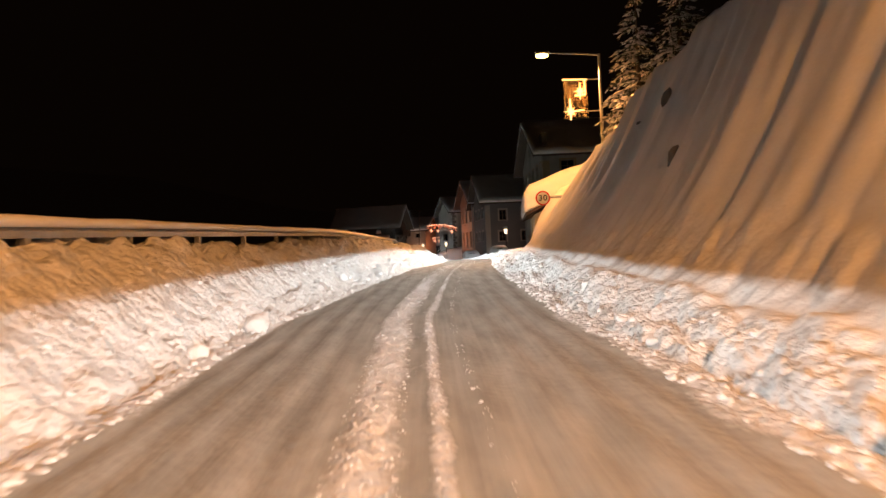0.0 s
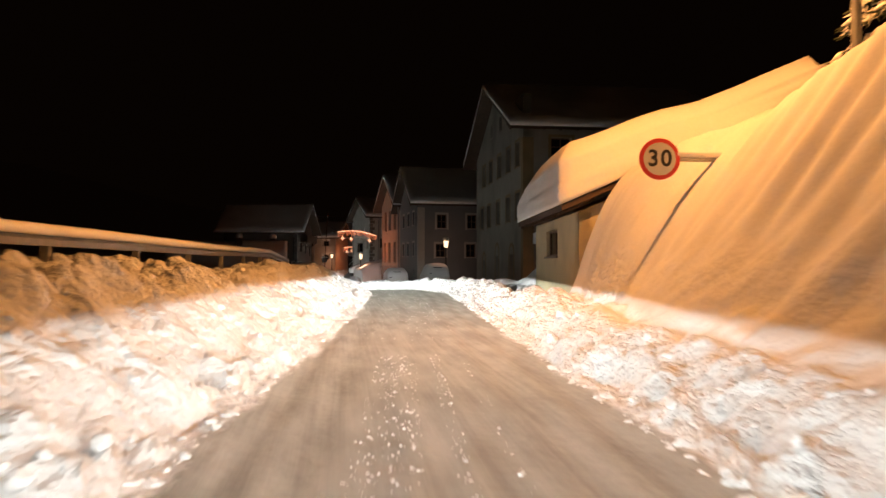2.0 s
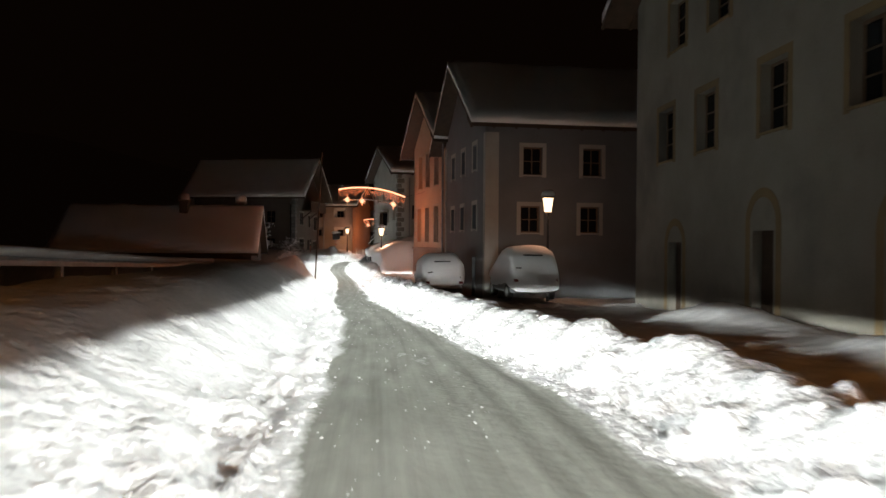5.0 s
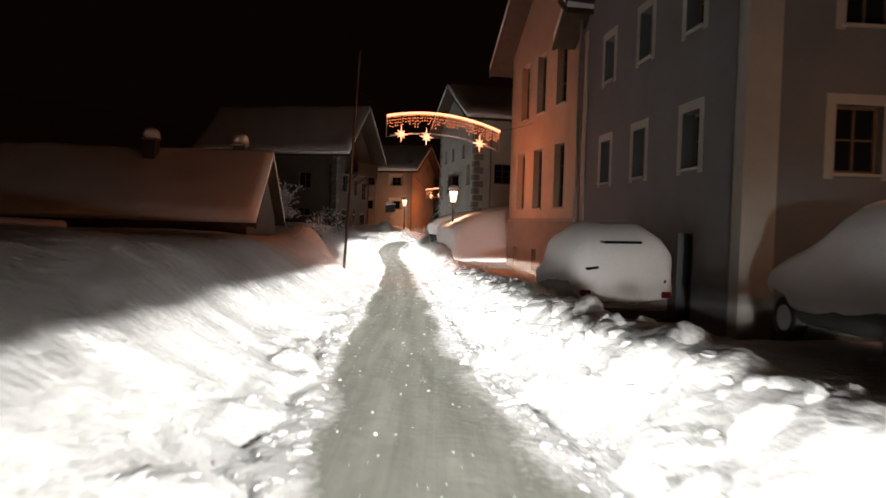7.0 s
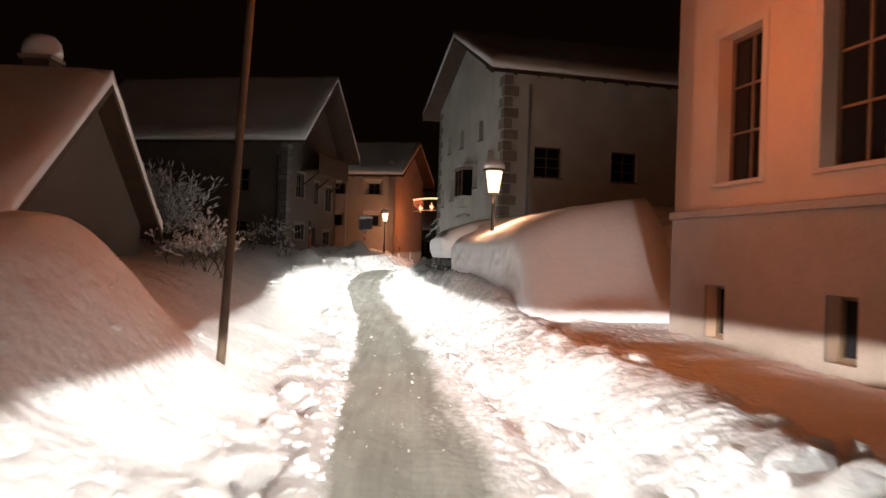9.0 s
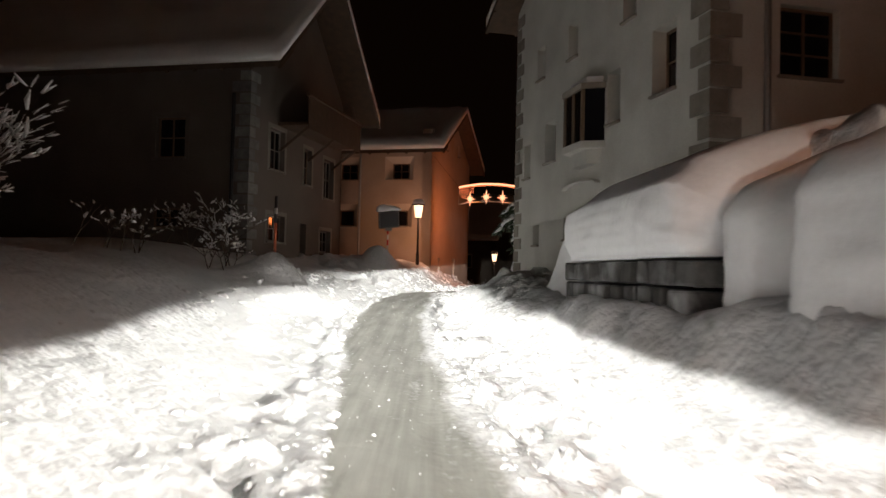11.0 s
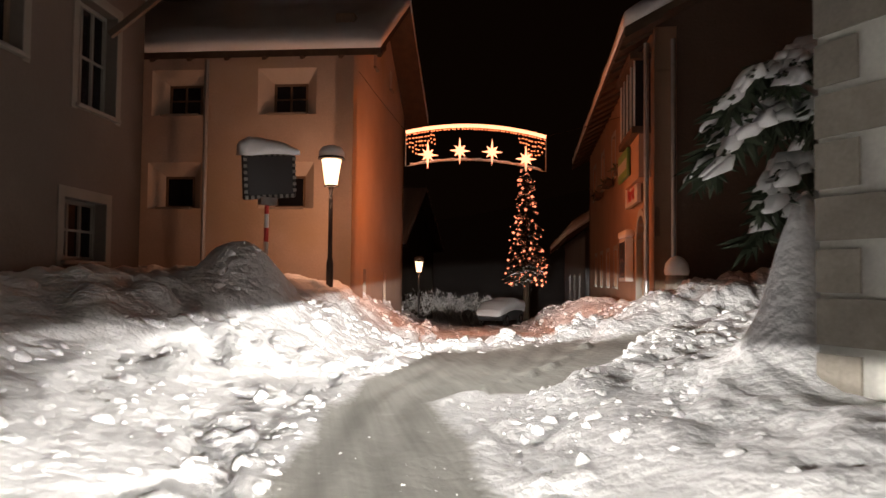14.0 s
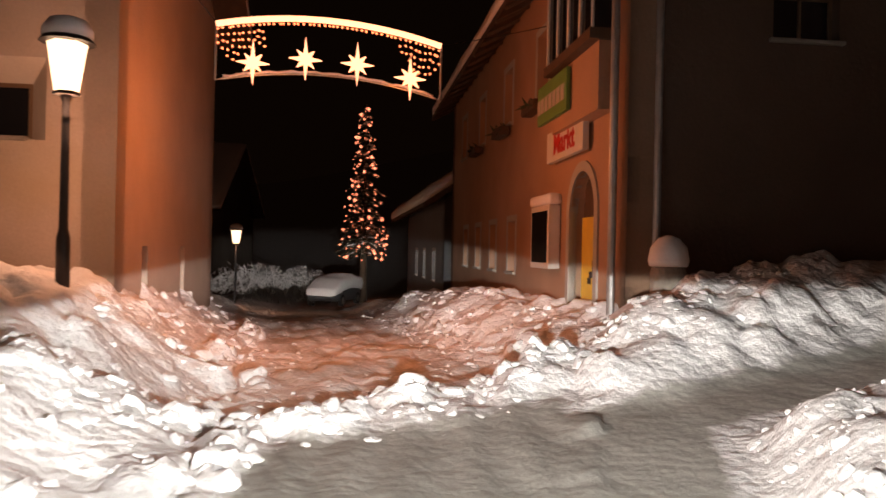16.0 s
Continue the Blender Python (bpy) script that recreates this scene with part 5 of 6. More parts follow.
# ---- trees and bushes ----
def tuft_mesh(bm, p, d, length, width, rnd):
    """A flat-sided spray of needles or twigs, four thin blades."""
    d = d.normalized()
    s = d.orthogonal().normalized()
    s.rotate(Matrix.Rotation(rnd.uniform(0, 6.28), 3, d))
    t = d.cross(s)
    tip = p + d * length
    base = [p + s * width, p + t * width, p - s * width, p - t * width]
    vb = [bm.verts.new(q + d * length * 0.35) for q in base]
    v0, v1 = bm.verts.new(p), bm.verts.new(tip)
    for k in range(4):
        bm.faces.new((v0, vb[k], vb[(k + 1) % 4]))
        bm.faces.new((vb[(k + 1) % 4], vb[k], v1))


def pad(bm, a, b, w, rnd):
    """A ragged pad of snow lying along a bough from a to b."""
    d = (b - a)
    s = Vector((d.y, -d.x, 0))
    s = s.normalized() if s.length > 1e-4 else Vector((1, 0, 0))
    rings = []
    for f, k in ((0, 0.5), (0.5, 1.0), (1, 0.35)):
        c = a.lerp(b, f) + Vector((rnd.uniform(-0.03, 0.03), rnd.uniform(-0.03, 0.03), 0))
        ww = w * k * rnd.uniform(0.7, 1.3)
        rings.append([bm.verts.new(c + s * ww - Vector((0, 0, ww * 0.25))), bm.verts.new(c + s * ww * 0.5 + Vector((0, 0, ww * 0.6))),
                      bm.verts.new(c - s * ww * 0.5 + Vector((0, 0, ww * 0.65))), bm.verts.new(c - s * ww - Vector((0, 0, ww * 0.25)))])
    for p, q in zip(rings, rings[1:]):
        for k in range(4):
            bm.faces.new((p[k], p[(k + 1) % 4], q[(k + 1) % 4], q[k]))
    bm.faces.new(rings[0][::-1])
    bm.faces.new(rings[-1])


def spruce(loc, height, radius, seed, snow=0.6, label="tall spruce with drooping boughs laden with snow", low=0.08, frost=0.3, lights=None, pads=1.0, dense=1):
    rnd = random.Random(seed)
    root = thing("spruce", label, "tree")
    x, y, z = loc
    bm = bmesh.new()
    tube(bm, (x, y, z - 0.4), (x, y, z + height), 0.035 * height ** 0.8, 0.02, 10)
    part("trunk", bm, BARK, root)
    green, rime, white, wood, bulbs = bmesh.new(), bmesh.new(), bmesh.new(), bmesh.new(), bmesh.new()
    tiers = int(height * 2.6)
    for k in range(tiers):
        f = low + (1 - low) * k / tiers
        r = radius * (1 - f) ** 0.8 + 0.12
        for j in range(max(5, int(9 * (1 - f) + 4))):
            a = rnd.uniform(0, 6.28)
            rr = r * rnd.uniform(0.7, 1.12)
            p = Vector((x, y, z + height * f + rnd.uniform(-0.1, 0.1)))
            out = Vector((math.cos(a), math.sin(a), 0))
            n = max(4, int(rr / 0.13))
            prev = p
            for i in range(2, n + 1, 2):
                s = i / n
                q = p + out * rr * s + Vector((0, 0, 0.12 * rr * s - 0.42 * rr * s * s))
                tube(wood, prev, q, 0.02 * (1 - s) + 0.006, 0.014 * (1 - s) + 0.004, 3)
                for m in range(4 * dense):
                    d = (out + Vector((rnd.uniform(-0.9, 0.9), rnd.uniform(-0.9, 0.9), rnd.uniform(-0.75, 0.1)))).normalized()
                    tuft_mesh(rime if rnd.random() < frost else green, prev.lerp(q, rnd.random()), d, rnd.uniform(0.13, 0.3), 0.03, rnd)
                if rnd.random() < snow:
                    pad(white, prev + Vector((0, 0, 0.03)), q + Vector((0, 0, 0.02)) + out * 0.05, rnd.uniform(0.05, 0.15) * pads, rnd)
                prev = q
            if lights:
                bead(bulbs, prev + Vector((0, 0, 0.02)), 0.035 + 0.09 * rnd.random() ** 2.5)
    tagged(part("branchwork", wood, BARK, root), kind="stuff")
    tagged(part("needles", green, NEEDLES, root, "dark green needles"), kind="stuff")
    tagged(part("frosted_needles", rime, ROOF_SNOW, root, "rime on the needles"), kind="stuff")
    tagged(part("snow_load", white, ROOF_SNOW, root, "pads of snow on the boughs", True), kind="stuff")
    if lights:
        tagged(part("light_string", bulbs, lights, root, "glowing fairy lights"), kind="stuff")
    else:
        bulbs.free()
    return root


def bush(loc, height, spread, seed, snow=0.5, stems=14, label="bare garden bush with snow on its twigs"):
    rnd = random.Random(seed)
    root = thing("bush", label, "bush")
    x, y, z = loc
    wood, white = bmesh.new(), bmesh.new()

    def grow(p, d, length, r, depth):
        q = p + d * length
        tube(wood, p, q, r, r * 0.65, 3)
        if rnd.random() < snow and depth < 3:
            pad(white, p.lerp(q, 0.2) + Vector((0, 0, r)), q + Vector((0, 0, r * 0.8)), rnd.uniform(0.014, 0.045), rnd)
        if depth:
            for _ in range(rnd.choice((2, 3))):
                e = (d + Vector((rnd.uniform(-0.8, 0.8), rnd.uniform(-0.8, 0.8), rnd.uniform(-0.3, 0.4)))).normalized()
                grow(q, e, length * rnd.uniform(0.6, 0.85), r * 0.65, depth - 1)

    for _ in range(stems):
        a = rnd.uniform(0, 6.28)
        d = Vector((math.cos(a) * 0.5, math.sin(a) * 0.5, 1)).normalized()
        grow(Vector((x + rnd.uniform(-spread, spread), y + rnd.uniform(-spread, spread), z - 0.1)), d, height * rnd.uniform(0.22, 0.36), 0.014, 4)
    tagged(part("branchwork", wood, BARK, root), kind="stuff")
    tagged(part("snow_load", white, ROOF_SNOW, root, "snow on the twigs", True), kind="stuff")
    return root


spruce((8.7, 36.0, gz(8.7, 36) - 0.3), 7.5, 2.3, 11, 0.45, "frosted spruce above the slope, lit amber", 0.02, 0.4, None, 1.0, 2)
spruce((9.6, 39.6, gz(9.6, 39.6) - 0.3), 7.0, 2.0, 12, 0.45, "frosted spruce behind the tall street lamp", 0.02, 0.4, None, 1.0, 2)
spruce((9.2, 32.0, gz(9.2, 32) - 0.3), 7.0, 2.2, 13, 0.45, "frosted spruce above the slope, lit amber", 0.02, 0.4, None, 1.0, 2)


def laden_spruce(loc, height, rows, seed):
    """A spruce whose few long boughs are bent down by thick snow. rows: heading, height and reach of a bough."""
    rnd = random.Random(seed)
    root = thing("spruce", "spruce at the house corner with boughs bent under snow", "tree")
    x, y, z = loc
    bm = bmesh.new()
    tube(bm, (x, y, z - 0.4), (x, y, z + height), 0.1, 0.03, 10)
    part("trunk", bm, BARK, root)
    for head, up, reach in rows:
        wood, green, white = bmesh.new(), bmesh.new(), bmesh.new()
        out = Vector((math.cos(radians(head)), math.sin(radians(head)), 0))
        p = Vector((x, y, up))
        prev = p
        n = 9
        for i in range(1, n + 1):
            s = i / n
            q = p + out * reach * s + Vector((rnd.uniform(-0.04, 0.04), rnd.uniform(-0.04, 0.04), 0.22 * reach * s - 0.72 * reach * s ** 2.6))
            tube(wood, prev, q, 0.03 * (1 - s) + 0.008, 0.026 * (1 - s) + 0.006, 4)
            for m in range(16):
                d = (out * 0.5 + Vector((rnd.uniform(-0.9, 0.9), rnd.uniform(-0.9, 0.9), rnd.uniform(-1.3, -0.1)))).normalized()
                tuft_mesh(green, prev.lerp(q, rnd.random()), d, rnd.uniform(0.14, 0.34), 0.035, rnd)
            for m in range(2):
                off = Vector((-out.y, out.x, 0)) * rnd.uniform(-0.2, 0.2) * (1.1 - 0.5 * s)
                pad(white, prev + off - Vector((0, 0, abs(off.x + off.y) * 0.6 - 0.03)), q + off - Vector((0, 0, abs(off.x + off.y) * 0.6 - 0.03)) + out * 0.06, rnd.uniform(0.10, 0.19) * (1.15 - 0.4 * s), rnd)
            prev = q
        bough = part("bough", wood, BARK, root)
        tagged(part("needles", green, NEEDLES, bough, "dark green needles"), kind="stuff")
        tagged(part("snow_load", white, ROOF_SNOW, bough, "thick snow on the bough", True), kind="stuff")
    return root


laden_spruce((1.8, 139.85, 0.9), 3.45, [(186, 4.0, 0.9), (215, 4.05, 0.75), (150, 4.0, 0.9), (188, 3.55, 1.15), (165, 3.6, 1.05), (240, 3.75, 0.6), (135, 3.6, 0.9), (90, 3.9, 0.75), (40, 3.9, 0.7), (0, 3.8, 0.7), (60, 3.5, 0.8), (195, 3.1, 0.75), (172, 2.8, 0.6)], 14)
bush((-8.9, 126.8, gz(-8.9, 126.8)), 1.9, 0.9, 44, 0.8, 22, "snow-laden shrub beside the taller one")
bush((-9.9, 128.5, gz(-9.9, 128.5)), 3.3, 0.9, 21, 0.85, 26, "tall bare shrub thick with snow")
bush((-7.2, 130.0, gz(-7.2, 130)), 1.1, 0.6, 22, 0.12, 7)
bush((-6.2, 132.6, gz(-6.2, 132.6)), 1.1, 0.5, 23, 0.2, 7)
bush((-7.6, 134.6, gz(-7.6, 134.6)), 1.15, 0.8, 24, 0.12, 8)
bush((-6.9, 136.2, gz(-6.9, 136.2)), 1.65, 0.4, 25, 0.28, 11)
bush((-10.2, 127.6, gz(-10.2, 127.6)), 3.0, 0.9, 26, 0.75, 16)
bush((4.6, 127.6, gz(4.6, 127.6)), 1.4, 0.5, 27, 0.6)
bush((-4.9, 116.0, gz(-4.9, 116)), 1.5, 0.6, 28, 0.6)


# ---- rocks of the slope, some put in place of shaded hollows ----
for k, (rx, ry, rz, rs) in enumerate(ROCKS_AND_HOLLOWS):
    bm = bmesh.new()
    bmesh.ops.create_icosphere(bm, subdivisions=2, radius=rs)
    noisy(bm, rs * 0.5, 2.2 / rs, k * 7.0)
    while gz(rx, ry) < rz and rx < 8:
        rx += 0.03
    bmesh.ops.transform(bm, matrix=Matrix.Translation((rx + 0.08, ry, rz)) @ Matrix.Rotation(0.5, 4, "X") @ Matrix.Diagonal((0.7, 0.75, 1.2, 1)), verts=bm.verts)
    tagged(part("rock", bm, WALL_STONE), "dark rock of the snowy slope, used for shaded hollows too", "rock", "rocks in the slope")


# ---- snowed-in parked cars ----
def loft(bm, sections):
    """Skins closed rings of equal length into one body."""
    rings = [[bm.verts.new(p) for p in s] for s in sections]
    n = len(rings[0])
    for a, b in zip(rings, rings[1:]):
        for k in range(n):
            bm.faces.new((a[k], a[(k + 1) % n], b[(k + 1) % n], b[k]))
    bm.faces.new(rings[0][::-1])
    bm.faces.new(rings[-1])


def ring(y, w, z0, z1, r=0.25, n=5):
    """A rounded box section across a car at y."""
    pts = []
    for cx, cz, a0 in ((w - r, z0 + r * 0.6, -90), (w - r, z1 - r, 0), (-w + r, z1 - r, 90), (-w + r, z0 + r * 0.6, 180)):
        for k in range(n):
            a = radians(a0 + 90 * k / (n - 1))
            rz = r if cz > (z0 + z1) / 2 else r * 0.6
            pts.append(Vector((cx + r * math.cos(a), y, cz + rz * math.sin(a))))
    return pts


def parked_car(m, paint, label, tall=0.0, seed=1, skirt=0.1):
    """A hatchback, its tail at y = 0 and its nose at y = 4.1."""
    root = thing("parked_car", label, "car", "snowed-in parked cars")

    def add(name, bm, mat, parent=root, lab="", sm=False):
        bmesh.ops.transform(bm, matrix=m, verts=bm.verts)
        return part(name, bm, mat, parent, lab, sm)

    top = 1.45 + tall
    bm = bmesh.new()
    loft(bm, [ring(0.0, 0.74, 0.38, 0.80, 0.12), ring(0.06, 0.82, 0.30, 0.92, 0.16), ring(0.6, 0.86, 0.26, 0.96, 0.18), ring(2.9, 0.87, 0.26, 0.94, 0.18), ring(3.7, 0.82, 0.28, 0.84, 0.18), ring(4.1, 0.68, 0.36, 0.66, 0.12)])
    add("body", bm, paint, sm=True)
    bm = bmesh.new()
    loft(bm, [ring(0.16, 0.70, 0.88, 0.99, 0.05), ring(0.42, 0.64, 0.88, top - 0.1, 0.16), ring(0.7, 0.63, 0.88, top, 0.18), ring(2.0, 0.63, 0.88, top, 0.18), ring(2.9, 0.70, 0.88, 0.98, 0.05)])
    cabin = add("cabin", bm, paint, sm=True)
    bm = bmesh.new()
    slope = math.atan2(top - 1.12, 0.3)
    box(bm, -0.52, 0.52, -0.006, 0.006, 0, 0.36, Matrix.Translation((0, 0.235, 1.02)) @ Matrix.Rotation(-(math.pi / 2 - slope) , 4, "X"))
    add("rear_window", bm, GLASS, cabin)
    for sgn in (-1, 1):
        bm = bmesh.new()
        box(bm, sgn * 0.655 - 0.012, sgn * 0.655 + 0.012, 0.75, 2.1, 0.99, top - 0.14)
        add("side_window", bm, GLASS, cabin)
        for yy in (0.75, 3.25):
            wheel = new("wheel")
            wheel.parent = root
            bm = bmesh.new()
            bmesh.ops.create_cone(bm, cap_ends=True, segments=24, radius1=0.31, radius2=0.31, depth=0.2, matrix=Matrix.Translation((sgn * 0.80, yy, 0.31)) @ Matrix.Rotation(radians(90), 4, "Y"))
            add("tyre", bm, RUBBER, wheel)
            bm = bmesh.new()
            bmesh.ops.create_cone(bm, cap_ends=True, segments=16, radius1=0.19, radius2=0.17, depth=0.215, matrix=Matrix.Translation((sgn * 0.80, yy, 0.31)) @ Matrix.Rotation(radians(90), 4, "Y"))
            add("rim", bm, STEEL, wheel)
    bm = bmesh.new()
    box(bm, -0.8, 0.8, -0.05, 0.08, 0.32, 0.52, bevel=0.04)
    add("bumper", bm, BLACK_PAINT)
    bm = bmesh.new()
    box(bm, -0.26, 0.26, -0.014, -0.002, 0.58, 0.69)
    plate = add("number_plate", bm, WHITE_PAINT)
    for k in range(6):
        bm = bmesh.new()
        box(bm, -0.2 + k * 0.07, -0.16 + k * 0.07, -0.018, -0.0145, 0.605, 0.665)
        add("bar", bm, BLACK_PAINT, plate)
    # snow over roof, windows, tail and bonnet
    bm = bmesh.new()
    loft(bm, [ring(-0.10, 0.62, 0.80 - skirt, 1.02, 0.12), ring(-0.06, 0.86, 0.76 - skirt, 1.16, 0.2), ring(0.16, 0.93, 0.80 - skirt, top + 0.02, 0.34), ring(0.5, 0.96, 0.86 - skirt, top + 0.26, 0.48), ring(1.0, 0.97, 0.88 - skirt, top + 0.38, 0.55), ring(1.6, 0.97, 0.88 - skirt, top + 0.38, 0.55),
              ring(2.1, 0.96, 0.86 - skirt, top + 0.24, 0.5), ring(2.9, 0.95, 0.82 - skirt, 1.36, 0.3), ring(3.7, 0.90, 0.66, 1.16, 0.25), ring(4.16, 0.68, 0.56, 0.92, 0.16)])
    bmesh.ops.subdivide_edges(bm, edges=bm.edges, cuts=1, use_grid_fill=True)
    noisy(bm, 0.10, 1.5, seed)
    add("snow_cover", bm, ROOF_SNOW, root, "deep snow over roof, window, tail and bonnet", True)
    # slivers placed to fit the camera's view, the first above the roof
    for u0, u1, z0, z1 in ((-0.42, 0.25, top + 0.02, top + 0.07), (-0.75, -0.5, 1.2, 1.25), (0.5, 0.72, 0.98, 1.05)):
        bm = bmesh.new()
        box(bm, u0, u1, -0.08, 0.4, z0, z1, bevel=0.02)
        noisy(bm, 0.03, 4, seed + u0)
        add("bare_gap", bm, GLASS, cabin, "dark glassy sliver set in the snow")
    for sgn in (-1, 1):
        bm = bmesh.new()
        box(bm, sgn * 0.74 - 0.09, sgn * 0.74 + 0.09, -0.12, 0.06, 0.72, 0.83, bevel=0.02)
        add("tail_light", bm, TAIL_LAMP, root, "red tail light")
    return root


parked_car(pose(4.35, 93.5, gz(4.35, 95) - 0.05, 0, 0, 4), CAR_WHITE, "silver hatchback parked under a deep load of snow", 0.2, 2)
parked_car(pose(7.2, 87.8, gz(7.2, 89) + 0.2, 0, 0, 4), CAR_GREY, "dark car parked under a thick hood of snow", 0.2, 5, 0.42)


# ---- junction: traffic mirror, snow marker, bollard ----
def traffic_mirror():
    root = thing("traffic_mirror", "snow-capped rectangular traffic mirror on a striped pole", "traffic mirror")
    m = pose(-3.12, 146.3, 0, 0, 0, 30)

    def add(name, bm, mat, parent=root, lab="", sm=False):
        bmesh.ops.transform(bm, matrix=m, verts=bm.verts)
        return part(name, bm, mat, parent, lab, sm)

    tilt = Matrix.Translation((0, 0, 3.78)) @ Matrix.Rotation(radians(-7), 4, "Y") @ Matrix.Rotation(radians(8), 4, "X")
    bm = bmesh.new()
    box(bm, -0.46, 0.46, -0.02, 0.06, -0.38, 0.36, tilt, bevel=0.03)
    add("housing", bm, BLACK_PAINT)
    bm = bmesh.new()
    box(bm, -0.385, 0.385, -0.032, -0.0215, -0.305, 0.285, tilt)
    add("mirror_pane", bm, MIRROR, lab="misted mirror pane")
    for k in range(9):
        for zz in (-0.345, 0.325):
            bm = bmesh.new()
            x0 = -0.44 + k * 0.1
            box(bm, x0, x0 + 0.05, -0.027, -0.0205, zz - 0.03, zz + 0.03, tilt)
            add("stripe", bm, GREY_PAINT)
    for k in range(6):
        for xx in (-0.425, 0.425):
            bm = bmesh.new()
            z0 = -0.28 + k * 0.1
            box(bm, xx - 0.03, xx + 0.03, -0.027, -0.0205, z0, z0 + 0.05, tilt)
            add("stripe", bm, GREY_PAINT)
    bm = bmesh.new()
    loft(bm, [[tilt @ Vector((x, yy, zz)) for yy, zz in ((-0.09, 0.32), (-0.1, 0.36 + h * 0.6), (0.0, 0.36 + h), (0.12, 0.36 + h * 0.7), (0.13, 0.3))] for x, h in ((-0.5, 0.16), (-0.35, 0.24), (0.0, 0.20), (0.3, 0.13), (0.5, 0.05))])
    bmesh.ops.subdivide_edges(bm, edges=bm.edges, cuts=1, use_grid_fill=True)
    noisy(bm, 0.025, 4, 3)
    add("snow_cap", bm, ROOF_SNOW, lab="wedge of snow", sm=True)
    bm = bmesh.new()
    box(bm, -0.14, 0.14, 0.0, 0.12, 3.30, 3.42)
    add("clamp", bm, STEEL)
    g = 1.4
    for k in range(9):
        z0 = g + k * 0.22
        bm = bmesh.new()
        tube(bm, (0, 0.08, z0), (0, 0.08, z0 + 0.22), 0.036, 0.036, 12)
        add("pole_band", bm, WHITE_PAINT if k % 2 else RED)


traffic_mirror()


def snow_marker(x, y):
    root = thing("snow_marker", "orange snow marker pole with a dark top", "marker pole")
    z = gz(x, y)
    for nm, a, b, mat in (("lower_pole", z - 0.4, 2.75, ORANGE_PAINT), ("upper_pole", 2.75, 3.35, BLACK_PAINT), ("band", 2.95, 3.08, WHITE_PAINT)):
        bm = bmesh.new()
        tube(bm, (x, y, a), (x, y, b), 0.036 if nm == "band" else 0.034, None, 10)
        part(nm, bm, mat, root)


snow_marker(-4.87, 133.2)

bm = bmesh.new()
lathe(bm, [(0.22, 0.6), (0.22, 2.2), (0.20, 2.28)], 18, Matrix.Translation((4.75, 148.1, 0)))
bollard = tagged(part("bollard", bm, STONE), "squat stone bollard with a domed cap of snow", "bollard")
bm = bmesh.new()
lathe(bm, [(0.23, 2.285), (0.25, 2.36), (0.22, 2.52), (0.13, 2.63), (0.03, 2.67)], 18, Matrix.Translation((4.75, 148.1, 0)))
part("snow_cap", bm, ROOF_SNOW, bollard, "dome of snow", True)


# ---- fittings of the houses ----
def quoins(parent, corner, d1, d2, z0, z1, step=0.62, mat=None):
    """Stone blocks, long and short by turns, wrapping a corner; d1 and d2 point along the two walls."""
    k, z = 0, z0
    d1, d2 = Vector((*d1, 0)).normalized(), Vector((*d2, 0)).normalized()
    n = -(d1 + d2)
    while z < z1:
        a, b = (0.62, 0.36) if k % 2 else (0.36, 0.62)
        h = step * (0.92 if k % 3 else 0.98)
        bm = bmesh.new()
        o = Vector((*corner, 0)) + n * 0.02
        pts = [o, o + d1 * a, o + d1 * a + d2 * 0.15, o + d1 * 0.15 + d2 * 0.15, o + d1 * 0.15 + d2 * b, o + d2 * b]
        lo = [bm.verts.new(p + Vector((0, 0, z))) for p in pts]
        hi = [bm.verts.new(p + Vector((0, 0, z + h - 0.03))) for p in pts]
        bm.faces.new(lo[::-1])
        bm.faces.new(hi)
        for i in range(6):
            bm.faces.new((lo[i], lo[(i + 1) % 6], hi[(i + 1) % 6], hi[i]))
        part("quoin", bm, mat or STONE, parent)
        z += step
        k += 1


W = Vector((RW_B[0] - RW_A[0], RW_B[1] - RW_A[1]))
quoins(quoin_house, RW_A, W, (W.y, -W.x), 0.6, 9.2, 0.44)
quoins(quoin_house, RW_B, -W, (W.y, -W.x), 0.6, 9.2, 0.37)


def downpipe(parent, x, y, z0, z1, r=0.055, mat=None, label=""):
    bm = bmesh.new()
    tube(bm, (x, y, z0), (x, y, z1), r, r, 10)
    part("downpipe", bm, mat or STEEL, parent, label)


downpipe(quoin_house, 4.35, 129.05, 1.0, 9.0)
downpipe(left_house, -7.35, 138.62, 0.8, 6.9, 0.06, IRON)
downpipe(ochre_house, -4.93, 152.55, 0.8, 7.3)
downpipe(shop_house, 4.48, 148.9, 0.6, 7.2)
downpipe(shop_house, 4.9, 148.52, 0.6, 7.2, 0.05)
downpipe(orange_house, 5.02, 102.3, 0.4, 8.8)


def strip(parent, corner, d1, d2, w1, w2, z0, z1, mat, label):
    """A painted corner strip, a little proud of both walls."""
    d1, d2 = Vector((*d1, 0)).normalized(), Vector((*d2, 0)).normalized()
    o = Vector((*corner, 0)) - (d1 + d2) * 0.012
    bm = bmesh.new()
    pts = [o, o + d1 * w1, o + d1 * w1 + d2 * 0.05, o + d1 * 0.05 + d2 * 0.05, o + d1 * 0.05 + d2 * w2, o + d2 * w2]
    lo = [bm.verts.new(p + Vector((0, 0, z0))) for p in pts]
    hi = [bm.verts.new(p + Vector((0, 0, z1))) for p in pts]
    bm.faces.new(lo[::-1])
    bm.faces.new(hi)
    for i in range(6):
        bm.faces.new((lo[i], lo[(i + 1) % 6], hi[(i + 1) % 6], hi[i]))
    part("corner_strip", bm, mat, parent, label)


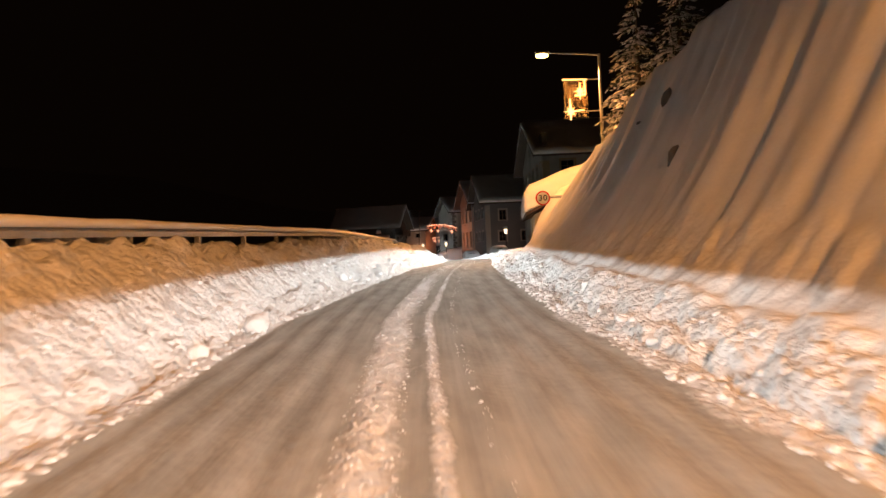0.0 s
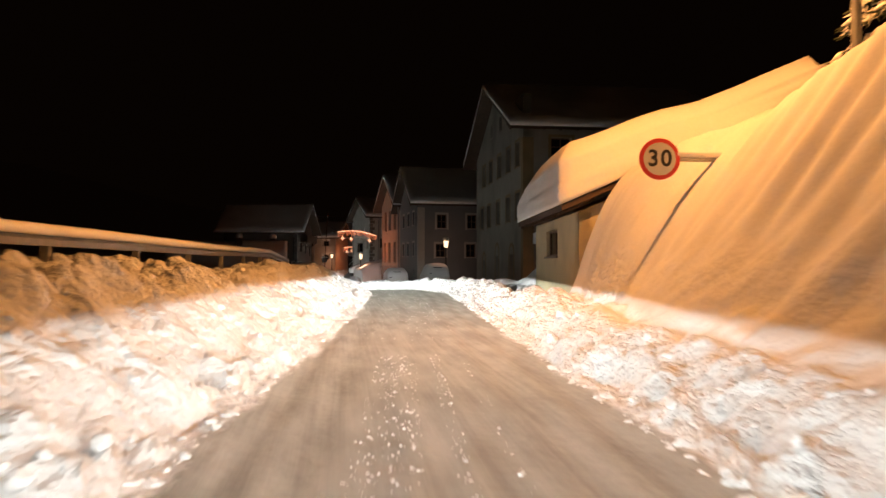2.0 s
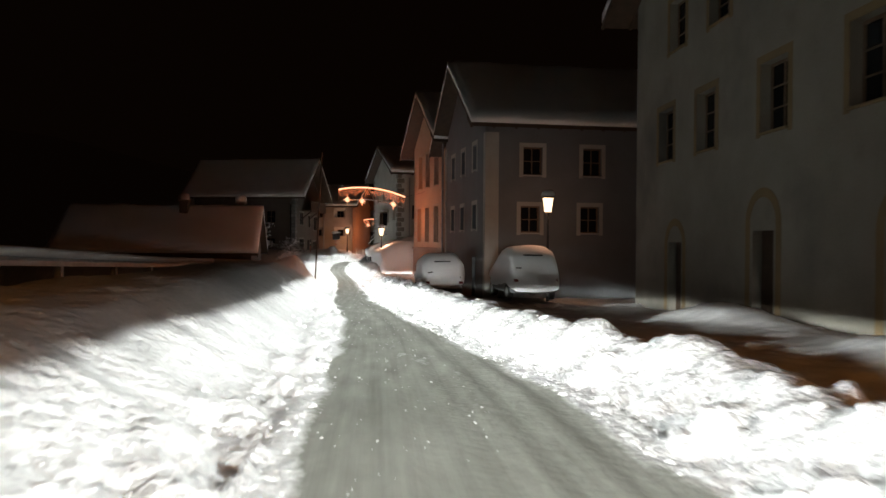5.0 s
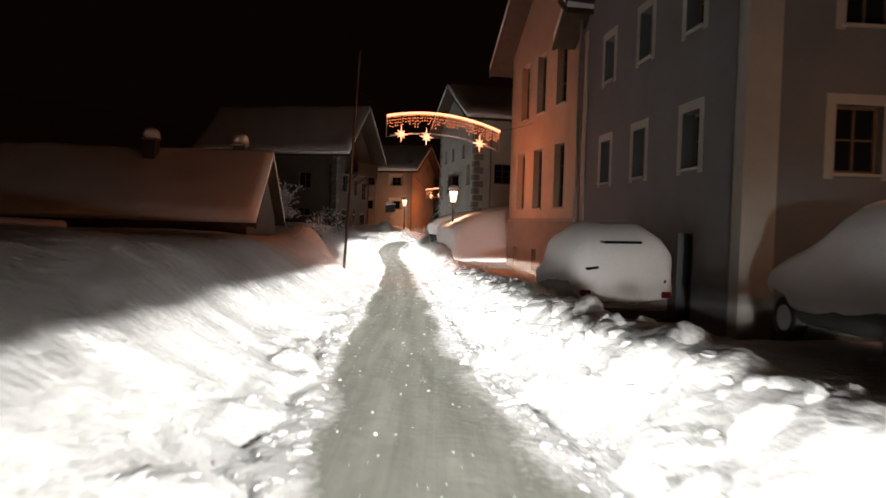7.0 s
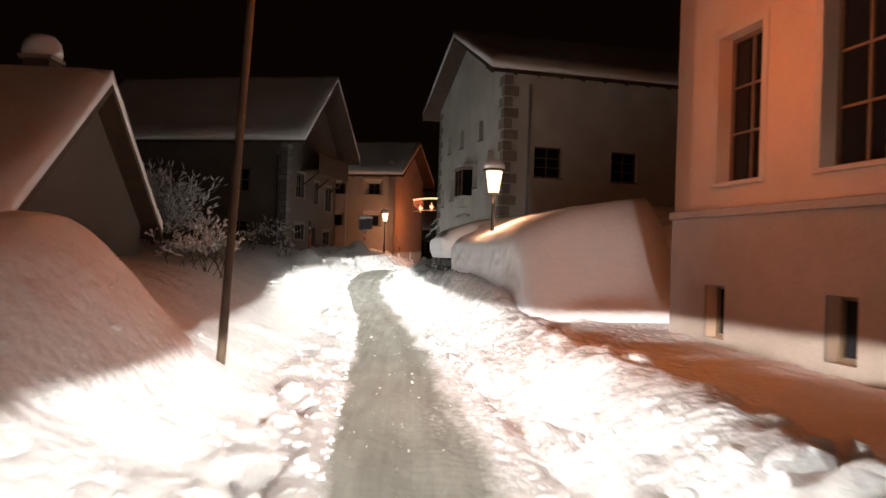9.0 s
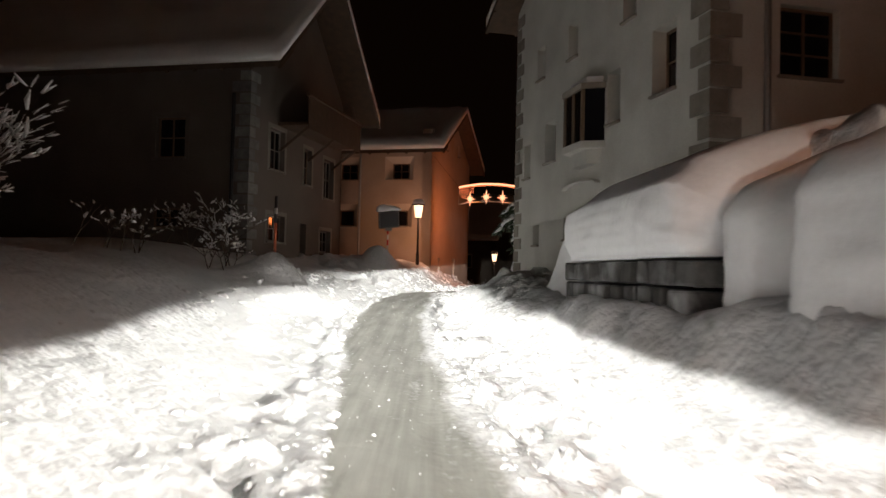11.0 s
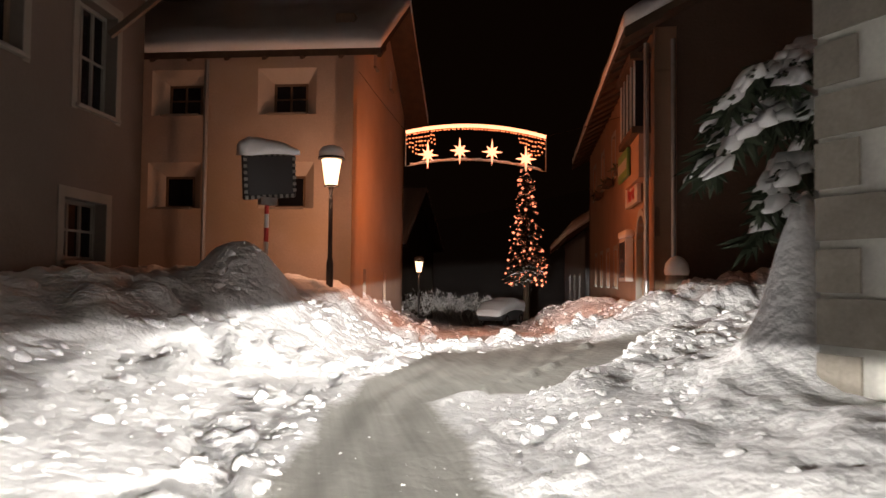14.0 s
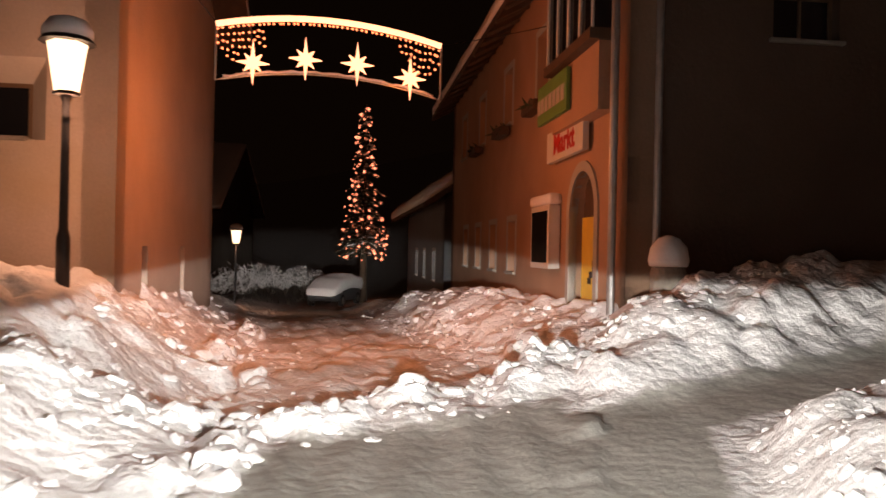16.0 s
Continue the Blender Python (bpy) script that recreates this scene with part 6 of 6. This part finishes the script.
strip(white_house, (9.3, 68.0), (0.25, 15.7), (15.7, -0.25), 0.55, 0.6, 1.2, 9.9, OCHRE_PAINT, "ochre painted corner")
strip(grey_house, (6.0, 92.5), (-0.8, 10), (10, 0.8), 0.35, 0.6, 0.4, 7.9, TRIM, "pale painted corner")


def arch_surround(parent, fr, u0, u1, z0, spring, inward, mat, w=0.22, proud=0.02, hole_top=None, fill=None):
    """A round-headed surround about a doorway, and the fill of the corners above the arch."""
    cx, r = (u0 + u1) / 2, (u1 - u0) / 2
    bm = bmesh.new()
    inner = [(u0, z0)] + [(cx - r * math.cos(math.pi * k / 16), spring + r * math.sin(math.pi * k / 16)) for k in range(17)] + [(u1, z0)]
    outer = [(u0 - w, z0)] + [(cx - (r + w) * math.cos(math.pi * k / 16), spring + (r + w) * math.sin(math.pi * k / 16)) for k in range(17)] + [(u1 + w, z0)]
    y0, y1 = -inward * proud, inward * 0.12
    vs = [[bm.verts.new((a, y, b)) for a, b in line] for line, y in ((inner, y0), (outer, y0), (outer, y1), (inner, y1))]
    n = len(inner)
    for i in range(n - 1):
        for a, b in ((0, 1), (1, 2), (2, 3), (3, 0)):
            bm.faces.new((vs[a][i], vs[a][i + 1], vs[b][i + 1], vs[b][i]))
    for i in (0, n - 1):
        bm.faces.new([v[i] for v in vs])
    bmesh.ops.transform(bm, matrix=fr, verts=bm.verts)
    part("arch_surround", bm, mat, parent)
    if hole_top:
        for sgn in (0, 1):
            bm = bmesh.new()
            arc = [(cx - r * math.cos(math.pi * k / 16), spring + r * math.sin(math.pi * k / 16)) for k in (range(0, 9) if sgn == 0 else range(8, 17))]
            poly = arc + ([(cx, hole_top), (u0, hole_top)] if sgn == 0 else [(u1, hole_top), (cx, hole_top)])
            a = [bm.verts.new((p, inward * 0.004, q)) for p, q in poly]
            b = [bm.verts.new((p, inward * 0.4, q)) for p, q in poly]
            bm.faces.new(a)
            bm.faces.new(b[::-1])
            for i in range(len(a)):
                bm.faces.new((a[i], b[i], b[(i + 1) % len(a)], a[(i + 1) % len(a)]))
            bmesh.ops.transform(bm, matrix=fr, verts=bm.verts)
            part("spandrel", bm, fill, parent)


FRQ, _ = frame_of(RW_A, RW_B)
arch_surround(quoin_house, FRQ, 4.55, 5.6, 0.6, 2.775, -1, PLASTER_WHITE, 0.14, 0.02, 3.302, PLASTER_WHITE)
FRW, _ = frame_of((9.3, 68.0), (9.55, 83.7))
for u0, u1, zt in ((2.5, 3.7, 3.35), (7.05, 8.15, 3.55), (11.9, 13.0, 3.05)):
    arch_surround(white_house, FRW, u0 + 0.0, u1 - 0.0, 1.3, zt + 0.05, -1, OCHRE_PAINT, 0.2, 0.012)


def bay_window():
    """The canted bay on the quoined house."""
    root = new("bay_window")
    root.parent = quoin_house
    out = 0.42

    def prism(z0, z1, grow=0.0, mat=None, name="", lab=""):
        b = bmesh.new()
        pts = [(4.1 - grow, 0.03), (4.35 - grow * 0.6, -out - grow), (5.4 + grow * 0.6, -out - grow), (5.65 + grow, 0.03)]
        lo = [b.verts.new((u, -y, z0)) for u, y in pts]
        hi = [b.verts.new((u, -y, z1)) for u, y in pts]
        b.faces.new(lo)
        b.faces.new(hi[::-1])
        for i in range(4):
            b.faces.new((lo[i], lo[(i + 1) % 4], hi[(i + 1) % 4], hi[i]))
        bmesh.ops.transform(b, matrix=FRQ, verts=b.verts)
        part(name, b, mat, root, lab)

    prism(4.58, 4.74, 0.06, PLASTER_WHITE, "base", "moulded base")
    prism(4.25, 4.579, -0.14, PLASTER_WHITE, "corbel")
    prism(4.741, 5.92, 0.0, GLASS, "glazing", "dark bay glazing")
    prism(5.921, 6.05, 0.07, STONE, "cornice")
    prism(6.051, 6.22, -0.1, ROOF_SNOW, "snow_cap", "snow on the bay")
    for u in (4.37, 4.87, 5.38):
        b = bmesh.new()
        box(b, u - 0.05, u + 0.05, out - 0.03, out + 0.03, 4.745, 5.915)
        bmesh.ops.transform(b, matrix=FRQ, verts=b.verts)
        part("mullion", b, WOOD_FRAME, root)


bay_window()
bm = bmesh.new()
loft(bm, [[FRQ @ Vector((5.3 - (0.98 + 0.04 * math.cos(b)) * math.cos(a), 0.07 + 0.08 * math.sin(b), 3.82 + (0.14 + 0.04 * math.cos(b)) * math.sin(a))) for b in np.arange(0, 6.2, 1.05)] for a in np.linspace(0, math.pi, 14)])
part("hood_mould", bm, PLASTER_WHITE, quoin_house)


def balcony():
    root = new("balcony")
    root.parent = left_house
    fr, _ = frame_of((-6.9, 138.8), (-5.06, 146.33))
    u0, u1, z = 1.9, 6.9, 6.35
    bm = bmesh.new()
    box(bm, u0, u1, -1.05, -0.001, z, z + 0.1)
    bmesh.ops.transform(bm, matrix=fr, verts=bm.verts)
    part("deck", bm, WOOD_DARK, root)
    n = 34
    for k in range(n):
        a = u0 + (u1 - u0) * k / n
        bm = bmesh.new()
        box(bm, a + 0.008, a + (u1 - u0) / n - 0.008, -1.07, -1.045, z - 0.12, z + 0.92)
        bmesh.ops.transform(bm, matrix=fr, verts=bm.verts)
        part("board", bm, WOOD_DARK, root)
    bm = bmesh.new()
    box(bm, u0 - 0.05, u1 + 0.05, -1.12, -1.0, z + 0.925, z + 1.0, bevel=0.01)
    bmesh.ops.transform(bm, matrix=fr, verts=bm.verts)
    part("handrail", bm, WOOD_DARK, root)
    for u in (u0 + 0.2, (u0 + u1) / 2, u1 - 0.2):
        bm = bmesh.new()
        tube(bm, (u, -1.0, z - 0.02), (u, -0.001, z - 0.8), 0.06, 0.06, 4)
        bmesh.ops.transform(bm, matrix=fr, verts=bm.verts)
        part("brace", bm, WOOD_DARK, root)


balcony()

# rough corner stones of the brown house
LW = Vector((1.84, 7.53))
quoins(left_house, (-6.9, 138.8), LW, (-LW.y, LW.x), 0.9, 7.6, 0.34, WALL_STONE)


# ---- chimneys of the barn ----
for cx, cy in ((-8.2, 115.0), (-11.7, 113.4)):
    c = new("chimney")
    c.parent = low_house
    bm = bmesh.new()
    box(bm, cx - 0.27, cx + 0.27, cy - 0.27, cy + 0.27, 4.0, 5.85, bevel=0.015)
    part("shaft", bm, PLASTER_BROWN, c)
    bm = bmesh.new()
    box(bm, cx - 0.34, cx + 0.34, cy - 0.34, cy + 0.34, 5.851, 5.93)
    part("slab", bm, STONE, c)
    bm = bmesh.new()
    lathe(bm, [(0.38, 5.931), (0.40, 6.05), (0.36, 6.25), (0.24, 6.38), (0.05, 6.42)], 14, Matrix.Translation((cx, cy, 0)))
    part("snow_cap", bm, ROOF_SNOW, c, "dome of snow", True)

# ---- pole and cables of the arches ----
bm = bmesh.new()
tube(bm, (-2.35, 107.0, 0.5), (-1.95, 107.0, 8.6), 0.05, 0.035, 10)
tagged(part("wooden_pole", bm, WOOD_DARK), "slightly leaning wooden pole beside the lane", "pole")


def cable(a, b, sag, label):
    a, b = Vector(a), Vector(b)
    bm = bmesh.new()
    for k in range(14):
        p, q = [a.lerp(b, s) - Vector((0, 0, sag * 4 * s * (1 - s))) for s in (k / 14, (k + 1) / 14)]
        tube(bm, p, q, 0.008, 0.008, 4)
    tagged(part("cable", bm, IRON), label, "cable")


cable((-2.0, 107.0, 7.2), (-0.95, 107.1, 6.4), 0.05, "thin dark cable from the wooden pole to the light arch")
cable((3.14, 107.4, 5.97), (4.35, 107.5, 6.3), 0.03, "thin dark cable from the light arch to the apricot house")
cable((-1.35, 152.4, 7.2), (-0.15, 152.6, 5.82), 0.02, "thin dark cable from the ochre house to the light arch")
cable((3.17, 151.65, 5.67), (5.5, 151.8, 6.4), 0.03, "thin dark cable from the light arch to the shop house")

# ---- garden wall under the mound ----
garden_wall = thing("garden_wall", "low dark rubble garden wall below a block of snow", "wall")
rnd = random.Random(17)
for r in range(3):
    y = 122.4 + (0.22 if r % 2 else 0)
    while y < 126.6:
        w = rnd.uniform(0.32, 0.62)
        x = float(along(CAM_X, y + w / 2)) + 2.95
        bm = bmesh.new()
        box(bm, x - 0.13 + rnd.uniform(-0.02, 0.02), x + 0.35, y + 0.012, min(y + w, 126.8) - 0.012, 1.18 + r * 0.25, 1.40 + r * 0.25 + rnd.uniform(0, 0.02), bevel=0.03)
        noisy(bm, 0.02, 3, rnd.random() * 50)
        part("stone", bm, GARDEN_STONE, garden_wall)
        y += w


def snow_mass(name, label, y0, y1, base, edge, back, face=2.8, seed=0.0, parent=None, over=0.0):
    """A cut block of snow beside the lane: a layered upright face, a rounded lip and a top that climbs away. base, edge and back give heights at y."""
    bm = bmesh.new()
    ys = np.linspace(y0, y1, max(6, int((y1 - y0) / 0.13)))
    rings = []
    for y in ys:
        y = float(y)
        end = min(y - y0, y1 - y)
        tuck = 0.3 * (1 - math.sqrt(max(0.0, 1 - (1 - min(end / 0.3, 1.0)) ** 2)))
        x0 = float(along(CAM_X, y)) + face + tuck
        zb, ze, zk = base(y), edge(y) - 0.6 * tuck, back(y) - 0.4 * tuck
        pts = [Vector((x0 + 2.6, y, zb)), Vector((x0 + 0.25, y, zb))]
        for k in range(25):
            f = k / 24
            z = zb + (ze - 0.16 - zb) * f
            layer = (0.012 * math.sin(z * 23 + 1.5 * noise.noise((y * 0.5, z, seed))) + 0.007 * math.sin(z * 53 + seed + 2 * noise.noise((y, z, seed)))) * max(0.0, 0.4 + 1.4 * noise.noise((y * 0.9, z * 1.5, seed + 6))) * (1.25 - f)
            bulge = 0.05 * noise.noise((y * 0.8, z * 1.3, seed + 4)) + 0.03 * noise.noise((y * 2.3, z * 4, seed + 8)) + 0.012 * noise.noise((y * 7, z * 9, seed + 2))
            pts.append(Vector((x0 + layer + bulge - over * math.sin(f * 2.2), y, z)))
        for dx, f in ((0.05, 0.0), (0.16, 0.10), (0.34, 0.2), (0.7, 0.42), (1.2, 0.68), (1.8, 0.88), (2.6, 1.0)):
            rise = ze + (zk - ze) * f - (0.06 if f == 0 else 0)
            pts.append(Vector((x0 + dx, y, rise + 0.08 * noise.noise((x0 + dx, y * 0.7, seed)))))
        rings.append(pts)
    loft(bm, rings)
    ob = part(name, bm, ROOF_SNOW, parent, label, True)
    return ob if parent else tagged(ob, label, "snow")


snow_mass("snow_block", "thick layered block of snow", 122.45, 126.5, lambda y: 1.935, lambda y: 2.75 - 0.1 * max(0, y - 125.6), lambda y: 3.35 - 0.3 * max(0, y - 125), 2.76, 3.0, garden_wall, 0.1)
snow_mass("snow_bank", "tall cut bank of layered snow beside the lane", 110.9, 121.35, lambda y: 0.6, lambda y: 0.9 + 1.6 * float(smooth(110.6, 113.6, y)), lambda y: 1.3 + 2.0 * float(smooth(110.6, 113.6, y)), 2.85, 11.0)
snow_mass("snow_bank", "narrow block of snow between the tall bank and the garden wall", 121.55, 122.44, lambda y: 1.0, lambda y: 2.42, lambda y: 3.3, 2.92, 17.0)
snow_mass("snow_bank", "sloping flank of snow past the end of the garden wall", 126.2, 128.9, lambda y: 0.8, lambda y: 2.7 - 0.19 * (y - 126.2) ** 2, lambda y: 3.1 - 0.24 * (y - 126.2) ** 2, 2.95, 23.0)


# ---- shop corner ----
FRS, _ = frame_of((4.58, 148.72), (9.43, 164.9))


def on_shop(bm):
    bmesh.ops.transform(bm, matrix=FRS, verts=bm.verts)
    return bm


def plate(u0, u1, z0, z1, y0, y1, bevel=0.0):
    bm = bmesh.new()
    box(bm, u0, u1, y0, y1, z0, z1, bevel=bevel)
    return on_shop(bm)


arch_surround(shop_house, FRS, 1.25, 2.5, 0.8, 3.075, -1, TRIM, 0.16, 0.03, 3.702, PLASTER_TAN)
panel = thing("door_panel", "yellow shop door panel with a dark bird emblem", "panel")
part("board", plate(1.32, 2.42, 0.9, 3.0, -0.20, -0.17), YELLOW_PAINT, panel)
bm = bmesh.new()
for k, (a, b, c, d) in enumerate(((1.72, 2.0, 2.05, 2.15), (1.66, 1.86, 2.15, 2.32), (1.92, 2.08, 1.95, 2.05))):
    box(bm, a, b, -0.166, -0.16, c, d, bevel=0.002)
part("emblem", on_shop(bm), BLACK_PAINT, panel, "dark bird-like emblem")
green = thing("hanging_sign", "green shop sign above the corner door", "sign")
part("board", plate(1.75, 3.5, 4.62, 5.28, 0.27, 0.34, 0.01), GREEN_PAINT, green)
for k in range(7):
    part("bar", plate(1.85 + k * 0.24, 2.03 + k * 0.24, 4.80, 5.05, 0.342, 0.35), TRIM, green)
white_sign = thing("shop_sign", "white shop sign with red lettering above the arched door", "sign")
part("board", plate(1.45, 3.5, 3.98, 4.5, 0.06, 0.16, 0.01), WHITE_PAINT, white_sign)
lettering("lettering", "Markt", 0.5, RED, white_sign, FRS @ Matrix.Translation((2.45, 0.166, 4.24)) @ Matrix.Rotation(radians(180), 4, "Z") @ Matrix.Rotation(radians(90), 4, "X"))
box_ = thing("notice_case", "glazed notice case with a snow cap beside the shop door", "notice case")
part("case", plate(3.05, 4.3, 2.15, 3.25, 0.02, 0.22, 0.01), WHITE_PAINT, box_)
part("pane", plate(3.15, 4.2, 2.25, 3.15, 0.222, 0.23), GLASS, box_)
part("snow_cap", plate(3.0, 4.35, 3.255, 3.45, 0.0, 0.25, 0.06), ROOF_SNOW, box_, "cushion of snow", True)
oriel = new("oriel_window")
oriel.parent = shop_house
part("frame", plate(0.45, 2.9, 5.35, 5.5, 0.002, 0.4), WOOD_DARK, oriel)
part("cornice", plate(0.4, 2.95, 6.95, 7.1, 0.002, 0.45), WOOD_DARK, oriel)
part("glazing", plate(0.5, 2.85, 5.51, 6.94, 0.002, 0.32), GLASS, oriel, "dark glazing")
for k in range(5):
    u = 0.5 + k * 0.5875
    part("mullion", plate(u - 0.04 if k else u, u + 0.04, 5.51, 6.94, 0.325, 0.36), WHITE_PAINT, oriel)
part("apron", plate(0.5, 2.85, 4.4, 5.345, 0.002, 0.25), PLASTER_TAN, oriel)
for u in (4.5, 7.6, 11.0):
    fb = thing("flower_box", "dark flower box with dry plants and snow under a window", "flower box", "flower boxes")
    part("trough", plate(u - 0.5, u + 0.5, 5.05, 5.24, 0.08, 0.3, 0.02), WOOD_DARK, fb)
    bm = bmesh.new()
    for k in range(26):
        tuft_mesh(bm, Vector((u + rnd.uniform(-0.45, 0.45), rnd.uniform(0.1, 0.28), 5.2)), Vector((rnd.uniform(-0.6, 0.6), rnd.uniform(0, 0.7), rnd.uniform(-0.6, 0.6))), rnd.uniform(0.1, 0.28), 0.03, rnd)
    tagged(part("plants", on_shop(bm), NEEDLES, fb, "withered hanging plants"), kind="stuff")


# ---- square beyond the arch ----
tree = spruce((12.0, 183.0, -0.6), 11.5, 1.75, 31, 0.2, "tall Christmas tree covered in glowing fairy lights", 0.24, 0.05, BULB, 1.0)
tree.name = "christmas_tree"
back_house, walls, inw = house("far_house", "dark gabled house behind the square", (5.0, 196.0), (9.5, 206), 12, -2, 5.5, 10.0, PLASTER_BROWN,
    row("near", (3.0, 7.0), 1.0, 2.2, 3.5, trim=TRIM), side=-1, over=0.8)
far_house, walls, inw = house("far_house", "plastered house with low snowy eaves beyond the shop", (9.9, 166.6), (14.0, 181.0), 9, -2, 4.6, 7.6, PLASTER_GREY,
    row("street", (3.0, 6.5, 10.0), 0.9, 1.2, 2.4, trim=TRIM), ridge_along=True, over=0.9)
bush((6.2, 186.0, -1.0), 2.6, 1.6, 41, 0.8, 22, "snowy shrubs at the edge of the square")
bush((9.0, 188.0, -1.0), 2.6, 1.4, 42, 0.8, 20, "snowy shrubs at the edge of the square")
bush((3.4, 184.0, -1.0), 2.2, 1.2, 43, 0.8, 18, "snowy shrubs at the edge of the square")
parked_car(pose(10.5, 181.2, -0.55, 0, 0, 145), CAR_GREY, "car buried in snow on the square", 0.0, 8)


# ---- lone snowballs on the left bank ----
for k, (sx, sy, sr) in enumerate(SNOWBALLS):
    bm = bmesh.new()
    bmesh.ops.create_icosphere(bm, subdivisions=3, radius=sr)
    noisy(bm, sr * 0.35, 1.6 / sr, k * 5.0)
    bmesh.ops.translate(bm, vec=(sx, sy, gz(sx, sy) + sr * 0.45), verts=bm.verts)
    tagged(part("snowball", bm, SNOW, None, "", True), "rounded white lump of snow lying on the bank", "snow lump", "lone snow lumps")
